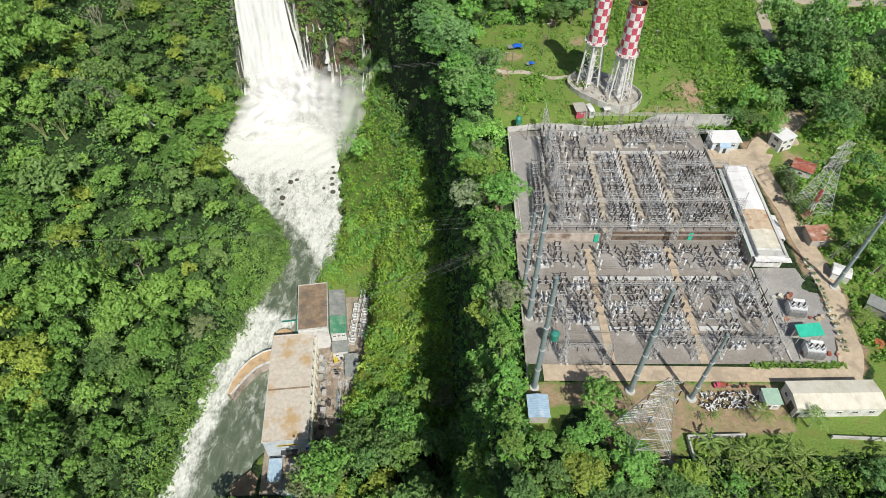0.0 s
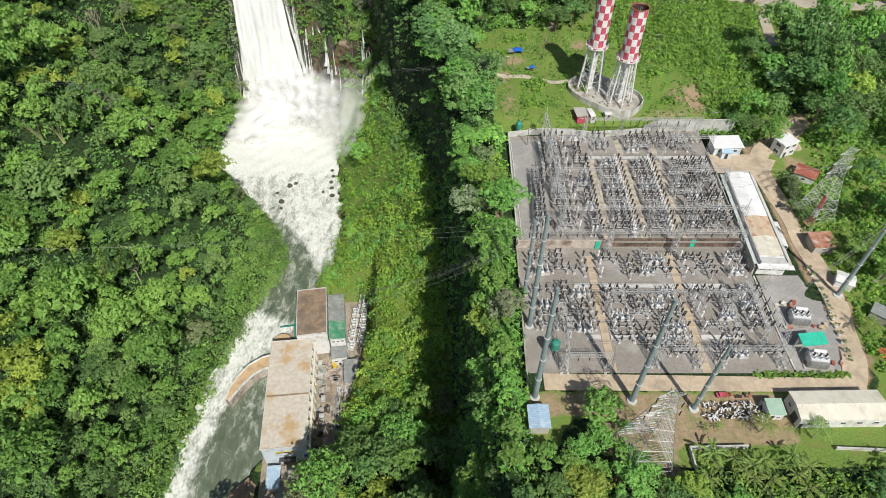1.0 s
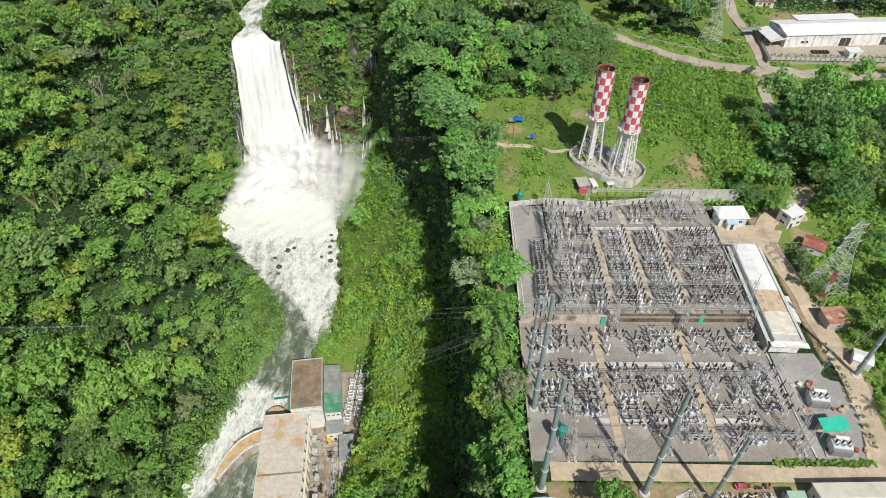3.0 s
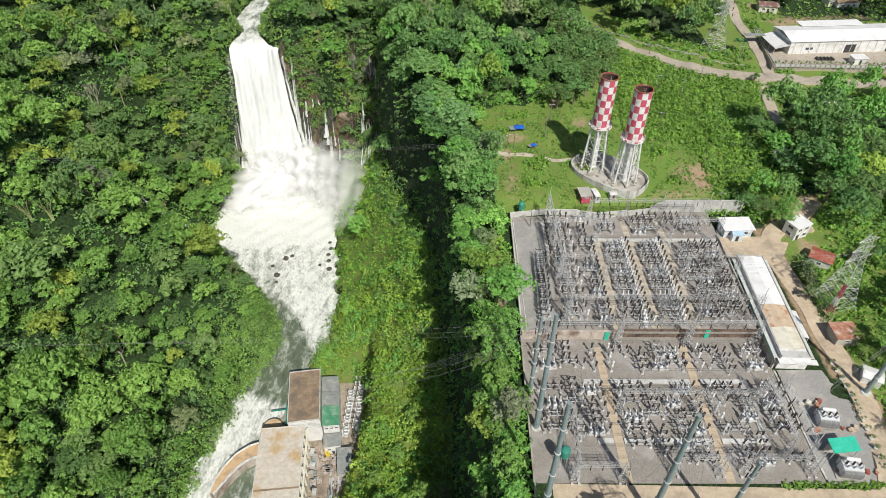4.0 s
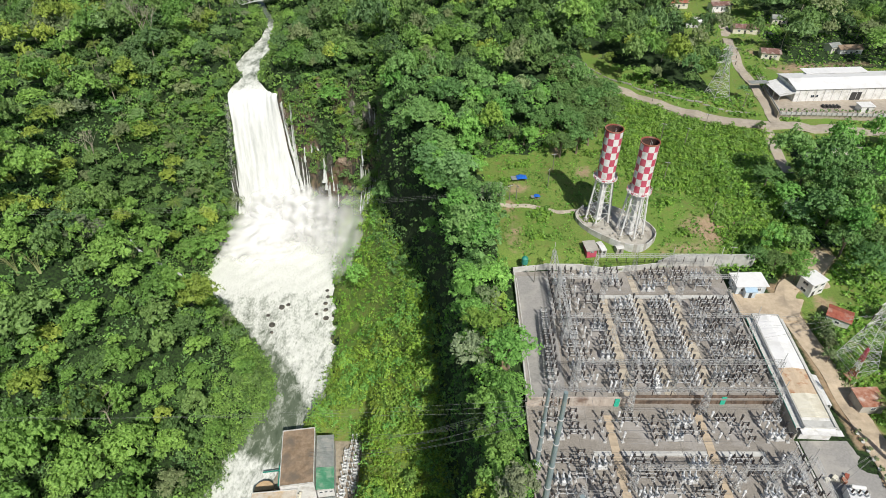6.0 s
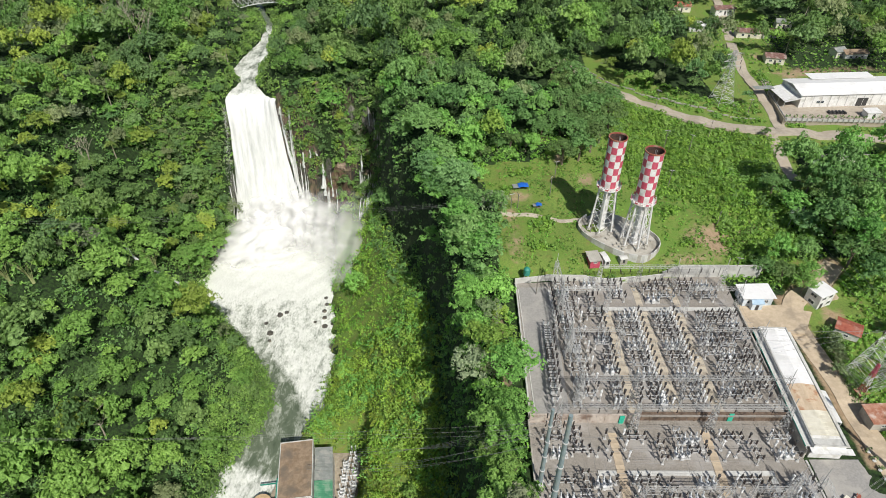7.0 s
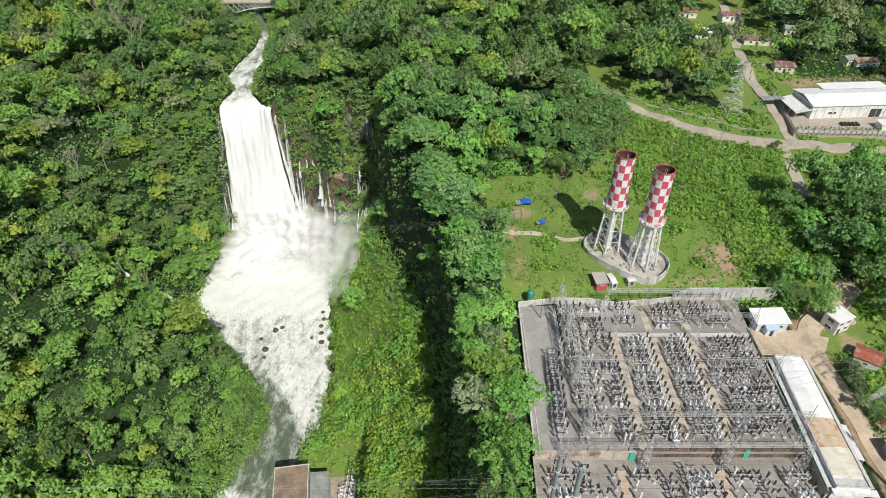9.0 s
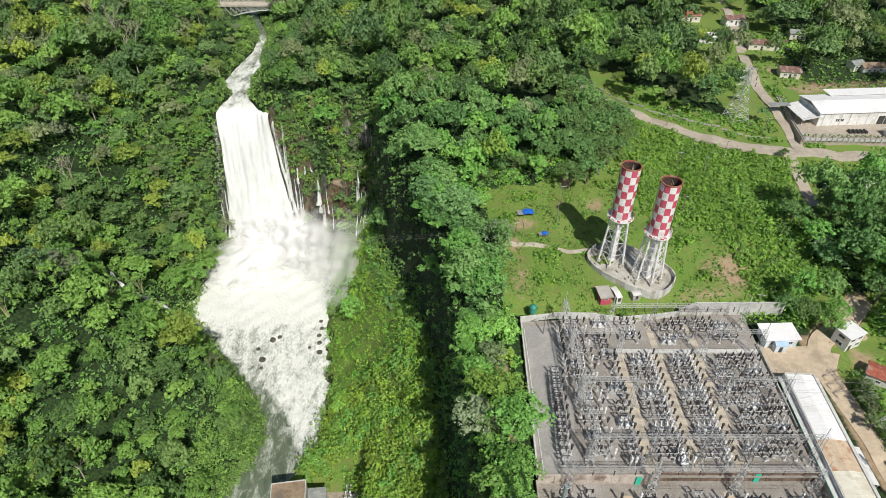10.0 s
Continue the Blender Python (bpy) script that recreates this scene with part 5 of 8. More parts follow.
def insulator_mesh(mat, h=1.3, r=0.2, name="insulator"):
    prof = [(r * 0.6, 0)]
    for i in range(4):
        z = h * (i + 0.5) / 4
        prof += [(r, z - h * 0.06), (r * 0.55, z + h * 0.05)]
    prof.append((r * 0.6, h))
    return Shape().turned((0, 0, 0), prof, 6).mesh(name, mat)


INS_DARK, INS_GREY, INS_WHITE = insulator_mesh(PORCELAIN, 1.35, 0.27), insulator_mesh(GREY_PORCELAIN, 1.3, 0.24), insulator_mesh(WHITE_PORCELAIN, 1.5, 0.3)


def disconnector(loc, ins=None, label="grey steel disconnect switch with dark porcelain insulators"):
    ins = ins or INS_DARK
    ob = thing("disconnect_switch", loc, label, "switchgear", "disconnect switches")
    s = Shape()
    for x in (-2.1, 2.1):
        s.box((x, 0, 1.3), (0.28, 0.28, 2.6)).box((x, 0, 0.12), (0.7, 0.7, 0.25))
    s.box((0, 0.55, 2.68), (5.4, 0.16, 0.18)).box((0, -0.55, 2.68), (5.4, 0.16, 0.18))
    for x in (-2.1, 0, 2.1):
        s.box((x, 0, 2.62), (0.2, 1.7, 0.14))
    part("support", s.mesh("support", STEEL), ob)
    blade = Shape().rod((0, -0.75, 0), (0, 0.75, 0), 0.08, 4).box((0, -0.75, 0.02), (0.26, 0.3, 0.2)).box((0, 0.75, 0.02), (0.26, 0.3, 0.2)).rod((0, 0.75, 0), (0.3, 1.2, 0.35), 0.07, 4).mesh("blade", DARK)
    for x in (-2.1, 0, 2.1):
        for y in (-0.75, 0.75):
            part("insulator", ins, ob, "", T(x, y, 2.76))
        part("blade", blade, ob, "", T(x, 0, 4.16))
    return ob


def breaker(loc):
    ob = thing("circuit_breaker", loc, "pale grey circuit breaker with three pairs of bushings", "switchgear", "circuit breakers")
    s = Shape().box((0, 0, 0.15), (4.6, 1.6, 0.3))
    for x in (-1.9, 1.9):
        s.box((x, 0, 0.9), (0.2, 1.2, 1.4))
    part("frame", s.mesh("frame", STEEL), ob)
    part("cabinet", Shape().box((0, -0.9, 1.0), (0.9, 0.6, 1.3)).box((0, -0.9, 1.7), (1.0, 0.7, 0.08)).mesh("cabinet", ALU), ob)
    tank = Shape().rod((0, -0.9, 0), (0, 0.9, 0), 0.36, 8).mesh("tank", ALU)
    for x in (-1.5, 0, 1.5):
        part("tank", tank, ob, "", T(x, 0, 1.75))
        for y, tilt in ((-0.55, 18), (0.55, -18)):
            part("bushing", INS_GREY, ob, "grey porcelain bushing", Matrix.Translation((x, y, 2.05)) @ Matrix.Rotation(radians(tilt), 4, "X"))
    return ob


def post(loc, ins, label):
    ob = thing("instrument_transformer", loc, label, "switchgear", "instrument transformers")
    part("pedestal", Shape().box((0, 0, 0.15), (0.8, 0.8, 0.3)).rod((0, 0, 0.3), (0, 0, 2.1), 0.15, 6).box((0, 0, 2.15), (0.55, 0.55, 0.14)).mesh("pedestal", STEEL), ob)
    part("insulator", ins, ob, "", T(0, 0, 2.22))
    part("head", Shape().turned((0, 0, 2.22), [(0.14, 1.35), (0.34, 1.45), (0.36, 1.95), (0.2, 2.15)], 8).rod((0, 0, 4.1), (0.55, 0, 4.2), 0.06, 4).mesh("head", ALU if ins is not INS_DARK else DARK), ob)
    return ob


def lattice(s, a, b, w0, w1, panels, r=0.055):
    """An open steel truss of square section from a to b."""
    a, b = Vector(a), Vector(b)
    d = (b - a).normalized()
    u = d.cross(Vector((0, 1, 0)) if abs(d.y) < 0.9 else Vector((1, 0, 0))).normalized()
    w = d.cross(u)
    def corner(i, k):
        f = i / panels
        h = (w0 + (w1 - w0) * f) / 2
        sx, sy = ((-1, -1), (1, -1), (1, 1), (-1, 1))[k % 4]
        return a + (b - a) * f + (u * sx + w * sy) * h
    for k in range(4):
        s.rod(corner(0, k), corner(panels, k), r, 3)
    for i in range(panels):
        for k in range(4):
            s.rod(corner(i, k + i % 2), corner(i + 1, k + 1 - i % 2), r * 0.7, 3)
            if i:
                s.rod(corner(i, k), corner(i, k + 1), r * 0.6, 3)
    return s


COLUMNS, BEAMS = {}, {}
STRING = insulator_mesh(PORCELAIN, 2.0, 0.17, "insulator_string")


def gantry(x0, y0, x1, y1, ground, tall, strings=3, mast=3.0):
    """Two lattice columns, a lattice beam and hanging insulator strings."""
    L = math.hypot(x1 - x0, y1 - y0)
    ob = thing("lattice_gantry", T(x0, y0, ground, math.degrees(math.atan2(y1 - y0, x1 - x0))), "galvanised lattice steel gantry over the switchyard", "gantry", "switchyard gantries")
    if tall not in COLUMNS:
        s = lattice(Shape(), (0, 0, 0.2), (0, 0, tall), 1.7, 0.8, 8)
        s.box((-0.85, -0.85, 0.15), (0.6, 0.6, 0.5)).box((0.85, -0.85, 0.15), (0.6, 0.6, 0.5)).box((-0.85, 0.85, 0.15), (0.6, 0.6, 0.5)).box((0.85, 0.85, 0.15), (0.6, 0.6, 0.5))
        s.rod((0, 0, tall), (0, 0, tall + mast), 0.09, 4)
        COLUMNS[tall] = s.mesh("column", STEEL)
    key = round(L, 1)
    if key not in BEAMS:
        BEAMS[key] = lattice(Shape(), (0, 0, 0), (L, 0, 0), 0.9, 0.9, max(4, int(L / 1.5)), 0.05).mesh("beam", STEEL)
    part("column", COLUMNS[tall], ob)
    part("column", COLUMNS[tall], ob, "", T(L, 0, 0))
    part("beam", BEAMS[key], ob, "", T(0, 0, tall - 0.5))
    for i in range(strings):
        part("insulator_string", STRING, ob, "dark insulator string", T(L * (i + 1) / (strings + 1), 0, tall - 3.0))
    return ob


def wire(s, a, b, sag, r=0.04, n=8):
    """A hanging cable as one three-sided tube."""
    a, b = Vector(a), Vector(b)
    pts = [a + (b - a) * (i / n) - Vector((0, 0, sag * 4 * (i / n) * (1 - i / n))) for i in range(n + 1)]
    d = (b - a).normalized()
    u = d.cross(Vector((0, 0, 1))).normalized()
    w = d.cross(u)
    k = len(s.v)
    for p in pts:
        for t in (0.5, 2.6, 4.7):
            s.v.append(tuple(p + r * (math.cos(t) * u + math.sin(t) * w)))
    for i in range(n):
        for j in range(3):
            s.f.append((k + 3 * i + j, k + 3 * i + (j + 1) % 3, k + 3 * i + 3 + (j + 1) % 3, k + 3 * i + 3 + j))
            s.m.append(0)
    return s


def yard_gear():
    rng = random.Random(4)
    U, Lw = 2.62, 0.1
    d0, b0 = disconnector(T(54.9, 137.6, U)), breaker(T(58.8, 137.6, U, 90))
    g0 = disconnector(T(66.0, 137.6, U), INS_GREY, "pale steel disconnect switch with grey porcelain insulators")
    p_white = post(T(61.0, 136.2, U), INS_WHITE, "white-headed instrument transformer on a steel post")
    p_dark = post(T(52.3, 136.2, U), INS_DARK, "dark porcelain instrument transformer on a steel post")
    def place(x, y, z, k):
        j = lambda a: rng.uniform(-a, a)
        if k == "d":
            copy_thing(rng.choice((d0, g0)), T(x + j(0.2), y + j(0.2), z, j(1.5)))
        elif k == "D":
            copy_thing(rng.choice((d0, g0)), T(x + j(0.2), y + j(0.2), z, 90 + j(1.5)))
        elif k == "b":
            copy_thing(b0, T(x + j(0.2), y + j(0.2), z, j(2)))
        elif k == "B":
            copy_thing(b0, T(x + j(0.2), y + j(0.2), z, 90 + j(2)))
        elif k == "w":
            copy_thing(p_white, T(x + j(0.1), y + j(0.1), z, j(180)))
        elif k == "p":
            copy_thing(p_dark, T(x + j(0.1), y + j(0.1), z, j(180)))
    # upper yard: three dense blocks and the west row
    for x0, x1 in ((53.4, 60.4), (64.6, 71.6)):
        row = 0
        y = 140.6
        while y < 172:
            place(x0 + 2.5, y, U, "ddbd"[row % 4])
            row += 1
            y += 2.9
    for row, y in enumerate(np.arange(138, 172, 3.1)):
        for k, x in enumerate((77.8, 82.4, 87.6)):
            place(x, y, U, "dbdDpd"[(row + 2 * k) % 6])
    for row, y in enumerate((177.3, 180.6, 183.4)):
        for k, x in enumerate((55.5, 66.5, 70.8, 78.2, 84.0)):
            place(x, y, U, "dbdpd"[(row + k) % 5])
    for row, y in enumerate(np.arange(138.5, 184, 3.0)):
        place(38.2, y, U, "dDbd"[row % 4])
        if row % 3 != 2:
            place(46.6 + 0.7 * (row % 2), y + 0.5, U, "Dpdb"[row % 4])
        place(42.2, y, U, "wp"[row % 2])
    for x, k in ((48.8, "p"), (58.6, "w"), (60.2, "p"), (69.8, "w"), (71.2, "p")):
        for y in np.arange(136.6, 172, 2.0 if k == "w" else 2.3):
            place(x, y, U, k)
    # lower yard
    for row, y in enumerate(np.arange(94.2, 131, 4.1)):
        if abs(y - 118.2) < 1.3 or abs(y - 100.2) < 1.3:
            continue
        for k, x in enumerate((29.3, 34.6, 39.0, 49.6, 55.0, 60.2, 64.0, 74.2, 78.6, 86.5)):
            if y < 99 and x < 40 or (row + k) % 11 == 10 or y < 97 and x < 57:
                continue
            place(x, y, Lw, "dpDbdpdDb"[(row * 3 + k) % 9])
    for x, k in ((42.0, "p"), (46.6, "w"), (66.5, "p"), (71.1, "w"), (84.5, "w"), (25.8, "p"), (89.5, "p")):
        for y in np.arange(102.5, 131, 3.2):
            if abs(y - 118.2) > 1.0:
                place(x, y, Lw, k)
    # the western row of dark switches on the apron
    for row, y in enumerate(np.arange(138.5, 163, 3.0)):
        place(29.6 + 0.05 * (y - 138), y, U, "D")
        place(31.6 + 0.05 * (y - 138), y + 1.1, U, "p")
    for y in np.arange(164.5, 184, 2.2):
        place(34.6, y, U, "p")
    # three arresters with pale heads below the terrace
    for x in (45.6, 46.9, 48.2):
        place(x, 136.0, U, "w")
    # gantries
    for y in (137.2, 154.6, 171.5, 183.5):
        for a, b in ((36.2, 50.2), (50.2, 62.9), (62.9, 74.6), (74.6, 90.3)):
            if y == 183.5 and a < 50:
                continue
            if y in (154.6, 171.5) and 50 < a < 70:
                continue
            gantry(a, y, b, y, U, 11.5 if y < 180 else 10.0)
    for a, b in ((138.0, 154.0), (155.3, 171.0), (172.0, 184.0)):
        gantry(36.0, a, 36.0, b, U, 11.5)
    for a, b in ((30, 50), (50.2, 70), (70.2, 89.5)):
        gantry(a, 131.2, b, 131.2, Lw, 10.0)
    gantry(31.6, 89.6, 43.0, 89.6, Lw, 8.0)
    gantry(31.6, 90.8, 32.6, 104.5, Lw, 8.0, 5)
    gantry(55.5, 91.4, 66.6, 91.4, Lw, 8.5)
    gantry(72.5, 91.4, 88.5, 91.4, Lw, 8.5)
    for a, b in ((46, 66), (71, 80)):
        gantry(a, 108.8, b, 108.8, Lw, 9.5)
    gantry(84.2, 96.0, 84.2, 113.0, Lw, 9.0)
    gantry(88.6, 95.0, 88.8, 112.0, Lw, 9.0)
    # aluminium buses and stranded conductors
    def conductors(name, label, runs):
        for a, b, sag, r in runs:
            ob = new(name, wire(Shape(), a, b, sag, r * 0.6, 6).mesh(name, STEEL_CABLE))
            tagged(ob, label, "power line", "yard conductors")
    for i, y in enumerate(np.arange(138.8, 172, 2.6)):
        x0, x1 = ((36.5, 90), (50, 90), (52, 74), (37, 73))[i % 4]
        conductors("bus_conductor", "thin aluminium bus conductor strung over the equipment", [((x0, y + 0.6 * k, 9.2 + 0.8 * (i % 3)), (x1, y + 0.6 * k, 9.2 + 0.8 * (i % 3)), 0.7, 0.045) for k in range(2)])
    for i, x in enumerate((54.2, 56.4, 58.6, 65.2, 67.4, 69.6, 77, 80, 84, 88, 38, 40, 46, 48)):
        conductors("bus_conductor", "thin aluminium bus conductor strung over the equipment", [((x, 137.2, 13.2), (x, 154.6, 13.2), 1.2, 0.04), ((x, 154.6, 13.2), (x, 171.5, 13.2), 1.2, 0.04), ((x, 171.5, 13.2), (x, 183.5, 11.8), 0.9, 0.04)])
    for i, y in enumerate(np.arange(94, 130, 3.3)):
        x0, x1 = ((28, 66), (46, 88), (30, 88))[i % 3]
        conductors("bus_conductor", "thin aluminium bus conductor strung over the equipment", [((x0, y + 0.7 * k, 6.4), (x1, y + 0.7 * k, 6.4), 0.25, 0.05) for k in range(2)])
    for i, x in enumerate((33.5, 36, 38.5, 58, 61, 64, 74.5, 77.5, 80.5)):
        conductors("bus_conductor", "thin aluminium bus conductor strung over the equipment", [((x, 90.5, 8.3), (x, 131.2, 10), 1.6, 0.04), ((x, 131.2, 10), (x, 137.2, 13.4), 0.4, 0.04)])


walls_and_paths()
yard_gear()


# ---- poles and pylons ----
def steel_pole(x, y, tall, r0, r1, arms=2):
    z = height(x, y)
    ob = thing("steel_pole", T(x, y, z - 0.05), "tall tapered grey-blue steel transmission pole on a concrete footing", "utility pole", "transmission poles")
    part("footing", Shape().turned((0, 0, -1.5), [(1.3, 0), (1.3, 1.9), (1.15, 2.05)], 12).mesh("footing", PALE_CONCRETE), ob)
    s = Shape()
    k = 5
    for i in range(k):
        a, b = i / k, (i + 1) / k
        s.rod((0, 0, 0.4 + tall * a), (0, 0, tall * b + 0.4), r0 + (r1 - r0) * a, 12, 0, r0 + (r1 - r0) * b + 0.02)
    part("shaft", s.mesh("shaft", BLUE_STEEL), ob)
    for i in range(1, k):
        rr = r0 + (r1 - r0) * i / k
        part("flange", Shape().turned((0, 0, 0.4 + tall * i / k), [(rr + 0.16, -0.12), (rr + 0.16, 0.12)], 12).mesh("flange", STEEL), ob)
    for i in range(arms):
        z1 = tall * (0.96 - 0.1 * i)
        for sx in (-1, 1):
            a = part("bracket", Shape().rod((0, 0, z1), (sx * 0.9, 0.3, z1 + 0.1), 0.09, 5).mesh("bracket", STEEL), ob)
            part("insulator_string", STRING, a, "dark insulator string", Matrix.Translation((sx * 0.9, 0.3, z1)) @ Matrix.Rotation(radians(180), 4, "X"))
    return ob


for px, py, ph, ra, rb in ((23.2, 82, 43, 0.74, 0.42), (47.4, 81.0, 40.5, 0.76, 0.44), (62.3, 78.8, 27.5, 0.58, 0.36), (23.9, 104, 42.5, 0.76, 0.42), (23.6, 115.5, 29, 0.58, 0.34), (113.2, 114.6, 33, 0.62, 0.36)):
    steel_pole(px, py, ph, ra, rb)


def pylon(x, y, tall, foot, label, turn=0.0, arm=5.0, bar=0.07, waist_share=0.3, panels=7):
    z = min(height(x + a, y + b) for a in (-foot / 2, foot / 2) for b in (-foot / 2, foot / 2))
    ob = thing("lattice_pylon", T(x, y, z, turn), label, "pylon", "lattice pylons")
    waist = tall * 0.62
    s = lattice(Shape(), (0, 0, 0), (0, 0, waist), foot, foot * waist_share, panels, bar)
    lattice(s, (0, 0, waist), (0, 0, tall), foot * waist_share, 1.0, 6, bar * 0.8)
    part("tower", s.mesh("tower", STEEL), ob)
    for i in range(4):
        sx, sy = ((-1, -1), (1, -1), (1, 1), (-1, 1))[i]
        part("footing", Shape().box((sx * foot / 2, sy * foot / 2, 0), (1.0, 1.0, 1.2)).mesh("footing", CONCRETE), ob)
    for i, f in enumerate((0.68, 0.8, 0.92)):
        w = arm * (1 - 0.12 * i)
        for sx in (-1, 1):
            s = Shape()
            for sy in (-0.5, 0.5):
                s.rod((0, sy, tall * f), (sx * w, 0, tall * f + 0.3), 0.06, 3)
                s.rod((0, sy, tall * f + 1.4), (sx * w, 0, tall * f + 0.3), 0.05, 3)
            for q in (0.35, 0.7):
                s.rod((sx * w * q, 0.3 * (1 - q), tall * f + 0.1), (sx * w * q, 0.3 * (1 - q), tall * f + 1.4 - 1.1 * q), 0.06, 3)
            a = part("crossarm", s.mesh("crossarm", STEEL), ob)
            part("insulator_string", STRING, a, "dark insulator string", T(sx * w, 0, tall * f - 1.7))
    return ob


pylon(46.6, 66.6, 30, 11.0, "galvanised lattice steel pylon on bare soil", 8, 4.0, 0.095, 0.42, 10)
pylon(127.4, 298.5, 25, 8.4, "galvanised lattice steel pylon beside the road", 15, 5.0, 0.14)
pylon(118.5, 146.5, 28, 9.0, "galvanised lattice steel pylon behind the driveway", 20, 5.0, 0.08, 0.32, 10)
pylon(131, 119, 30, 6.5, "galvanised lattice steel pylon at the eastern fence", 35)


def wooden_pole(x, y, tall, arm=True):
    ob = thing("utility_pole", T(x, y, height(x, y) - 0.3, (x * 37) % 180), "thin grey utility pole with a short crossarm", "utility pole", "utility poles")
    part("shaft", Shape().rod((0, 0, 0), (0, 0, tall), 0.17, 6, 0, 0.1).mesh("shaft", GREY_WOOD), ob)
    if arm:
        a = part("crossarm", Shape().box((0, 0, tall - 0.5), (2.2, 0.14, 0.16)).mesh("crossarm", STEEL), ob)
        for sx in (-0.9, 0, 0.9):
            part("insulator", Shape().turned((sx, 0, tall - 0.42), [(0.07, 0), (0.12, 0.15), (0.06, 0.3)], 6).mesh("insulator", PORCELAIN), a)
    return ob


for px, py, ph in ((52, 208.5, 9), (40.5, 231, 9), (44, 243, 8), (17.5, 218, 8), (20.5, 217, 8), (97, 189.5, 9), (99, 214, 7), (92, 262, 10), (101, 258, 9), (87, 236, 9), (112, 268, 10), (96, 293, 9), (136, 288, 8), (25, 223, 7), (27.5, 223, 7), (30, 181, 8)):
    wooden_pole(px, py, ph)


def h_frame(x, y, tall):
    ob = thing("twin_pole_frame", T(x, y, height(x, y), 20), "twin-legged steel line support with a wide crossarm", "utility pole")
    for sx in (-1.6, 1.6):
        part("leg", Shape().rod((sx, 0, 0), (sx * 0.7, 0, tall), 0.14, 6, 0, 0.09).mesh("leg", STEEL), ob)
    a = part("crossarm", lattice(Shape(), (-3, 0, tall), (3, 0, tall), 0.4, 0.4, 8, 0.06).mesh("crossarm", STEEL), ob)
    for sx in (-2.8, 0, 2.8):
        part("insulator", INS_GREY, a, "", T(sx, 0, tall))


h_frame(127, 215.5, 7)


def power_lines():
    def line(a, b, sag, r=0.04):
        ob = new("power_line", wire(Shape(), a, b, sag, r * 0.7, 16).mesh("power_line", STEEL_CABLE))
        tagged(ob, "thin overhead power line cable", "power line", "power lines")
    for dz in (0, -4):
        for dx in (-0.9, 0.9):
            line((23.2 + dx, 82, 41 + dz), (33 + dx * 4, 90.5, 8.3), 1.0)
            line((47.4 + dx, 81, 38.5 + dz), (61 + dx * 3, 91.4, 8.6), 1.0)
            line((23.9 + dx, 104, 40 + dz), (-52, 166 + dx, -74), 6)
            line((62.3 + dx, 78.8, 26 + dz), (80 + dx * 3, 91.4, 8.6), 0.6)
            line((113.2 + dx, 114.6, 31 + dz), (88.7, 104 + dx, 9), 0.6)
            line((23.6 + dx, 115.5, 27 + dz), (36, 138 + dx, 14), 0.6)
    for dx in (-4.4, 0, 4.4):
        line((46.6 + dx, 66.6, 22), (61 + dx * 0.7, 91.4, 8.6), 0.8)
        line((46.6 + dx, 66.6, 22), (118.5 + dx, -40, 30), 4)
        line((118.5 + dx, 146.5, 22), (88.5, 150 + dx, 14), 0.8)
        line((118.5 + dx, 146.5, 24), (127 + dx * 0.6, 215.5, 11.6), 2)
        line((127 + dx * 0.6, 215.5, 11.6), (127 + dx, 298.5, 31), 3)
        line((127 + dx, 298.5, 33), (170 + dx, 520, 50), 7)
    for k in range(3):
        line((17.5, 217 + k, 13.5), (-330, 216 + 2 * k, 13), 9, 0.02)
        line((23.9, 104, 41 - 2 * k), (-330, 126 + 4 * k, 12), 9, 0.02)
    for k in range(5):
        line((23.6, 115.5, 28 - 2 * k), (-47 + 0.5 * k, 172 + 1.6 * k, -76), 5)


power_lines()


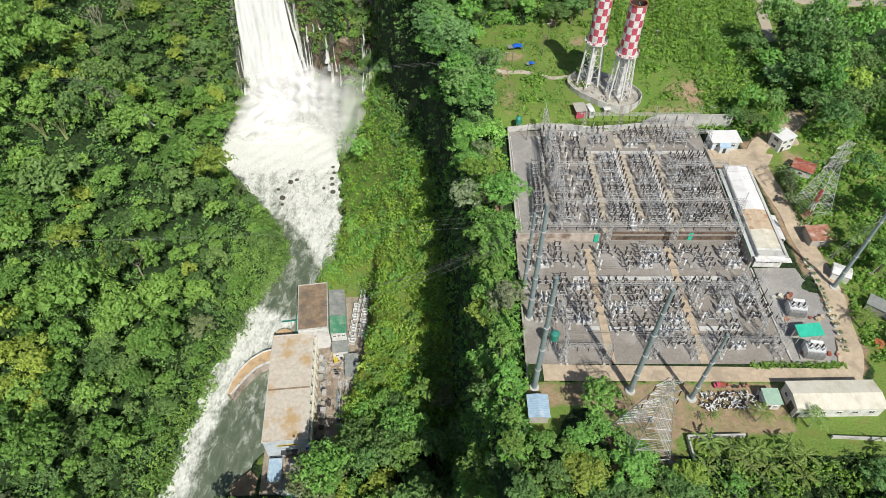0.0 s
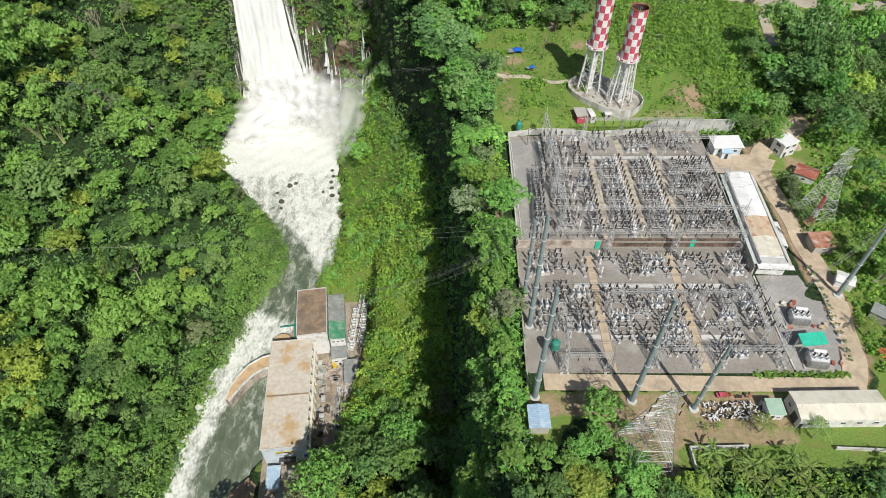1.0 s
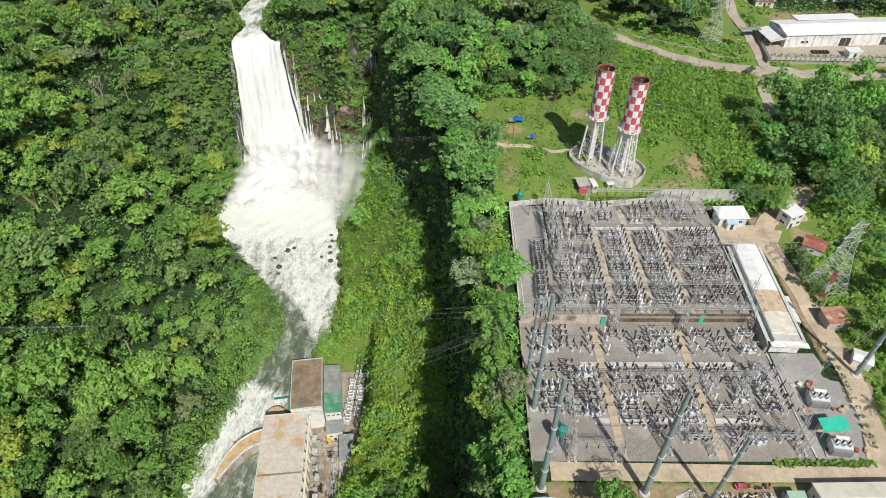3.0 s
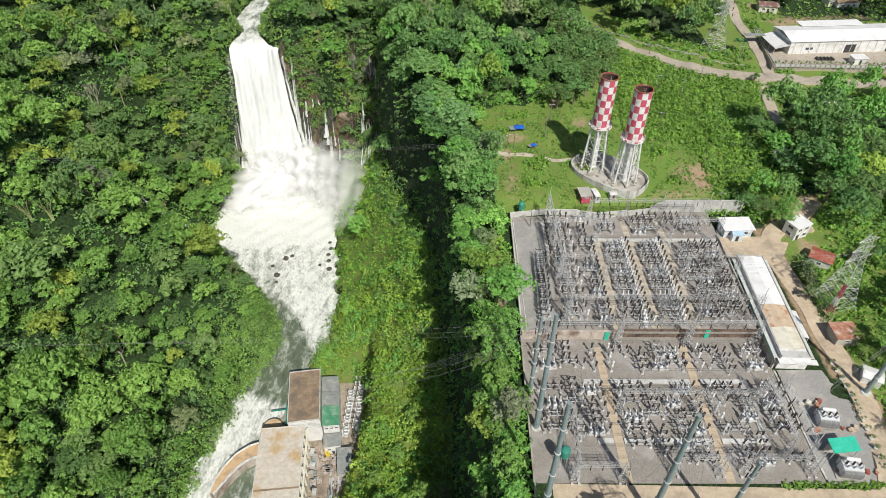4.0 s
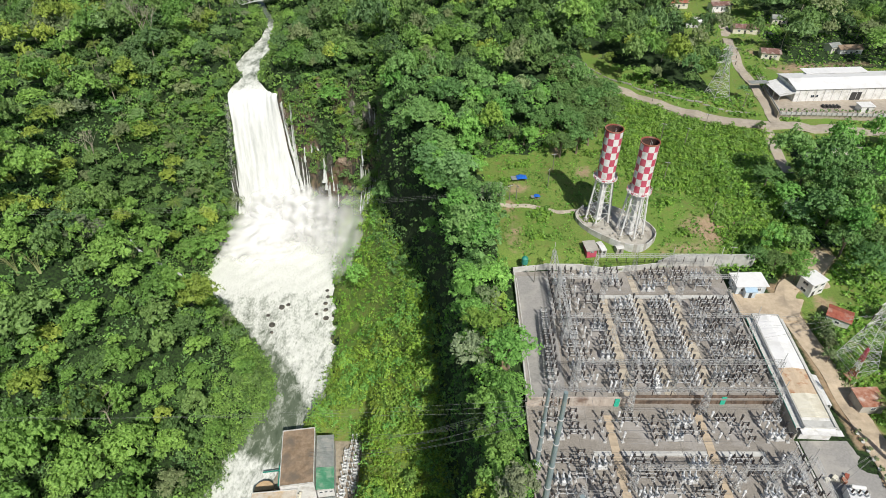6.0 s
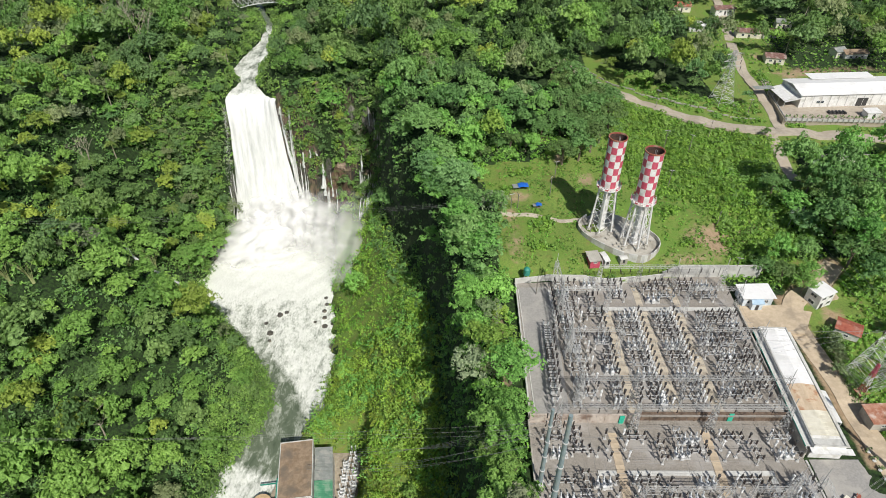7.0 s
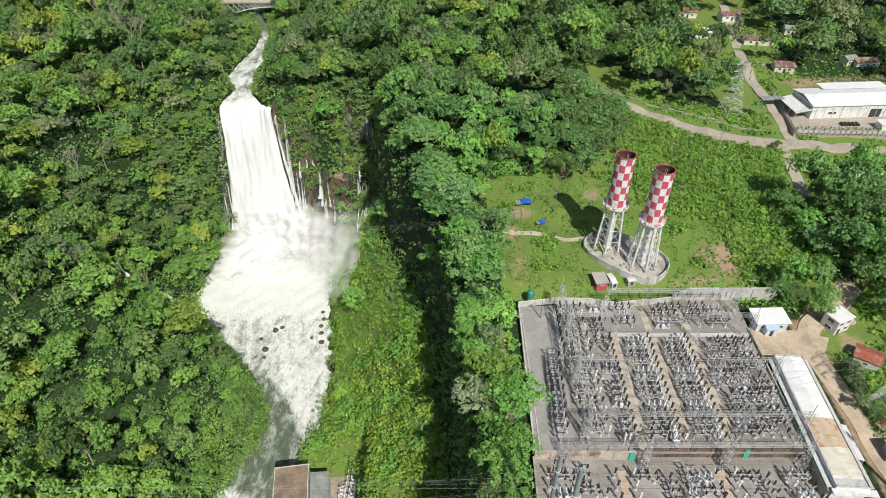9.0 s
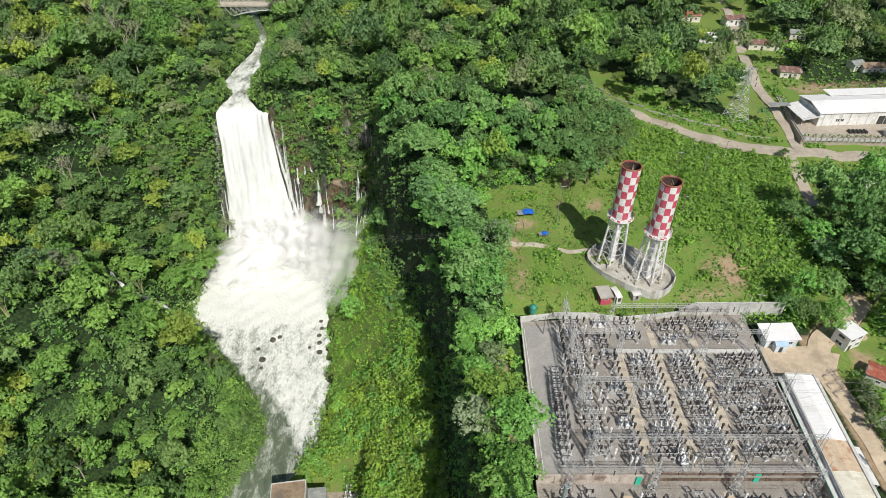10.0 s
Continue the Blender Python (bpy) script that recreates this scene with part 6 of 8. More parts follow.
# ---- surge tanks on the hill ----
def surge_tank(x, y, base, spin):
    ob = thing("surge_tank", T(x, y, base, spin), "red and white checkered steel surge tank on white lattice legs", "surge tank", "surge tanks")
    lo, hi, r, seg, rows = 18.6, 36.6, 3.0, 10, 7
    s = Shape()
    for j in range(rows):
        z0, z1 = lo + (hi - lo) * j / rows, lo + (hi - lo) * (j + 1) / rows
        for i in range(seg):
            for q in range(3):
                a, b = 2 * math.pi * (i + q / 3) / seg, 2 * math.pi * (i + (q + 1) / 3) / seg
                s.face([(r * math.cos(a), r * math.sin(a), z0), (r * math.cos(b), r * math.sin(b), z0), (r * math.cos(b), r * math.sin(b), z1), (r * math.cos(a), r * math.sin(a), z1)], (i + j) % 2)
    part("shell", s.mesh("shell", WHITE, RED), ob, "red and white checkered steel shell")
    # The inside is lined in a near-black brown.
    inside = Shape().turned((0, 0, hi), [(r - 0.16, -0.3), (r - 0.2, -6.0), (0.05, -6.0)], 28, 0, False)
    part("lining", inside.mesh("lining", DARK_RUST), ob, "near-black inner lining")
    rim = Shape().turned((0, 0, hi), [(r + 0.02, -0.35), (r + 0.14, -0.3), (r + 0.14, 0.12), (r - 0.15, 0.12), (r - 0.16, -0.5)], 28, 0, False)
    part("rim", rim.mesh("rim", RUST_RED), ob, "rusty rim and inner shell")
    part("floor_inside", Shape().turned((0, 0, hi - 3.2), [(r - 0.1, -0.1), (r - 0.1, 0)], 28).mesh("floor_inside", DARK), ob)
    part("bowl", Shape().turned((0, 0, lo), [(1.1, -2.3), (2.2, -1.6), (2.9, -0.7), (r, 0)], 28, 0, False).mesh("bowl", WHITE), ob)
    deck = part("gallery", Shape().turned((0, 0, lo - 0.6), [(r - 0.1, -0.12), (4.15, -0.12), (4.15, 0.05), (r - 0.1, 0.05)], 28, 0, False).mesh("gallery", WHITE), ob, "white walkway gallery")
    rail = Shape()
    for i in range(28):
        a, b = 2 * math.pi * i / 28, 2 * math.pi * (i + 1) / 28
        p, q = Vector((4.1 * math.cos(a), 4.1 * math.sin(a), lo - 0.5)), Vector((4.1 * math.cos(b), 4.1 * math.sin(b), lo - 0.5))
        rail.rod(p, p + Vector((0, 0, 1.1)), 0.045, 4, i // 2 % 2)
        for h in (0.55, 1.1):
            rail.rod(p + Vector((0, 0, h)), q + Vector((0, 0, h)), 0.05, 4, i // 2 % 2)
        if i % 2 == 0:
            rail.face([p + Vector((0, 0, 0.05)), q + Vector((0, 0, 0.05)), q + Vector((0, 0, 0.6)), p + Vector((0, 0, 0.6))], i // 2 % 2)
    part("railing", rail.mesh("railing", WHITE, RED), deck, "red and white railing")
    part("riser", Shape().rod((0, 0, 0), (0, 0, lo - 2), 1.15, 16).turned((0, 0, 0), [(1.5, 0), (1.5, 0.8), (1.2, 1.0)], 16).mesh("riser", WHITE), ob, "white central riser pipe")
    for i in range(6):
        a, b = math.pi * i / 3, math.pi * (i + 1) / 3
        def leg(t, ang):
            rr = 4.6 + (3.05 - 4.6) * t
            return Vector((rr * math.cos(ang), rr * math.sin(ang), 0.3 + (lo - 0.6) * t))
        part("leg", Shape().rod(leg(0, a), leg(1, a), 0.32, 8).mesh("leg", WHITE), ob)
        part("plinth", Shape().box((4.6 * math.cos(a), 4.6 * math.sin(a), 0.35), (1.5, 1.5, 1.3), 0, a, 0.85).mesh("plinth", CONCRETE), ob, "weathered concrete plinth")
        for j in range(4):
            t0, t1 = j / 4, (j + 1) / 4
            for p, q, r in ((leg(t0, a), leg(t1, b), 0.07), (leg(t0, b), leg(t1, a), 0.07), (leg(t1, a), leg(t1, b), 0.1)):
                part("brace", Shape().rod(p, q, r, 4).mesh("brace", WHITE), ob)
    s = Shape()
    for i in range(34):
        z = 1.5 + i
        if z < hi:
            s.rod((r + 0.55, -0.25, z), (r + 0.55, 0.25, z), 0.04, 4)
    s.rod((r + 0.55, -0.27, 0.5), (r + 0.55, -0.27, hi), 0.05, 4).rod((r + 0.55, 0.27, 0.5), (r + 0.55, 0.27, hi), 0.05, 4)
    part("ladder", s.mesh("ladder", STEEL), ob)
    return ob


HILL = 6.6
surge_tank(56.2, 211.4, HILL, 10)
surge_tank(65.8, 202.8, HILL, 35)


def basin():
    """The walled concrete platform round the tanks: a stadium outline, with rubble and kerbs."""
    ax = Vector((65.8 - 56.2, 202.8 - 211.4)).normalized()
    mid = Vector((61.4, 206.6))
    out = []
    for i in range(48):
        t = 2 * math.pi * i / 48
        c, s_ = math.cos(t), math.sin(t)
        along = 14.6 * math.copysign(abs(c) ** 0.75, c)
        across = 9.2 * math.copysign(abs(s_) ** 0.75, s_)
        p = mid + ax * along + Vector((-ax.y, ax.x)) * across
        out.append(p)
    floor = Shape().face([(p.x, p.y, HILL + 0.15) for p in out])
    ob = thing("tank_basin", Matrix(), "weathered round-ended concrete basin wall round the tanks", "basin")
    part("floor", floor.mesh("floor", CONCRETE), ob)
    for i in range(48):
        p, q = out[i], out[(i + 1) % 48]
        if i in (21, 22):
            continue
        d = (q - p)
        n = Vector((d.y, -d.x)).normalized() * 0.35
        s = Shape()
        top, bottom = HILL + 1.7, HILL - 3.2
        ring = [p, q, q - n, p - n]
        s.face([(v.x, v.y, top) for v in ring])
        for a, b in zip(ring, ring[1:] + ring[:1]):
            s.face([(a.x, a.y, bottom), (b.x, b.y, bottom), (b.x, b.y, top), (a.x, a.y, top)])
        part("wall_panel", s.mesh("wall_panel", PALE_CONCRETE if i % 3 else CONCRETE), ob)
    rng = random.Random(3)
    for i in range(26):
        t = rng.uniform(-11, 11)
        p = mid + ax * t + Vector((-ax.y, ax.x)) * rng.uniform(-6, 6)
        b = thing("concrete_block", T(p.x, p.y, HILL + 0.15, rng.uniform(0, 90)), "loose weathered concrete block in the basin", "block", "loose blocks")
        w = rng.uniform(0.5, 1.3)
        part("block", Shape().box((0, 0, 0.35), (w, w * rng.uniform(0.5, 1), 0.7), 0, 0, 0.9).mesh("block", CONCRETE), b)


basin()
lane("path_to_tanks", [(21, 219.5), (30, 218.5), (40, 215.5), (47, 215.2), (50.5, 216.5)], 1.8, LANE_PAVING, "pale concrete footpath to the surge tanks", 0.15)


# ---- buildings ----
def roof_sheets(s, w, d, z, rise, over=0.5, kind="gable", thick=0.12, ribs=0.0):
    """A roof on its eaves: gable along x, a single pitch, or flat; with raised seams if asked."""
    W, D = w / 2 + over, d / 2 + over
    if kind == "gable":
        prof = [(-D, z), (0, z + rise), (D, z)]
    elif kind == "mono":
        prof = [(-D, z), (D, z + rise)]
    else:
        prof = [(-D, z), (D, z)]
    n = max(1, int(2 * W / ribs)) if ribs else 1
    wave = [(-W, 0.0)]
    for i in range(n if ribs else 0):
        c = -W + 2 * W * (i + 0.5) / n
        wave += [(c - 0.12, 0.0), (c, 0.035), (c + 0.12, 0.0)]
    wave.append((W, 0.0))
    k = len(s.v)
    for y, zz in prof:
        s.v += [(x, y, zz + thick + h) for x, h in wave]
    for j in range(len(prof) - 1):
        for i in range(len(wave) - 1):
            a = k + j * len(wave) + i
            s.f.append((a, a + 1, a + 1 + len(wave), a + len(wave)))
            s.m.append(0)
    for (ya, za), (yb, zb) in zip(prof, prof[1:]):
        s.face([(-W, yb, zb), (W, yb, zb), (W, ya, za), (-W, ya, za)])
        for x in (-W, W):
            s.face([(x, ya, za), (x, yb, zb), (x, yb, zb + thick), (x, ya, za + thick)])
    for y, zz in (prof[0], prof[-1]):
        s.face([(-W, y, zz), (W, y, zz), (W, y, zz + thick), (-W, y, zz + thick)])
    return s


def window(parent, x, y, z, w, h, face, frame_mat=None):
    """A framed pane set 4 cm proud of a wall; face: the wall's outward side, in degrees."""
    m = T(x, y, z, face)
    f = Shape()
    for dx, dz, sx, sz in ((-w / 2, 0, 0.1, h), (w / 2, 0, 0.1, h), (0, -h / 2, w + 0.1, 0.1), (0, h / 2, w + 0.1, 0.1), (0, 0, 0.06, h)):
        f.box((dx, -0.05, dz), (sx, 0.12, sz))
    fr = part("window", f.mesh("window", frame_mat or WHITE), parent, "", m)
    part("pane", Shape().box((0, -0.02, 0), (w, 0.05, h)).mesh("pane", PANE), fr)


def building(name, x, y, w, d, h, turn, wall_mat, roof_mat, label, category="building", kind="gable", rise=1.0, over=0.5, ground=None, windows=(), doors=(), ribs=0.9, group=""):
    z = height(x, y) if ground is None else ground
    ob = thing(name, T(x, y, z, turn), label, category, group)
    s = Shape().box((0, 0, h / 2 - 0.6), (w, d, h + 1.2))
    if kind == "gable":
        for sx in (-1, 1):
            s.face([(sx * w / 2, -d / 2, h), (sx * w / 2, d / 2, h), (sx * w / 2, 0, h + rise * d / (d + 2 * over))])
    elif kind == "mono":
        k = rise * 0.92
        s.face([(-w / 2, d / 2, h), (w / 2, d / 2, h), (w / 2, d / 2, h + k), (-w / 2, d / 2, h + k)])
        for sx in (-1, 1):
            s.face([(sx * w / 2, -d / 2, h), (sx * w / 2, d / 2, h), (sx * w / 2, d / 2, h + k)])
    part("wall", s.mesh("wall", wall_mat), ob)
    part("roof", roof_sheets(Shape(), w, d, h, rise, over, kind, 0.14, ribs).mesh("roof", roof_mat), ob)
    sides = {"s": (0, -d / 2, 0), "n": (0, d / 2, 180), "e": (w / 2, 0, 90), "w": (-w / 2, 0, -90)}
    for side, at, zc, ww, hh in windows:
        bx, by, face = sides[side]
        px, py = (bx + at, by) if side in "sn" else (bx, by + at)
        window(ob, px, py, zc, ww, hh, face)
    for side, at, ww, hh in doors:
        bx, by, face = sides[side]
        px, py = (bx + at, by) if side in "sn" else (bx, by + at)
        part("door", Shape().box((0, -0.03, hh / 2), (ww, 0.1, hh)).box((ww / 2 - 0.12, -0.1, hh / 2), (0.06, 0.08, 0.2)).mesh("door", DARK), ob, "dark door", T(px, py, 0, face))
    return ob


def long_building():
    """The control building: three roofs in a line behind a white parapet, with lower eaves along both sides."""
    ob = thing("control_building", T(97.6, 143.2, 0.6, -3.0), "long white control building with a three-part roof", "building")
    L, W, H = 41, 8.0, 4.3
    part("wall", Shape().box((0, 0, H / 2 - 0.5), (W, L, H + 1)).mesh("wall", WHITE), ob)
    for y0, y1, z, mat, label in ((-1.0, 19.6, 0.35, WHITE_SHEET, "bright white sheet roof"), (-9.8, -1.1, 0.2, TAN_SHEET, "rust-streaked tan sheet roof"), (-17.4, -9.9, 0.3, CREAM, "cream sheet roof")):
        s = Shape()
        c = (y0 + y1) / 2
        for sx in (-1, 1):
            s.face([(sx * W * 0.44, y0, H + z), (0, y0, H + z + 0.5), (0, y1, H + z + 0.5), (sx * W * 0.44, y1, H + z)])
            n = int((y1 - y0) / 1.1)
            for i in range(n + 1):
                yy = y0 + (y1 - y0) * i / n
                s.rod((sx * W * 0.44, yy, H + z), (0, yy, H + z + 0.5), 0.05, 3)
        for yy in (y0, y1):
            s.face([(-W * 0.44, yy, H + z), (W * 0.44, yy, H + z), (0, yy, H + z + 0.5)])
        s.box((-W * 0.44, c, H + z / 2), (0.1, y1 - y0, z)).box((W * 0.44, c, H + z / 2), (0.1, y1 - y0, z))
        part("roof", s.mesh("roof", mat), ob, label)
    p = Shape()
    for sx in (-1, 1):
        p.box((sx * (W / 2 - 0.1), 0, H + 0.2), (0.25, L, 0.5))
    p.box((0, L / 2 - 0.1, H + 0.2), (W, 0.25, 0.5)).box((0, -L / 2 + 0.1, H + 0.2), (W, 0.25, 0.5))
    p.box((0, -L / 2 + 1.2, H + 0.03), (W - 0.5, 2.2, 0.1))
    part("parapet", p.mesh("parapet", PALE_CONCRETE), ob)
    for sx in (-1, 1):
        part("canopy", Shape().box((sx * (W / 2 + 0.75), 0, H - 0.9), (1.5, L - 1, 0.14)).mesh("canopy", PALE_CONCRETE), ob)
    part("gutter", Shape().box((-W / 2 - 1.58, 0, H - 0.9), (0.14, L - 1, 0.22)).mesh("gutter", TEAL), ob, "teal painted gutter")
    part("canopy", Shape().box((0.3, -L / 2 - 0.9, H - 0.6), (W + 2.4, 1.8, 0.16)).mesh("canopy", WHITE), ob)
    lean = part("lean_to", Shape().face([(W / 2 + 1.2, -12, 3.2), (W / 2 + 3.2, -12, 2.8), (W / 2 + 3.2, -1.5, 2.8), (W / 2 + 1.2, -1.5, 3.2)]).box((W / 2 + 3.1, -6.8, 1.3), (0.15, 10, 2.8)).mesh("lean_to", WHITE), ob, "white lean-to roof")
    for y in (-15, -10, -5, 0, 5, 10, 15):
        window(ob, -W / 2, y, 2.2, 1.8, 1.2, -90)
        window(ob, W / 2, y, 2.2, 1.8, 1.2, 90)
    for x in (-2.6, 0, 2.6):
        window(ob, x, -L / 2, 2.0, 1.6, 1.3, 0)


long_building()
building("gatehouse", 99.6, 179.0, 9.5, 5.6, 3.4, 2, PALE_BLUE, WHITE_SHEET, "pale blue single-storey gatehouse with a white roof", "building", "mono", 0.35, 0.6, 2.1, [("s", -2.8, 1.8, 1.4, 1.1), ("s", 2.6, 1.8, 1.4, 1.1), ("w", 0, 1.8, 1.6, 1.1), ("e", 0.4, 1.8, 1.6, 1.1)], [("s", 0, 1.0, 2.1)])
building("porch", 98.8, 175.3, 3.4, 2.2, 2.6, 2, PALE_BLUE, ROOF_BLUE, "small pale blue gabled entrance porch", "porch", "gable", 0.8, 0.3, 2.1, [], [("s", 0, 1.0, 2.1)], 0.6)
building("guard_house", 119.6, 177.8, 6.2, 5.0, 5.4, 24, WHITE, WHITE_SHEET, "white two-storey guard house with a flat roof", "building", "flat", 0, 0.35, 2.2, [("s", -1.6, 4.2, 1.6, 1.1), ("s", 1.4, 4.2, 1.6, 1.1), ("s", 1.4, 1.6, 1.6, 1.2), ("w", 0, 4.2, 2.0, 1.1), ("w", 0, 1.6, 2.0, 1.2), ("e", 0, 4.2, 2.0, 1.1)], [("s", -1.6, 1.1, 2.1)], 0)
building("rusty_shed", 115.8, 133.8, 6.6, 5.4, 2.8, 3, CONCRETE, RUST, "low shed with a rust-striped sheet roof", "shed", "mono", 0.5, 0.4, 0.3, [("s", 0, 1.5, 1.4, 0.9)], [], 0.6)
building("red_shed", 122.8, 164.8, 6.4, 5.4, 3.0, -35, WHITE, RUST_RED, "white shed with a rust-red sheet roof", "shed", "gable", 0.8, 0.4, None, [("s", 0, 1.6, 1.2, 0.9)], [("e", 0, 1.0, 2.0)], 0.6)
building("store_shed", 116.4, 118.8, 4.6, 4.2, 2.8, -28, WHITE, WHITE, "small white sheet-roofed store shed", "shed", "gable", 0.6, 0.3, 0.0, [], [("s", 0, 1.0, 2.0)], 0.7)
building("lean_shed", 121.5, 106.8, 5.0, 3.6, 2.6, -40, CONCRETE, ROOF_GREY, "grey sheet-roofed lean-to shed", "shed", "mono", 0.4, 0.3, 0.0, [], [("w", 0, 1.0, 2.0)], 0.7)
building("south_warehouse", 96.3, 77.6, 21.4, 7.4, 4.0, 1, WHITE, CREAM, "long cream warehouse with a gabled sheet roof", "warehouse", "gable", 0.9, 0.35, 0.0, [("s", x, 2.2, 1.3, 1.0) for x in (-8, -4, 0, 4, 8)] + [("w", 1.5, 2.0, 1.2, 1.0)], [("w", -1.5, 2.2, 2.8), ("s", -10, 0.9, 2.0)], 0.9)
building("green_roofed_hut", 81.2, 77.8, 3.7, 3.9, 2.8, 0, WHITE, PALE_GREEN, "small hut with a pale green roof", "hut", "mono", 0.3, 0.25, 0.0, [("s", 0.6, 1.5, 0.9, 0.8)], [("s", -0.9, 0.8, 2.0)], 0.5)
building("blue_roofed_hut", 23.2, 75.0, 5.6, 4.6, 3.2, 90, CONCRETE, ROOF_BLUE, "small hut with a pale blue sheet roof", "hut", "gable", 0.5, 0.35, None, [("s", 0, 1.7, 1.2, 0.9)], [("e", 0, 0.9, 2.0)], 0.6)
building("red_hut", 50.4, 194.0, 3.4, 4.4, 2.0, 8, RED, CONCRETE, "small hut with red walls and a grey roof", "hut", "mono", 0.3, 0.5, None, [("s", 0, 1.2, 1.2, 0.6)], [("e", 0.6, 0.9, 1.7)], 0.6)
building("stone_hut", 60.4, 194.2, 2.6, 2.2, 1.5, 12, CONCRETE, PALE_CONCRETE, "small pale concrete valve hut", "hut", "gable", 0.35, 0.1, None, [], [("s", 0, 0.7, 1.3)], 0)
building("white_store", 54.3, 194.4, 1.8, 5.0, 1.6, 12, PALE_CONCRETE, WHITE, "long low white container store", "store", "gable", 0.3, 0.1, None, [], [("s", 0, 0.9, 1.4)], 0.5)


def shelter(x, y, w, d, tarp_label):
    """A lean shelter under a slack blue tarpaulin on four sticks, with a grey sheet beside it."""
    z = height(x, y)
    ob = thing("tarpaulin_shelter", T(x, y, z, 8), tarp_label, "shelter", "tarpaulin shelters")
    s = Shape()
    n = 5
    for i in range(n):
        for j in range(n):
            def at(a, b):
                u, v = a / n - 0.5, b / n - 0.5
                return (u * w, v * d, 2.1 - 1.3 * u * u - 0.9 * v * v + 0.08 * math.sin(9 * u + 5 * v))
            s.face([at(i, j), at(i + 1, j), at(i + 1, j + 1), at(i, j + 1)])
    part("tarpaulin", s.mesh("tarpaulin", BLUE_TARP), ob)
    for sx in (-0.45, 0.45):
        for sy in (-0.45, 0.45):
            part("stick", Shape().rod((sx * w, sy * d, -0.3), (sx * w, sy * d, 1.7), 0.06, 5).mesh("stick", BARK), ob)
    part("side_roof", Shape().box((-w * 0.75, 0, 1.5), (w * 0.55, d * 0.9, 0.07)).mesh("side_roof", ROOF_GREY), ob)
    part("bench", Shape().box((0, 0, 0.4), (w * 0.7, 0.5, 0.1)).box((-w * 0.3, 0, 0.1), (0.1, 0.4, 0.6)).box((w * 0.3, 0, 0.1), (0.1, 0.4, 0.6)).mesh("bench", BARK), ob)


shelter(30.6, 235.2, 4.0, 3.2, "sagging bright blue tarpaulin shelter on the field")
shelter(35.4, 223.6, 2.2, 2.0, "small bright blue tarpaulin shelter on the field")
shelter(124.5, 103.8, 2.4, 2.0, "small blue tarpaulin beside the fence")


def water_tank(x, y, r, z, stand, label):
    ob = thing("water_tank", T(x, y, z), label, "tank", "water tanks")
    part("vessel", Shape().turned((0, 0, stand), [(r, 0), (r * 1.02, r), (r, 2 * r), (r * 0.55, 2.5 * r), (0.2, 2.6 * r)], 16).mesh("vessel", TEAL, smooth=False), ob)
    for i in range(4):
        a = math.pi / 4 + math.pi / 2 * i
        part("leg", Shape().rod((r * 0.8 * math.cos(a), r * 0.8 * math.sin(a), -0.4), (r * 0.8 * math.cos(a), r * 0.8 * math.sin(a), stand), 0.09, 5).mesh("leg", STEEL), ob)


water_tank(27.4, 187.8, 1.1, 3.4, 1.8, "teal water tank on steel legs by the wall")
water_tank(29.0, 93.5, 1.2, 0.1, 5.0, "teal water tank raised on steel legs in the yard")


# ---- transformer pad ----
def transformer(x, y, turn):
    ob = thing("power_transformer", T(x, y, 0.16, turn), "pale grey power transformer with radiators and bushings", "transformer", "power transformers")
    part("plinth", Shape().box((0, 0, 0.15), (6.4, 4.4, 0.3)).mesh("plinth", CONCRETE), ob)
    part("tank", Shape().box((0, 0, 1.7), (4.4, 2.4, 2.8)).box((0, 0, 3.16), (4.6, 2.6, 0.14)).mesh("tank", ALU), ob)
    fin = Shape().box((0, 0, 1.6), (0.12, 0.9, 2.2)).mesh("radiator_fin", STEEL)
    for i in range(12):
        for sy in (-1, 1):
            part("radiator_fin", fin, ob, "", T(-2.2 + i * 0.4, sy * 1.75, 0.2))
    part("conservator", Shape().rod((-1.8, 1.0, 4.3), (1.4, 1.0, 4.3), 0.5, 12).rod((-1, 1, 3.2), (-1, 1, 4), 0.1, 6).rod((1, 1, 3.2), (1, 1, 4), 0.1, 6).mesh("conservator", WHITE), ob, "white oil conservator drum")
    for i, xx in enumerate((-1.5, 0, 1.5)):
        part("bushing", INS_GREY, ob, "grey porcelain bushing", Matrix.Translation((xx, -0.6, 3.2)) @ Matrix.Rotation(radians(14), 4, "X"))
        part("bushing", INS_DARK, ob, "dark porcelain bushing", Matrix.Translation((xx, 0.2, 3.2)))
    part("pipework", Shape().rod((2.3, -1, 0.6), (3.1, -1, 0.6), 0.14, 6).rod((3.1, -1, 0.6), (3.1, 1, 2.4), 0.14, 6).box((2.9, 0.9, 0.9), (0.8, 0.7, 1.4)).mesh("pipework", STEEL), ob)


transformer(98.2, 105.6, -8)
transformer(97.6, 91.9, -8)


def canopy():
    ob = thing("turquoise_canopy", T(97.6, 96.9, 0.16, 6), "bright turquoise sheet canopy over the fire wall", "canopy")
    part("roof", roof_sheets(Shape(), 6.6, 3.2, 3.6, 0.7, 0.2, "mono", 0.1, 0.5).mesh("roof", TURQUOISE), ob)
    part("fire_wall", Shape().box((0, 1.0, 1.8), (6.4, 0.3, 3.6)).mesh("fire_wall", CONCRETE), ob)
    for x in (-3.1, 3.1):
        part("post", Shape().box((x, -1.4, 1.8), (0.15, 0.15, 3.8)).mesh("post", STEEL), ob)


canopy()


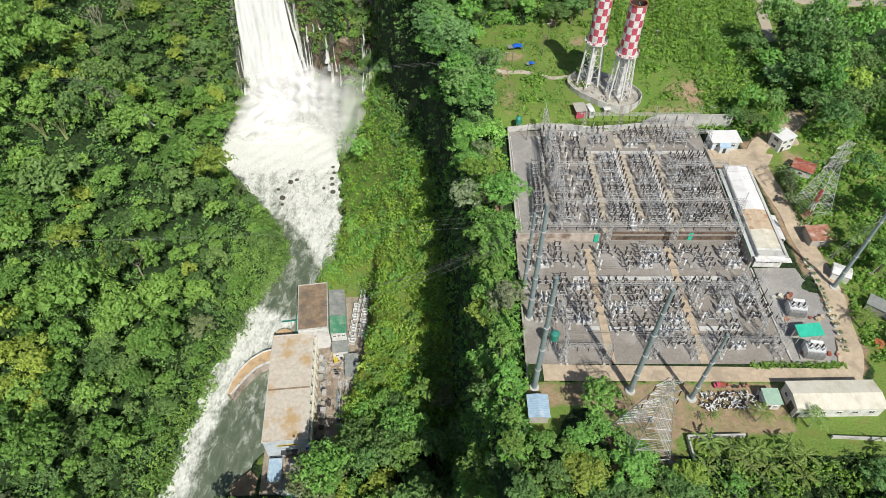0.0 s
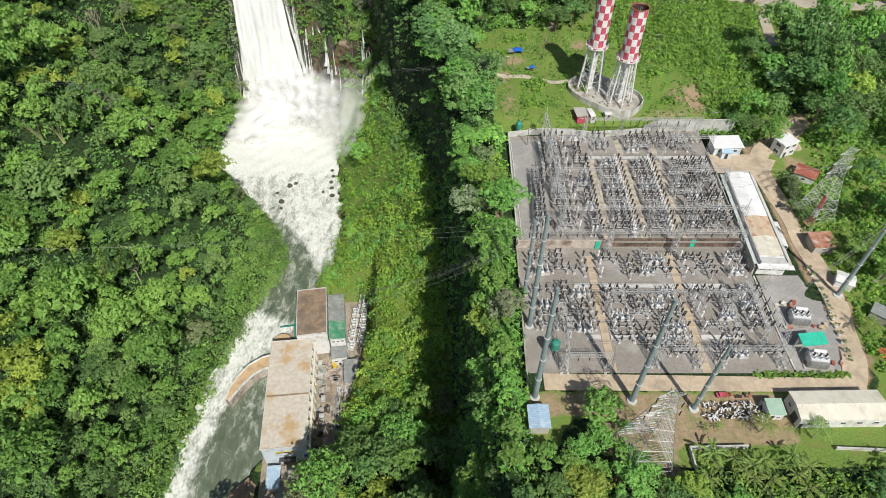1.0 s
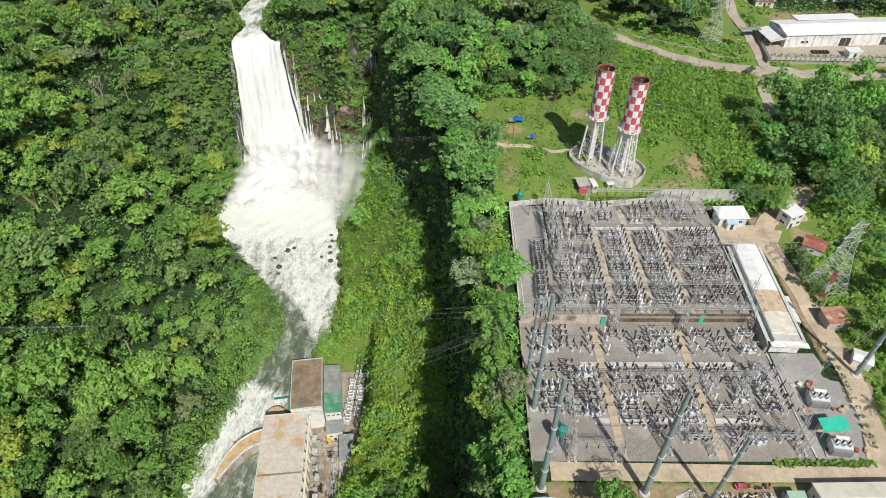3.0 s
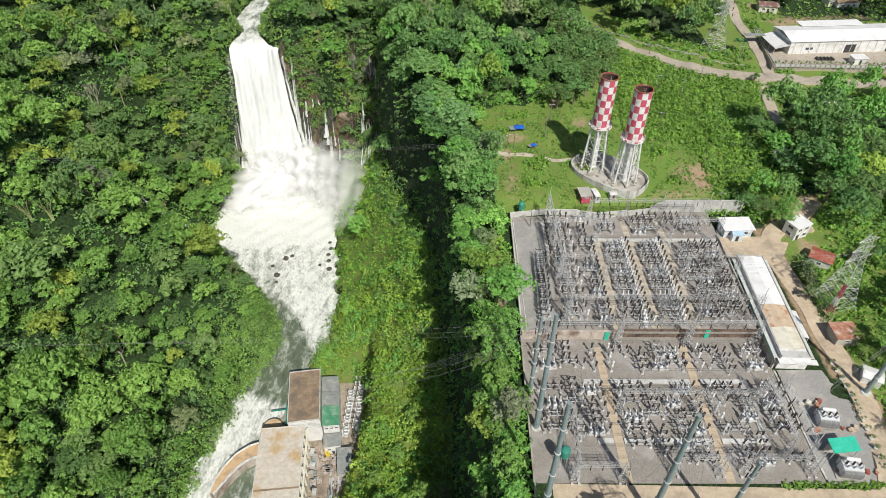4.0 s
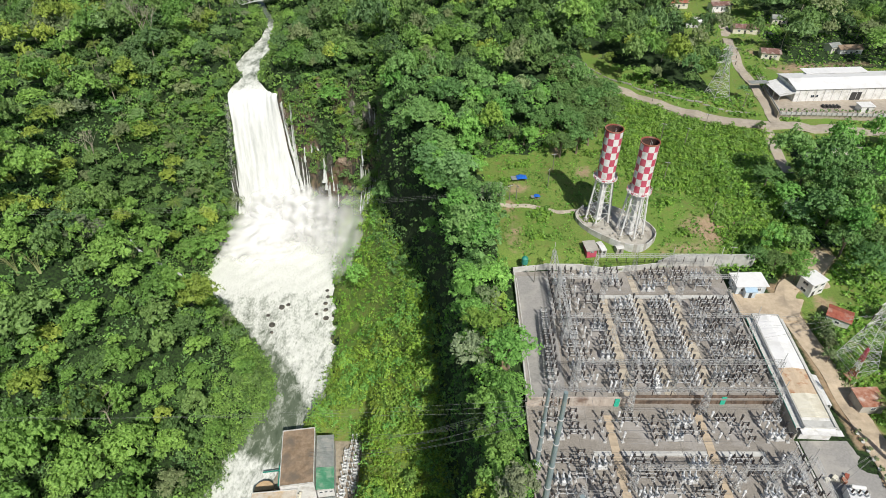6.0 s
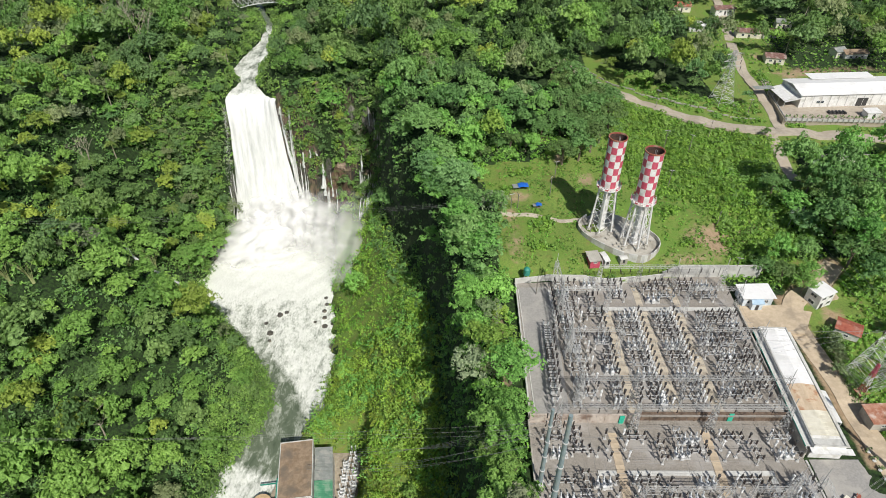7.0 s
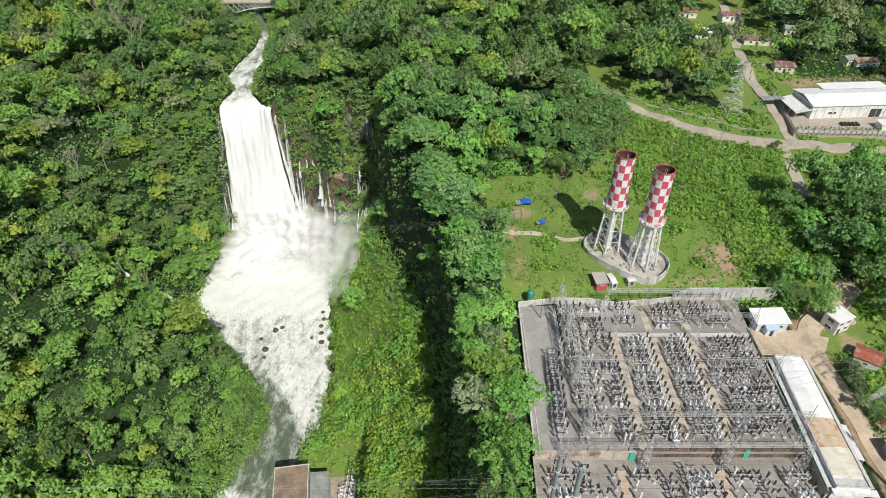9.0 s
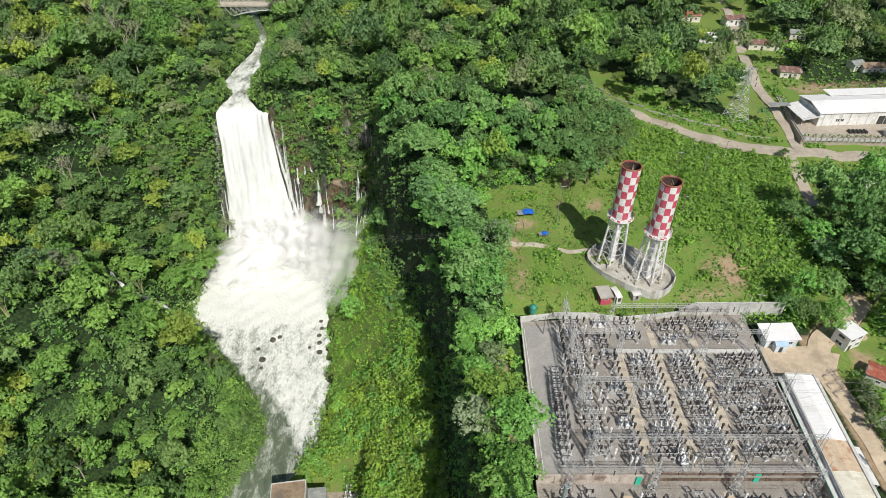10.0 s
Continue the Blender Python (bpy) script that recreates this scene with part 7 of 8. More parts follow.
def clutter():
    rng = random.Random(8)
    def crate(x, y, z, mat, label, name="crate", w=1.0):
        ob = thing(name, T(x, y, z, rng.uniform(0, 90)), label, name.replace("_", " "), "loose stores")
        s = Shape().box((0, 0, 0.3 * w), (w, w * 0.7, 0.6 * w)).box((0, 0, 0.62 * w), (w * 1.06, w * 0.76, 0.05))
        part("body", s.mesh("body", mat), ob)
    for i in range(22):
        crate(rng.uniform(94, 105.5), rng.choice((rng.uniform(90.6, 92.5), rng.uniform(110.2, 112.5), rng.uniform(103, 104.5))), 0.16, rng.choice((RUST, CREAM, TAN_PAVING, RUST_RED)), "wooden packing crate beside the transformers", "crate", rng.uniform(0.6, 1.5))
    # potted shrubs along the driveway
    pot = Shape().turned((0, 0, 0), [(0.35, 0), (0.5, 0.6), (0.42, 0.6)], 10).mesh("pot", PALE_CONCRETE)
    q = lobe_leaves(np.random.RandomState(2), [np.array([0, 0, 1.0])], [0.75], 45, 0.4, -0.6)
    bush = leafy("shrub", q, [LEAF[3]])
    for i in range(13):
        y = 93 + i * 2.6
        x = float(np.interp(y, [90, 112, 145], [106.6, 108.9, 108.2]))
        ob = thing("potted_shrub", T(x, y, 0.1, i * 50), "round trimmed shrub in a concrete pot by the drive", "plant", "potted shrubs")
        part("pot", pot, ob)
        part("shrub", bush, ob)
    # heap of discarded insulators, black and white
    w, k = insulator_mesh(WHITE_PORCELAIN, 1.0, 0.2), insulator_mesh(PORCELAIN, 1.0, 0.2)
    for i in range(190):
        x, y = rng.uniform(64, 79.4), 0
        y = rng.uniform(75.6, 80.4) if x > 68.5 else rng.choice((rng.uniform(75.8, 77.4), rng.uniform(78.4, 80)))
        ob = new("insulator", (w, k, w)[i % 3])
        ob.matrix_basis = Matrix.Translation((x, y, 0.3 + rng.uniform(0, 0.3))) @ Euler((rng.uniform(-1.5, 1.5), rng.uniform(-1.5, 1.5), rng.uniform(0, 6))).to_matrix().to_4x4()
        tagged(ob, "discarded white porcelain insulator on the heap" if i % 3 != 1 else "discarded dark porcelain insulator on the heap", "insulator", "insulator heap")
    # cable drum
    ob = thing("cable_drum", T(116.4, 94.6, 0.35, 30), "large rusty orange cable drum lying on its side", "cable drum")
    part("flange", Shape().turned((0, 0, 1.2), [(0.35, 0), (1.3, 0), (1.3, 0.14), (0.35, 0.14)], 20, 0, False).mesh("flange", ORANGE), ob)
    part("flange", Shape().turned((0, 0, 0), [(0.3, 0), (1.3, 0), (1.3, 0.14), (0.3, 0.14)], 20, 0, False).mesh("flange", ORANGE), ob)
    part("core", Shape().turned((0, 0, 0.1), [(0.7, 0), (0.7, 1.1)], 14).mesh("core", RUST), ob)
    for i in range(4):
        a = math.pi * i / 4
        part("spoke", Shape().box((0, 0, 1.38), (2.5, 0.14, 0.1), 0, a).mesh("spoke", RUST_RED), ob)
    # small red truck on the south lane
    ob = thing("small_truck", T(70.6, 82.4, 0.0, 3) @ Matrix.Scale(0.72, 4), "small red pickup truck parked by the lane", "truck")
    part("cab", Shape().box((-0.9, 0, 1.15), (1.5, 1.6, 1.0), 0, 0, 0.85).box((-1.9, 0, 0.8), (0.9, 1.6, 0.6)).mesh("cab", RED), ob)
    part("bed", Shape().box((1.0, 0, 0.7), (2.3, 1.65, 0.25)).box((1.0, 0.8, 0.95), (2.3, 0.08, 0.45)).box((1.0, -0.8, 0.95), (2.3, 0.08, 0.45)).box((2.1, 0, 0.95), (0.08, 1.6, 0.45)).mesh("bed", RUST_RED), ob)
    part("windscreen", Shape().box((-1.62, 0, 1.25), (0.08, 1.3, 0.5)).mesh("windscreen", PANE), ob)
    for x in (-1.5, 1.4):
        for y in (-0.75, 0.75):
            wh = part("wheel", Shape().rod((x, y - 0.12, 0.38), (x, y + 0.12, 0.38), 0.38, 12).mesh("wheel", DARK), ob)
            part("rim", Shape().rod((x, y - 0.14, 0.38), (x, y + 0.14, 0.38), 0.2, 8).mesh("rim", ALU), wh)
    for i in range(14):
        x, y = rng.uniform(72.5, 78), rng.uniform(82, 82.9)
        crate(x, y, 0.02, rng.choice((DARK, DARK, RUST)), "dark scrap fitting beside the lane", "scrap", rng.uniform(0.4, 0.8))
    # red-white mast with its dish
    ob = thing("radio_mast", T(115.4, 142.0, 0.2, 15), "short red and white lattice radio mast", "mast")
    s = lattice(Shape(), (0, 0, 0), (0, 0, 5), 1.6, 1.2, 4, 0.1)
    part("section", s.mesh("section", RUST_RED), ob)
    part("section", lattice(Shape(), (0, 0, 5), (0, 0, 8.5), 1.2, 0.9, 3, 0.1).mesh("section", WHITE), ob)
    part("section", lattice(Shape(), (0, 0, 8.5), (0, 0, 13.5), 0.9, 0.5, 5, 0.1).mesh("section", RED), ob)
    part("platform", Shape().box((0, 0, 2.2), (3.4, 2.6, 0.2)).mesh("platform", RUST), ob)


clutter()


# ---- powerhouse in the gorge ----
def powerhouse():
    ob = thing("powerhouse", T(-60.8, 128.4, -90.4, 5.4), "long concrete powerhouse with a stained tan roof by the river", "powerhouse")
    W, L, H = 16.6, 47.5, 13.2
    part("wall", Shape().box((0, 0, H / 2 - 2), (W, L, H + 4)).mesh("wall", PALE_BLUE), ob)
    n = 4
    for i in range(2):
        y0, y1 = (-L / 2, -2.2) if i == 0 else (-1.4, L / 2)
        part("roof", Shape().box((0, (y0 + y1) / 2, H + 0.1), (W + 0.2, y1 - y0, 0.25)).mesh("roof", ROOF_TAN), ob)
    part("roof_joint", Shape().box((0, -1.8, H + 0.04), (W + 0.1, 0.9, 0.2)).mesh("roof_joint", ROOF_BROWN), ob)
    kerb = Shape()
    for sx in (-1, 1):
        kerb.box((sx * (W / 2 + 0.12), 0, H + 0.25), (0.3, L + 0.3, 0.5))
    kerb.box((0, -L / 2 - 0.1, H + 0.25), (W, 0.3, 0.5)).box((0, L / 2 + 0.1, H + 0.25), (W, 0.3, 0.5))
    part("roof_kerb", kerb.mesh("roof_kerb", PALE_CONCRETE), ob)
    for i in range(12):
        part("buttress", Shape().box((W / 2 + 0.35, -L / 2 + 2 + i * 3.95, H / 2 - 1), (0.8, 0.9, H + 2)).mesh("buttress", CREAM), ob)
    for i in range(11):
        window(ob, -W / 2, -L / 2 + 4 + i * 3.95, 8.5, 2.2, 3.4, -90)
    part("crane_rail", Shape().box((W / 2 + 1.1, 0, H - 1.4), (0.8, L, 0.3)).mesh("crane_rail", CREAM), ob)
    bar = part("sign_panel", Shape().box((0.2, -L / 2 - 0.12, H - 3.4), (7.4, 0.14, 1.1)).mesh("sign_panel", YELLOW), ob, "long yellow sign panel with dark bars")
    part("sign_bar", Shape().box((0.2, -L / 2 - 0.22, H - 3.4), (6.4, 0.08, 0.45)).mesh("sign_bar", DARK), bar)
    part("door", Shape().box((0.3, -L / 2 - 0.1, 2.6), (4.6, 0.2, 5.2)).box((0.3, -L / 2 - 0.9, 5.6), (6.2, 1.8, 0.2)).mesh("door", DARK), ob, "tall dark gate under a canopy")
    part("door_panel", Shape().box((W / 2 - 1.2, -L / 2 - 0.1, 2.3), (1.4, 0.14, 4.6)).mesh("door_panel", RED), ob, "red painted panel")
    part("door_panel", Shape().box((W / 2 - 1.2, -L / 2 - 0.1, 5.6), (1.4, 0.14, 1.9)).mesh("door_panel", BLUE_TARP), ob, "blue painted panel")
    ob = thing("intake_block", T(-56.6, 166.0, -90.4, 8.0), "tall block with a weathered brown roof beside the powerhouse", "powerhouse")
    W, L, H = 12.6, 24.5, 15.0
    part("wall", Shape().box((0, 0, H / 2 - 3), (W, L, H + 6)).mesh("wall", WHITE), ob)
    part("roof", Shape().box((0, 0, H + 0.1), (W, L, 0.25)).mesh("roof", ROOF_BROWN), ob)
    kerb = Shape()
    for sx in (-1, 1):
        kerb.box((sx * W / 2, 0, H + 0.3), (0.3, L + 0.3, 0.6))
    kerb.box((0, -L / 2, H + 0.3), (W, 0.3, 0.6)).box((0, L / 2, H + 0.3), (W, 0.3, 0.6))
    part("roof_kerb", kerb.mesh("roof_kerb", PALE_CONCRETE), ob)
    ob = thing("side_annex", T(-46.4, 166.2, -90.2, 8.0), "lower annex with a grey and green sheet roof", "annex")
    part("wall", Shape().box((0, 0, 5.2), (6.4, 23, 11.2)).mesh("wall", WHITE), ob)
    for y0, y1, mat, label in ((-2.6, 11.8, ROOF_GREY, "grey sheet roof"), (-11.8, -2.7, ROOF_GREEN, "green sheet roof")):
        s = roof_sheets(Shape(), y1 - y0, 6.4, 0, 0.7, 0.25, "mono", 0.12, 0.8)
        part("roof", s.mesh("roof", mat), ob, label, T(0, (y0 + y1) / 2, 10.9, 90))
    for i in range(3):
        window(ob, -1.8 + 1.9 * i, -11.5, 8.6, 1.2, 1.0, 0)
    building("switch_room", -44.2, 150.8, 6.4, 5.0, 6.0, 8, WHITE, ROOF_GREY, "low white switch room with a grey roof", "building", "mono", 0.4, 0.3, -90.2, [("s", -1.5, 3.5, 1.2, 1.0), ("s", 1.5, 3.5, 1.2, 1.0)], [("s", 0, 1.0, 2.1)], 0.7)
    building("pump_house", -38.6, 143.0, 5.0, 10.0, 4.0, 6, CONCRETE, ROOF_GREY, "narrow grey-roofed pump house under the trees", "building", "mono", 0.6, 0.4, -90.0, [("w", 0, 2, 1.4, 1)], [("w", 2.5, 1, 2)], 0.7)
    building("blue_workshop", -62.8, 97.6, 4.2, 8.0, 3.6, 4, WHITE, ROOF_BLUE, "workshop with a pale blue sheet roof", "workshop", "mono", 0.5, 0.4, -90.2, [("w", 0, 2, 1.4, 1)], [("e", 1, 1, 2)], 0.6)
    building("small_workshop", -58.4, 90.6, 3.6, 3.8, 3.0, -24, WHITE, ROOF_GREY, "small workshop with a grey sheet roof", "workshop", "mono", 0.4, 0.3, -90.2, [], [("e", 0, 0.9, 2)], 0.6)
    building("side_store", -54.6, 88.6, 3.6, 3.0, 3.0, -40, WHITE, ROOF_BLUE, "small store with a pale blue roof", "workshop", "mono", 0.4, 0.3, -90.2, [], [("e", 0, 0.9, 2)], 0.6)
    sheet("court", [(-67.5, 84), (-46, 86), (-37, 104), (-34, 150), (-30, 158), (-30, 188), (-50, 188), (-64, 180), (-72, 150), (-69, 104)], -90.12, COURT, "worn brownish concrete court round the powerhouse", "yard", 2.5)
    sheet("court_south", [(-60.5, 86), (-48.5, 86), (-48.5, 104), (-59.5, 104)], -90.06, ASPHALT, "dark asphalt forecourt", "yard", 0.05)
    for x in (-47.8, -45.2):
        structure("rail_track", Shape().box((0, 0, 0), (0.16, 46, 0.2)).mesh("rail_track", RUST), "rusty rail beside the powerhouse", "rail", T(x, 128, -89.96, 5.4))
    rng = random.Random(15)
    for i in range(34):
        y = rng.uniform(108, 150)
        x = -50.0 - 0.095 * (y - 128) + rng.uniform(-0.6, 1.4)
        w = rng.uniform(0.8, 2.4)
        o = thing("machine_case", T(x, y, -90.1, rng.uniform(-10, 10)), "grey steel machinery case stored beside the powerhouse", "machinery", "stored machinery")
        part("case", Shape().box((0, 0, w * 0.4), (w, w * rng.uniform(0.6, 1.4), w * 0.8), 0, 0, 0.92).rod((0, 0, w * 0.8), (0, 0, w * 1.1), w * 0.25, 8).mesh("case", rng.choice((STEEL, CONCRETE, CONCRETE, BLUE_STEEL, DARK, STAINED))), o)
    for i in range(30):
        y = rng.uniform(106, 152)
        x = -46.0 - 0.09 * (y - 128) + rng.uniform(-1.6, 6.5)
        o = thing("steel_stack", T(x, y, -90.1, rng.uniform(-14, 14) + 90 * rng.randrange(2)), "stack of weathered steel sections on the court", "steel stack", "stored steel")
        mat = rng.choice((STEEL, STAINED, CONCRETE, STAINED, DARK, STEEL))
        n = rng.randrange(3, 6)
        for k in range(n):
            part("section", Shape().box(((k - n / 2) * 0.45, rng.uniform(-0.3, 0.3), 0.3 + 0.12 * (k % 2)), (0.36, rng.uniform(2, 4.2), 0.35)).mesh("section", mat), o)
    for i in range(5):
        o = thing("pipe", T(-43.2 + 0.8 * i, 124 + 5 * i, -89.7, 5), "long weathered steel pipe along the court", "pipe", "court pipes")
        part("barrel", Shape().rod((0, -9, 0), (0, 9, 0), 0.3, 8).mesh("barrel", rng.choice((STEEL, STAINED, BLUE_STEEL))), o)
    for i in range(10):
        for k in range(2):
            post(T(-38.9 + 1.7 * k + 0.08 * i, 159 + i * 2.7, -90.1), INS_WHITE, "white instrument transformer beside the annex")
    for i in range(4):
        breaker(T(-35.6, 161 + i * 6, -90.1, 90))
    o = thing("yellow_hoist", T(-46.6, 148.6, -90.1, 20), "yellow mobile hoist beside the rails", "hoist")
    part("body", Shape().box((0, 0, 1.2), (1.8, 4.2, 1.6)).mesh("body", YELLOW), o)
    part("jib", Shape().rod((0, 1, 2), (0, -2.6, 3.4), 0.25, 6).mesh("jib", YELLOW), o)
    for i in range(4):
        part("wheel", Shape().rod(((-1.1, 1.1)[i % 2], (-1.3, 1.3)[i // 2], 0.45), ((-0.7, 0.7)[i % 2], (-1.3, 1.3)[i // 2], 0.45), 0.45, 10).mesh("wheel", DARK), o)
    for i in range(7):
        post(T(-41.2 + 0.1 * i, 156.5 + i * 3.2, -90.1), INS_WHITE, "white instrument transformer beside the annex")
    for i in range(4):
        breaker(T(-39.8, 158 + i * 6, -90.1, 90))


powerhouse()


def tailrace_wall():
    """A curved guide wall with a tan deck and pale coping, between rapids and tailrace pool."""
    mid = [(-71.6, 148.4), (-76.4, 147.0), (-80.4, 144.0), (-83.6, 139.4), (-85.8, 134.8), (-87.4, 129.6)]
    half = [3.2, 2.9, 2.6, 2.3, 1.9, 0.9]
    ob = thing("guide_wall", Matrix(), "curved concrete guide wall with a tan deck in the river", "river wall")
    left, right = [], []
    for i, (p, h) in enumerate(zip(mid, half)):
        a, b = Vector(mid[max(i - 1, 0)]), Vector(mid[min(i + 1, len(mid) - 1)])
        d = (b - a).normalized()
        n = Vector((-d.y, d.x))
        left.append(Vector(p) - n * h)
        right.append(Vector(p) + n * h)
    def ribbon(a, b, z):
        s = Shape()
        for i in range(len(a) - 1):
            s.face([(a[i].x, a[i].y, z), (a[i + 1].x, a[i + 1].y, z), (b[i + 1].x, b[i + 1].y, z), (b[i].x, b[i].y, z)])
        return s
    s = ribbon(left, right, -86.6)
    part("deck", s.mesh("deck", DECK_TAN), ob, "tan earth and concrete deck")
    for side in (left, right):
        s = Shape()
        for p, q in zip(side, side[1:]):
            L = (q - p).length
            s.box(((p.x + q.x) / 2, (p.y + q.y) / 2, -86.55), (L + 0.3, 0.5, 0.9), 0, math.atan2(q.y - p.y, q.x - p.x))
        part("coping", s.mesh("coping", WHITE), ob, "pale concrete coping")
        s = Shape()
        for p, q in zip(side, side[1:]):
            s.box(((p.x + q.x) / 2, (p.y + q.y) / 2, -90.2), ((q - p).length + 0.2, 0.34, 6.4), 0, math.atan2(q.y - p.y, q.x - p.x))
        part("wall", s.mesh("wall", STAINED), ob, "stained concrete river wall")
    part("hatch", Shape().box((-82.2, 142.4, -87.0), (1.6, 2.2, 0.5), 0, 0.5).mesh("hatch", ROOF_BROWN), ob)
    deck = thing("gate_platform", T(-70.2, 157.6, -90.6, 8), "tan round-edged gate platform at the river", "platform")
    part("slab", Shape().box((0, -1.2, 1.6), (8.0, 4.6, 3.6)).turned((0, 1.2, -0.2), [(3.9, 0), (3.9, 3.6)], 20).mesh("slab", DECK_TAN), deck)
    gate = thing("sluice_gate", T(-64.8, 163, -90.6, 8), "teal painted sluice gate frame", "gate")
    for i in range(4):
        part("post", Shape().box((0, -4 + i * 2.6, 3), (0.4, 0.4, 7.4)).mesh("post", TEAL), gate)
    part("beam", Shape().box((0, 0, 6.4), (0.5, 9, 0.4)).mesh("beam", TEAL), gate)
    part("walkway", Shape().box((-3.5, 4.6, 3.0), (7.5, 0.5, 0.3)).mesh("walkway", TEAL), gate)


tailrace_wall()
sheet("terrace_river", [(-78, 84), (-70, 86), (-69.6, 96), (-73, 99), (-79, 93)], -89.9, ROOF_BROWN, "dark red-brown river terrace", "terrace", 3)


# ---- rocks and small falls ----
def boulder(x, y, z, r, seed):
    rng = np.random.RandomState(seed)
    bm = bmesh.new()
    bmesh.ops.create_icosphere(bm, subdivisions=2, radius=r)
    k = rng.uniform(0, 10, 3)
    for v in bm.verts:
        v.co *= 1 + 0.28 * noise.noise(v.co / r * 1.6 + Vector(k))
        v.co.z *= 0.65
    me = bpy.data.meshes.new("boulder")
    bm.to_mesh(me)
    bm.free()
    me.materials.append(ROCK)
    ob = new("boulder", me)
    ob.matrix_basis = T(x, y, z, rng.uniform(0, 360))
    tagged(ob, "dark wet boulder in the white rapids", "boulder", "river boulders")


def rocks():
    rng = random.Random(21)
    for i, (x, y, r) in enumerate(((-87.4, 251.2, 1.7), (-85, 264, 1.7), (-82, 266, 1.3), (-91, 258, 1.1), (-60.5, 256, 1.6), (-61.5, 262, 1.5), (-62.4, 267, 1.3), (-61.8, 272, 1.3), (-63, 277, 1.2), (-86.6, 246, 1.0), (-66, 259, 0.9))):
        boulder(x, y, -89.7, r * 0.95, i)
    for i in range(13):
        y = rng.uniform(222, 268)
        boulder(float(bank_west(y)) + rng.uniform(-1.2, 1.6), y, -90.2, rng.uniform(0.8, 1.9), 40 + i)
    for i in range(6):
        y = rng.uniform(236, 290)
        boulder(float(bank_east(y)) + rng.uniform(-1.0, 2.0), y, -90.0, rng.uniform(0.9, 2.2), 80 + i)


def cliff_front(x, z):
    """How far north the head wall stands at a level: the first y at which the land is that high."""
    ys = np.arange(322, 360, 0.25)
    above = land(np.full(len(ys), x), ys) > z
    return float(ys[np.argmax(above)]) if above.any() else 345.0


def small_falls():
    """Threads of water down the head wall beside the great fall."""
    rng = random.Random(31)
    def thread(x, ztop, zlow, width, lean):
        s = Shape()
        n = 12
        w0, rows = width * 0.42, []
        for i in range(n + 1):
            f = i / n
            z = ztop + (zlow - ztop) * f
            yy = cliff_front(x, z) - 1.8 - 0.7 * f + rng.uniform(-0.15, 0.15)
            xx = x + lean * f + 0.4 * math.sin(5 * f + x) * f
            w = w0 * (0.3 + 1.1 * f) * rng.uniform(0.45, 1.35)
            rows.append([(xx - w, yy, z), (xx - w * 0.3, yy - 0.35, z), (xx + w * 0.35, yy - 0.3, z), (xx + w, yy, z)])
        for a, b in zip(rows, rows[1:]):
            for j in range(3):
                s.face([a[j], b[j], b[j + 1], a[j + 1]])
        ob = new("side_cascade", s.mesh("side_cascade", THREAD, smooth=True))
        tagged(ob, "thin white cascade down the mossy cliff", "waterfall", "side cascades")
    for x, z0, z1, w in ((-85.5, -16, -72, 2.6), (-82.7, -46, -75, 1.4), (-80.6, -44, -72, 1.2), (-79.2, -50, -71, 0.8), (-80, -36, -46, 1.6), (-76, -35, -46, 1.3), (-72.6, -33, -44, 1.3), (-69.5, -44, -64, 2.8), (-67.7, -58, -85, 2.8), (-63, -60, -80, 0.8), (-65.2, -52, -70, 0.7), (-46.9, -47, -73, 5.0), (-45.2, -50, -67, 1.3), (-42, -50, -73, 4.2), (-40, -52, -71, 1.5), (-38.6, -50, -71, 3.6), (-46, -35, -46, 1.3), (-38, -13, -30, 1.3), (-36, -16, -35, 1.2), (-40.5, -11, -22, 0.9), (-122.8, -48, -80, 1.6), (-126, -56, -79, 1.0)):
        for k in range(max(1, round(w))):
            thread(x + rng.uniform(-0.5, 0.5) * w * 0.5, z0 + rng.uniform(-5, 3), z1 + rng.uniform(-2, 6), rng.uniform(0.7, 1.5), rng.uniform(-0.7, 0.7) * w * 0.5)


def outcrop(x, z, rx, rz, proud, tint, seed):
    """A bulge of bare stone on the head wall, broken into ledges and ribs."""
    n, m = 18, 26
    verts, faces = [], []
    for j in range(m + 1):
        b = -1 + 2 * j / m
        for i in range(n + 1):
            a = -1 + 2 * i / n
            k = math.sqrt(max(0.0, 1 - b * b * 0.9))
            px, pz = x + a * rx * k * 1.1, z + b * rz * 1.05
            edge = max(0.0, 1 - (a * a + b * b) * 0.75)
            relief = 0.55 * float(waves(px * 1.0, pz * 0.35, 2.6, seed)) + 0.35 * float(waves(px, pz, 1.3, seed + 1))
            verts.append((px, cliff_front(px, pz) + 0.9 - (proud + 1.0 + relief) * edge, pz))
    for j in range(m):
        for i in range(n):
            p = j * (n + 1) + i
            faces.append((p, p + 1, p + n + 2, p + n + 1))
    ob = new("rock_outcrop", soup("rock_outcrop", np.array(verts), np.array(faces), [STONES[tint]]))
    words = {"brown": "wet reddish-brown rock face between hanging vines", "tan": "bare pale tan rock patch on the cliff", "dark": "dark wet rock face behind thin cascades", "grey": "weathered grey rock face on the cliff"}[tint]
    tagged(ob, words, "rock", "cliff outcrops")


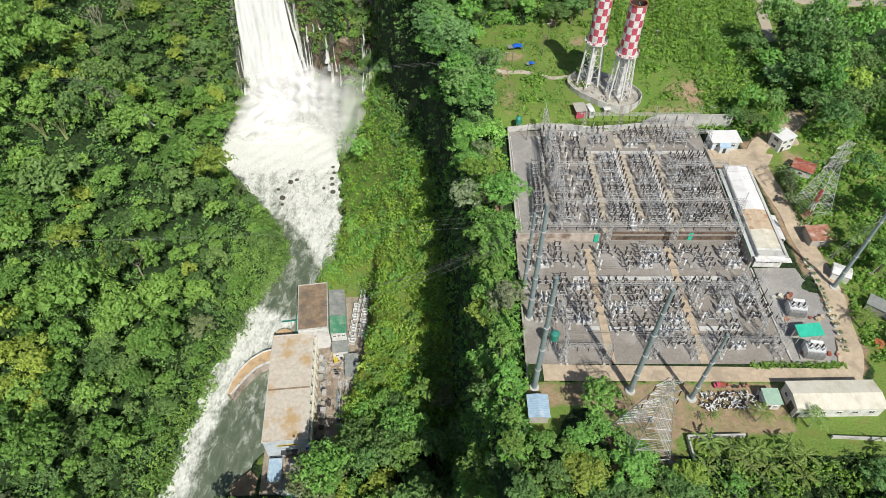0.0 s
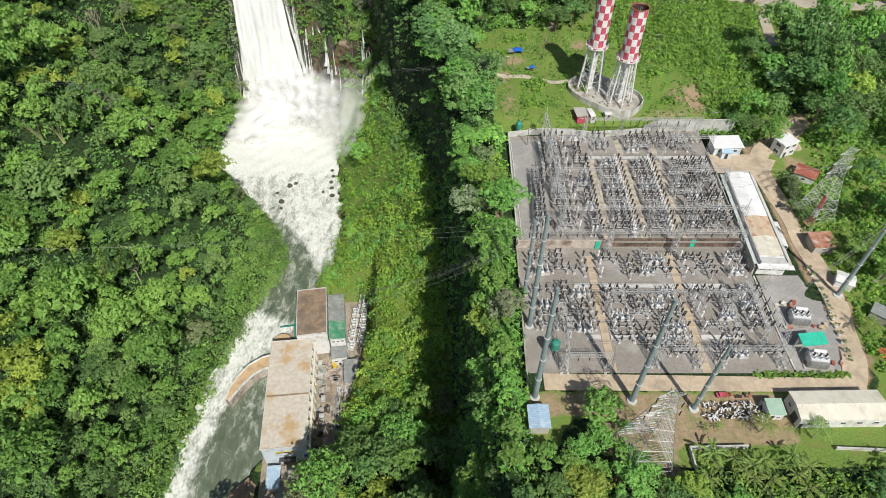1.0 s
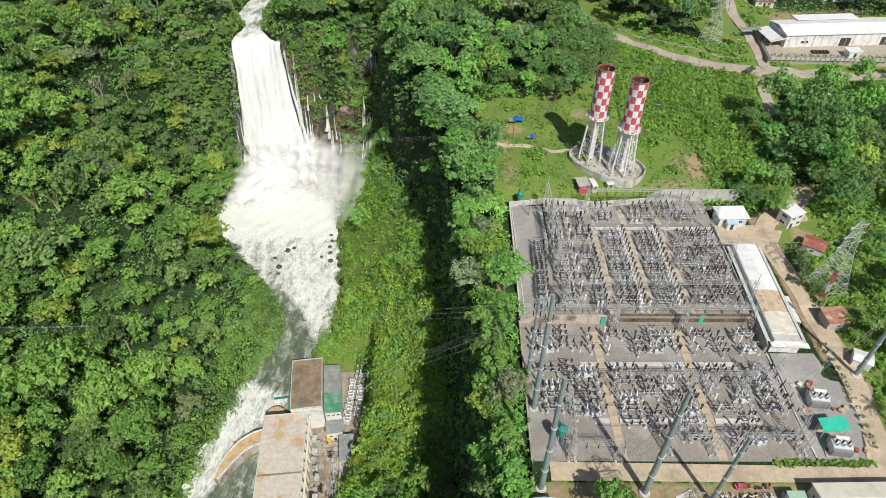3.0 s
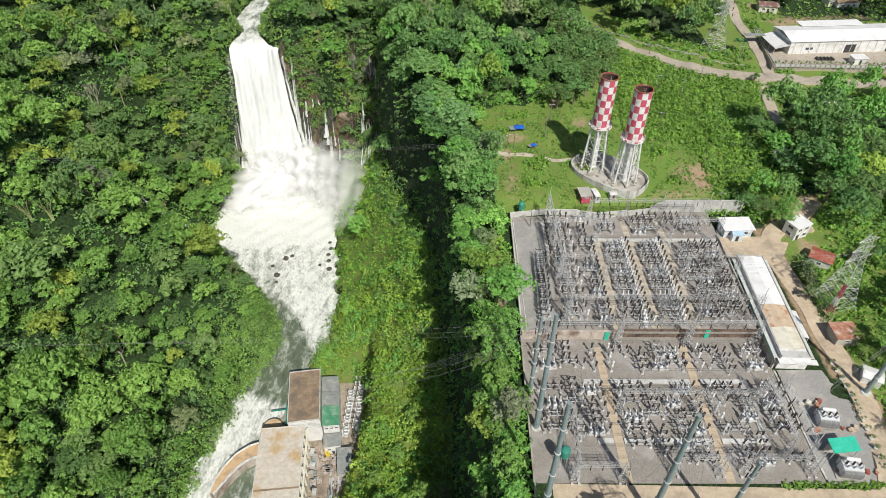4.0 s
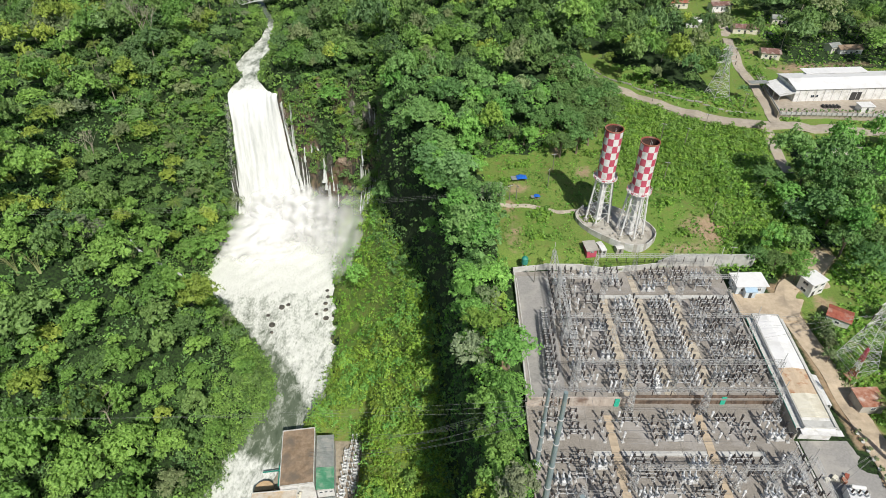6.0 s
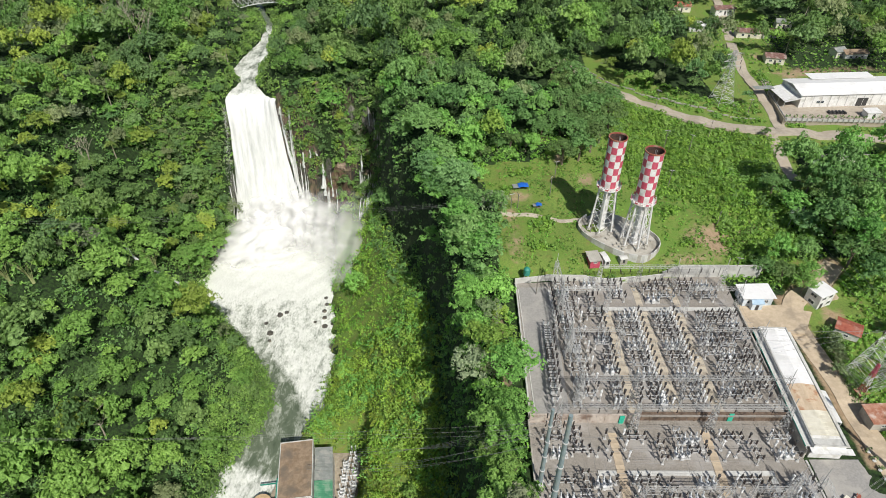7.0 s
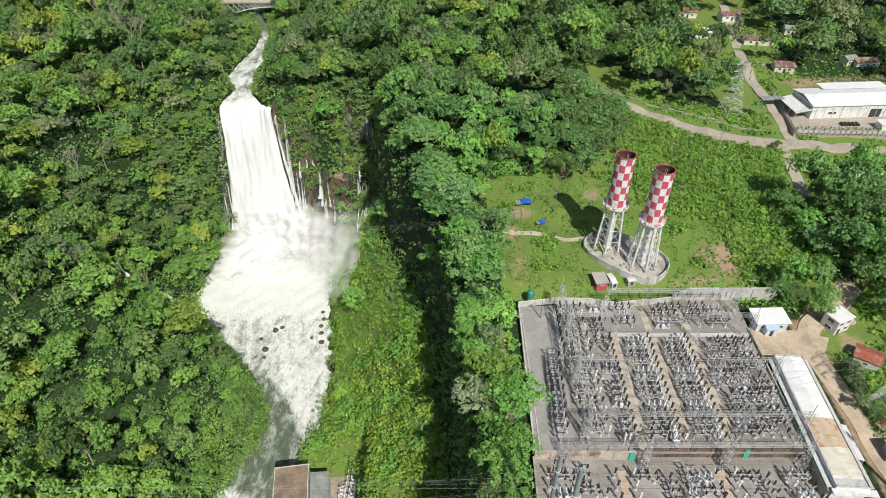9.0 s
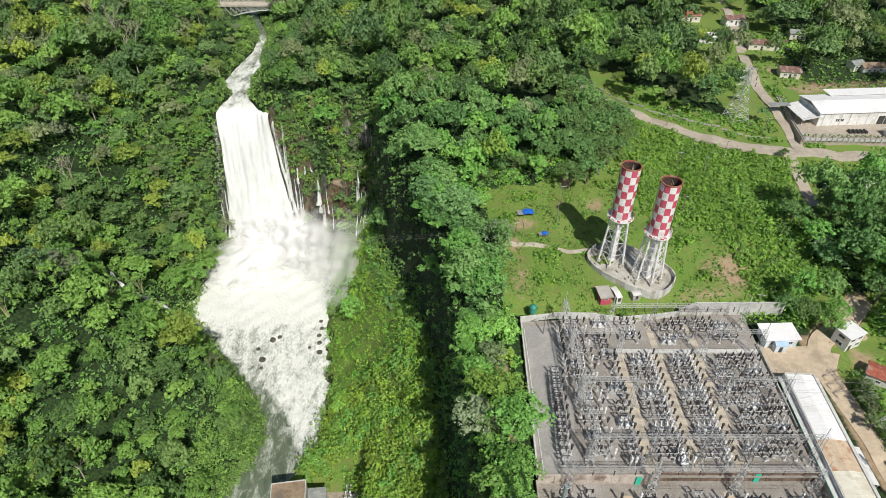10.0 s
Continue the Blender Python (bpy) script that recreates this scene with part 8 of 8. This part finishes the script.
def cliff_tree(x, z, kind, scale, look_of, rng):
    key = (kind, look_of)
    if key not in CROWNS:
        q = KINDS[kind][0]
        CROWNS[key] = leafy("crown", q, [LEAF[look_of]])
    tree = thing("tree", T(x, cliff_front(x, z) + 0.6, z, rng.uniform(0, 360)) @ Matrix.Diagonal((scale, scale, scale * 0.9, 1)), ("deep green" if look_of == 0 else "fresh green" if look_of == 1 else "bluish green") + " tree clinging to the cliff beside the waterfall", "tree", "cliff trees")
    part("trunk", KINDS[kind][2], tree)
    part("crown", CROWNS[key], tree)


def head_wall():
    for n, o in enumerate(OUTCROPS):
        outcrop(*o, 71 + 3 * n)
    rng = random.Random(8)
    for x, z, kind, scale, look_of in ((-61, -19, 3, 1.35, 1), (-56, -28, 6, 0.8, 1), (-74, -14, 1, 0.6, 1), (-80, -12, 2, 0.55, 1), (-52, -31, 1, 0.55, 1), (-47, -44, 4, 0.55, 0), (-51.5, -58, 2, 0.5, 1), (-53, -44, 0, 0.5, 1), (-76, -58, 2, 0.45, 1), (-75, -47, 5, 0.4, 1), (-33, -42, 4, 0.55, 0), (-31, -28, 0, 0.6, 0), (-49, -22, 2, 0.5, 1), (-34, -10, 6, 0.7, 0)):
        cliff_tree(x, z, kind, scale, look_of, rng)
    for _ in range(26):
        cliff_tree(rng.uniform(-88, -28), rng.uniform(-34, -4), rng.randrange(8), rng.uniform(0.4, 0.7), rng.choice((0, 0, 1, 1, 4)), rng)
    for _ in range(58):
        cliff_tree(rng.uniform(-176, -127), rng.uniform(-75, -8), rng.randrange(8), rng.uniform(0.5, 0.9), rng.choice((0, 0, 1, 1, 4)), rng)


def side_stream():
    """A small white stream that joins the pool from the west bank."""
    s = Shape()
    pts = []
    for (ax, ay), (bx, by) in zip(STREAM, STREAM[1:]):
        pts += [Vector((ax + (bx - ax) * i / 6, ay + (by - ay) * i / 6)) for i in range(6)]
    pts.append(Vector(STREAM[-1]))
    k = 0
    for i, p in enumerate(pts):
        z = height(p.x, p.y) + 0.9
        w = 1.0 + 0.4 * math.sin(i * 1.7)
        s.v += [(p.x + 0.2, p.y - w, z), (p.x, p.y, z + 0.1), (p.x - 0.2, p.y + w, z)]
        if i:
            for j in range(2):
                a = 3 * i - 3 + j
                s.f.append((a, a + 1, a + 4, a + 3))
                s.m.append(0)
    tagged(new("side_stream", s.mesh("side_stream", FALL, smooth=True)), "small white stream between bushes on the bank", "stream")


rocks()
small_falls()
head_wall()
side_stream()


# ---- plateau beyond ----
def lattice_bridge():
    """A steel deck-arch road bridge over the upper river."""
    ob = thing("arch_bridge", T(-118, 481, 5.9, 1), "pale steel deck-arch road bridge over the river", "bridge")
    L = 96
    part("deck", Shape().box((0, 0, 0.2), (L, 8.6, 0.7)).mesh("deck", LANE_PAVING), ob)
    for sy in (-4.1, 4.1):
        r = Shape().box((0, sy, 1.5), (L, 0.14, 0.16)).box((0, sy, 1.05), (L, 0.1, 0.12))
        for i in range(40):
            r.box((-L / 2 + L * i / 39, sy, 1.0), (0.16, 0.16, 1.1))
        part("railing", r.mesh("railing", PALE_CONCRETE), ob)
        a = Shape()
        n = 20
        low = [Vector((-36 + 72 * i / n, sy * 0.85, -2.9 - 0.0062 * (-36 + 72 * i / n) ** 2)) for i in range(n + 1)]
        top = [Vector((p.x, p.y, -0.5)) for p in low]
        for i in range(n):
            a.rod(low[i], low[i + 1], 0.36, 4)
            a.rod(top[i], top[i + 1], 0.22, 4)
            a.rod(low[i], top[i], 0.2, 4)
            a.rod(*((top[i], low[i + 1]) if i < n / 2 else (low[i], top[i + 1])), 0.2, 4)
        part("arch", a.mesh("arch", ALU), ob)
    for sx in (-1, 1):
        part("abutment", Shape().box((sx * 39, 0, -6), (4, 8.6, 11)).mesh("abutment", CONCRETE), ob)


lattice_bridge()


def north_warehouse():
    ob = thing("white_warehouse", T(189.0, 300.8, 15.2, 4), "large white sheet-metal warehouse with a pale roof", "warehouse")
    W, D, H = 62, 17, 6.0
    part("wall", Shape().box((0, 0, H / 2 - 1), (W, D, H + 2)).mesh("wall", WHITE), ob)
    part("roof", roof_sheets(Shape(), W, D, H, 1.6, 0.6, "gable", 0.15, 1.2).mesh("roof", WHITE_SHEET), ob)
    part("roof", roof_sheets(Shape(), 30, 6, H + 1.0, 0.3, 0.2, "flat", 0.15, 1.2).mesh("roof", WHITE_SHEET), ob, "", T(-4, 9.0, 0))
    rib = Shape().box((0, 0, H / 2), (0.2, 0.16, H)).mesh("wall_rib", STEEL)
    for i in range(16):
        part("wall_rib", rib, ob, "grey wall rib", T(-W / 2 + 2 + i * 3.9, -D / 2 - 0.06, 0))
    for x in (-22.5, -20.6):
        window(ob, x, -D / 2, 2.6, 1.6, 1.2, 0)
    # Dark slabs paint the shade inside the open doorways.
    for x in (-2, 18):
        part("door", Shape().box((x, -D / 2 - 0.05, 2), (5, 0.14, 4)).mesh("door", DARK), ob, "open roller door as a panel with its shade painted dark")
    lean = part("side_roof", Shape().face([(-W / 2 - 7, -9, 3.2), (-W / 2, -9, 4.6), (-W / 2, 7, 4.6), (-W / 2 - 7, 7, 3.2)]).face([(-W / 2 - 7, -9, 3.1), (-W / 2 - 7, 7, 3.1), (-W / 2, 7, 4.5), (-W / 2, -9, 4.5)]).mesh("side_roof", WHITE), ob, "pale lean-to roof on posts")
    for y in (-8, -3, 2, 6.5):
        part("post", Shape().box((-W / 2 - 6.6, y, 1.4), (0.2, 0.2, 3.6)).mesh("post", STEEL), lean)
    part("side_roof", Shape().box((-W / 2 - 10, 6, 3.6), (9, 3.4, 0.15)).mesh("side_roof", ROOF_GREY), ob, "pale shed roof")
    sheet("warehouse_yard", [(148, 279.5), (255, 275), (258, 304), (196, 302), (158, 293), (157, 322), (154, 322)], 15.4, ROAD, "dusty concrete yard before the warehouse", "yard", 3.5)
    fence = thing("yard_fence", Matrix(), "low concrete fence with dark pickets round the yard", "fence")
    for i in range(34):
        x = 149 + i * 2.2
        part("post", Shape().box((x, 278.6 - 0.04 * (x - 149), 15.4), (0.36, 0.34, 1.7)).mesh("post", PALE_CONCRETE), fence)
    for a, b in (((148.5, 279), (224, 276)), ((148.5, 279), (155, 322))):
        d = Vector(b) - Vector(a)
        part("panel", Shape().box((d.length / 2, 0, 15.2), (d.length, 0.2, 1.2)).mesh("panel", STEEL), fence, "", T(a[0], a[1], 0, math.degrees(math.atan2(d.y, d.x))))
    rng = random.Random(6)
    shrub = lobe_leaves(np.random.RandomState(4), [np.array([0, 0, 0.7])], [0.9], 40, 0.5, -0.5)
    me = leafy("shrub", shrub, [LEAF[0]])
    for i in range(22):
        ob = new("hedge_shrub", me)
        ob.matrix_basis = T(150 + i * 3.3, 280.2 - 0.13 * i, 15.4, i * 40)
        tagged(ob, "small round dark green shrub along the fence", "shrub", "hedge shrubs")
    def car(x, y, turn, mat, label):
        ob = thing("car", T(x, y, 15.42, turn), label, "car", "parked cars")
        part("body", Shape().box((0, 0, 0.6), (4.3, 1.7, 0.6), 0, 0, 0.97).mesh("body", mat), ob)
        part("cabin", Shape().box((0.2, 0, 1.15), (2.3, 1.5, 0.55), 0, 0, 0.78).mesh("cabin", PANE), ob)
        for sx in (-1.35, 1.35):
            for sy in (-0.8, 0.8):
                part("wheel", Shape().rod((sx, sy - 0.1, 0.32), (sx, sy + 0.1, 0.32), 0.32, 10).mesh("wheel", DARK), ob)
    car(195.5, 296.5, -35, WHITE, "white car parked in the warehouse yard")
    building("gate_shelter", 186.5, 281.5, 6, 4, 2.6, 4, WHITE, WHITE, "small white-roofed gate shelter", "shelter", "mono", 0.3, 0.4, 15.4, [], [("s", 0, 1, 2)], 0)
    for i in range(5):
        ob = thing("steel_stack", T(170 + i * 1.6, 284.5, 15.4, 3 * i), "stack of dark steel sections on the yard", "steel stack", "steel stacks")
        for bx, bz in ((-0.45, 0.17), (0, 0.17), (0.45, 0.17), (-0.45, 0.51), (0, 0.51), (0.45, 0.51), (-0.22, 0.85), (0.22, 0.85)):
            part("beam", Shape().box((bx, 0.06 * math.sin(9 * bx + 7 * bz), bz), (0.38, 2.3, 0.34)).mesh("beam", DARK), ob)


north_warehouse()

for n, (hx, hy, hw, hd, hm, words) in enumerate(HOUSES):
    building("house", hx, hy, hw, hd, 3.2, (-6, 12, -10, 5, 20, -15, 4, 9, -12)[n], WHITE if n % 2 else CREAM, hm, words, "house", "gable", 1.3, 0.6, None, [("s", -hw / 4, 1.8, 1.3, 1.1), ("s", hw / 4, 1.8, 1.3, 1.1)], [("s", 0, 1.0, 2.1)], 0.9, "village houses")
building("white_workshop", 163, 246, 11, 8, 4.0, -20, WHITE, CREAM, "white-roofed workshop by the lane", "workshop", "mono", 0.5, 0.5, None, [("w", 0, 2, 1.6, 1.2)], [("s", 0, 2, 2.6)], 0.9)
sheet("workshop_yard", [(150, 251), (176, 256), (178, 264), (148, 263)], height(160, 258) + 0.25, CONCRETE, "grey concrete yard by the road", "yard", 3)


def road_edge():
    """White-topped barrier along the outer side of the bend."""
    ob = thing("road_barrier", Matrix(), "pale concrete barrier along the road bend", "barrier")
    pts = [(58, 340), (66, 321.5), (74, 311), (87, 299.5), (102, 290.2), (121, 280.5), (136, 275)]
    shape = Shape().box((0, 0, 0.35), (3.2, 0.2, 0.7)).mesh("segment", CONCRETE)
    for (ax, ay), (bx, by) in zip(pts, pts[1:]):
        d = math.hypot(bx - ax, by - ay)
        n = max(1, int(d / 3.4))
        for i in range(n):
            f = (i + 0.5) / n
            x, y = ax + (bx - ax) * f + 2.3 * (by - ay) / d, ay + (by - ay) * f - 2.3 * (bx - ax) / d
            x2, y2 = x - 10.6 * (by - ay) / d, y + 10.6 * (bx - ax) / d
            part("segment", shape, ob, "", T(x2, y2, height(x2, y2) + 0.2, math.degrees(math.atan2(by - ay, bx - ax))))


road_edge()


# ---- palms, bananas and single trees ----
def frond_quads(rng, base, a, length, droop, width=0.55, leaflets=9, blade=0.13):
    """One feather frond as a bent rib with leaflets to both sides."""
    quads = []
    d = np.array([math.cos(a), math.sin(a), 0])
    side = np.array([-math.sin(a), math.cos(a), 0])
    def at(t):
        return base + d * length * t * (1 - 0.15 * t) + np.array([0, 0, length * (0.45 * t - droop * t * t)])
    for i in range(leaflets):
        t = (i + 1) / (leaflets + 0.5)
        p, q = at(t), at(min(1, t + blade))
        w = width * length * 0.42 * math.sin(math.pi * min(0.97, 0.18 + 0.8 * t))
        for sgn in (-1, 1):
            tip = p + side * sgn * w + d * w * 0.5 - np.array([0, 0, w * 0.45])
            quads.append([p, q, tip + d * blade * 0.6 * length, tip])
    return quads


def palm_mesh(seed, tall, fronds, length, droop, width=0.45, leaflets=13, blade=0.05, name="crown"):
    rng = np.random.RandomState(seed)
    q = []
    top = np.array([0, 0, tall])
    for i in range(fronds):
        q += frond_quads(rng, top, 2.4 * i + rng.uniform(-0.2, 0.2), length * rng.uniform(0.8, 1.1), droop * rng.uniform(0.5, 1.5) + 0.3 * (i % 3 == 0), width, leaflets, blade)
    q = np.array(q)
    return soup(name, q.reshape(-1, 3), np.arange(len(q) * 4).reshape(-1, 4), [PALM])


PALM_TRUNK = Shape().rod((0, 0, -1), (0.2, 0.1, 4.5), 0.22, 6, 0, 0.17).rod((0.2, 0.1, 4.5), (0, 0, 9.1), 0.17, 6, 0, 0.13).mesh("trunk", PALE_BARK)
BANANA_TRUNK = Shape().rod((0, 0, -0.5), (0, 0, 2.6), 0.2, 6, 0, 0.14).mesh("trunk", LEAF[3])
PALM_CROWNS = [palm_mesh(s, 9.0, 19, 4.6, 0.8, 0.3, 15, 0.035) for s in (1, 2, 3)]
BANANA_CROWNS = [palm_mesh(s, 2.4, 10, 3.2, 0.55, 0.2, 8, 0.12) for s in (5, 6)]


def palms():
    rng = random.Random(77)
    spots = [(76.5, 72.6, 0.95), (88.8, 71.0, 1.0), (115, 101.5, 1.0), (118.5, 127, 0.8), (119.5, 132, 0.9), (121, 124.5, 0.8), (59.5, 186.3, 0.3)]
    for x, y, s in spots:
        ob = thing("palm_tree", T(x, y, height(x, y), rng.uniform(0, 360)) @ Matrix.Diagonal((s * 0.95, s * 0.95, s * 0.6, 1)), "coconut palm with a spreading green crown", "palm", "palms")
        part("trunk", PALM_TRUNK, ob)
        part("crown", rng.choice(PALM_CROWNS), ob)
    for i in range(60):
        x, y = rng.uniform(-260, -125), rng.uniform(300, 470)
        if i >= 34:
            x, y = rng.uniform(110, 290), rng.uniform(330, 470)
        if float(near_line(np.array([x]), np.array([y]), SIDE_ROAD)[0]) < 5:
            continue
        s = rng.uniform(1.05, 1.4)
        ob = thing("palm_tree", T(x, y, height(x, y), rng.uniform(0, 360)) @ Matrix.Diagonal((s, s, s, 1)), "tall coconut palm rising above the woodland", "palm", "palms")
        part("trunk", PALM_TRUNK, ob)
        part("crown", rng.choice(PALM_CROWNS), ob)
    for i in range(34):
        if i % 3 == 0 and i < 31:
            continue
        x, y = (rng.uniform(60, 74), rng.uniform(58, 66.5)) if i < 20 else (rng.uniform(76, 110), rng.uniform(58, 66))
        if i > 30:
            x, y = (63.4, 73.2) if i == 31 else (66.6, 73.6) if i == 32 else (46, 62)
        s = rng.uniform(0.8, 1.5) if i < 31 else 0.55
        ob = thing("banana_plant", T(x, y, height(x, y), rng.uniform(0, 360)) @ Matrix.Diagonal((s, s, s, 1)), "broad-leaved banana plant in the garden", "banana plant", "banana plants")
        part("trunk", BANANA_TRUNK, ob)
        part("crown", rng.choice(BANANA_CROWNS), ob)


def single_tree(x, y, kind, scale, look_of, label):
    key = (kind, look_of)
    if key not in CROWNS:
        q = KINDS[kind][0]
        CROWNS[key] = leafy("crown", q, [LEAF[look_of]])
    tree = thing("tree", T(x, y, height(x, y), x * 31 % 360) @ Matrix.Diagonal((scale, scale, scale * 0.9, 1)), label, "tree", "trees beside the station")
    part("trunk", KINDS[kind][2], tree)
    part("crown", CROWNS[key], tree)


def bamboo(x, y, seed):
    """A clump of pale arching culms with feathery tips."""
    rng = random.Random(seed)
    nrng = np.random.RandomState(seed)
    ob = thing("bamboo_clump", T(x, y, height(x, y)), "clump of pale green bamboo culms arching out of the forest", "bamboo", "bamboo clumps")
    for i in range(16):
        a, out, tall = rng.uniform(-2.9, 0.2), rng.uniform(2.0, 5.5), rng.uniform(12, 17)
        s, last, tip = Shape(), None, None
        for k in range(7):
            f = k / 6
            p = Vector((0.5 * math.cos(a) + out * f ** 2.2 * math.cos(a), 0.5 * math.sin(a) + out * f ** 2.2 * math.sin(a), tall * f * (1 - 0.16 * f)))
            if last is not None:
                s.rod(last, p, 0.13 * (1 - 0.6 * f), 5)
            last = p
        part("culm", s.mesh("culm", CULM), ob)
        if i % 2 == 0:
            q = lobe_leaves(nrng, [np.array(last)], [1.3], 35, 0.5)
            part("foliage", leafy("foliage", q, [LEAF[1]]), ob)


def dead_tree(x, y, tall):
    rng = random.Random(int(x * 7 + y))
    ob = thing("dead_tree", T(x, y, height(x, y)), "bare pale dead tree among green crowns", "tree", "dead trees")
    s = Shape()
    def limb(p, d, L, r, n):
        q = p + d * L
        s.rod(p, q, r, 5, 0, r * 0.6)
        if n:
            for _ in range(3):
                e = (d + Vector((rng.uniform(-0.9, 0.9), rng.uniform(-0.9, 0.9), rng.uniform(-0.1, 0.6)))).normalized()
                limb(q, e, L * rng.uniform(0.55, 0.8), r * 0.55, n - 1)
    limb(Vector((0, 0, -1)), Vector((0.05, 0, 1)), tall * 0.5, 0.38, 4)
    part("trunk", s.mesh("trunk", PALE_BARK), ob)


for ox, oy, os in ((-133, 296, 1.5), (-131, 308, 1.6), (-129, 318, 1.4), (-138, 302, 1.5), (-136, 286, 1.3)):
    single_tree(ox, oy, 1, os, 1, "broad fresh green tree leaning over the plunge pool")
for gx, gy, gs in ((48, 252, 0.95), (55, 254, 1.0), (61, 260, 1.05), (54, 263, 1.1), (66, 268, 1.15), (60, 270, 1.1), (71, 276, 1.1), (64, 279, 1.15), (57, 280, 1.1), (73, 286, 1.1), (66, 290, 1.15), (59, 290, 1.1), (71, 296, 1.0), (64, 300, 1.1), (57, 301, 1.1), (50, 273, 1.05), (51, 286, 1.1), (56, 331, 1.1), (58, 322, 1.1), (50, 338, 1.1), (60, 313, 1.0), (52, 318, 1.0), (22, 259, 0.6), (28, 262, 0.7), (34, 261, 0.55), (41, 267, 0.7), (15, 254, 0.6)):
    single_tree(gx, gy, (8, 1, 8)[int(gx) % 3], gs, 0, "deep green spreading tree in the grove beside the field")
palms()
for sx, sy, sk, ss, sl in ((38, 75.5, 4, 1.0, 1), (36, 69, 3, 0.6, 1), (31, 66, 4, 0.7, 1), (41, 66, 2, 0.7, 1), (43.5, 72.5, 2, 0.5, 1), (46, 62.5, 2, 0.6, 1), (28, 63, 5, 0.7, 1), (106.5, 190, 8, 0.62, 0), (111, 186.5, 8, 0.7, 0), (116, 181.5, 3, 0.6, 1), (120, 187, 3, 0.6, 1), (111.5, 148, 2, 0.55, 3), (113.5, 152, 5, 0.5, 3), (114.5, 156, 2, 0.6, 3), (116, 160, 0, 0.5, 3), (124, 128, 1, 0.9, 1), (128, 120, 3, 0.9, 1), (80.5, 236, 5, 0.5, 1), (56, 187.4, 2, 0.3, 1), (137, 270, 2, 0.5, 0)):
    single_tree(sx, sy, sk, ss, sl, ("deep green spreading tree beside the field" if sl == 0 else "fresh green tree beside the station" if sl == 1 else "small olive tree along the driveway"))
for rx, ry, rs in ((124, 230, 0.85), (138, 231, 1.05), (148, 233, 1.05), (142, 220, 1.15), (152, 221, 1.2), (138, 208, 1.0), (148, 207, 1.2), (137, 194, 1.0), (147, 192, 1.2), (159, 231, 1.2), (160, 212, 1.2), (158, 196, 1.2)):
    single_tree(rx, ry, 8, rs, 0, "broad deep green rain tree with a spreading crown")
for vx, vy, vs in ((-24, 128, 0.8), (-17, 134, 0.9), (-12, 124, 0.8), (-20, 118, 0.85), (-9, 112, 0.9), (-16, 107, 0.85), (-26, 110, 0.8), (-5, 138, 0.8), (-11, 146, 0.75), (-22, 144, 0.7)):
    single_tree(vx, vy, 2, vs, 1, "small fresh green tree in the shaded ravine")
for dx, dy, dh in ((-172, 294, 20), (-165, 372, 24), (-180, 385, 26), (-205, 420, 26), (-128, 172, 16)):
    dead_tree(dx, dy, dh)
for n, (bx, by) in enumerate(((-155, 208), (-161, 205), (-140, 243), (-143, 268))):
    bamboo(bx, by, 11 + n)
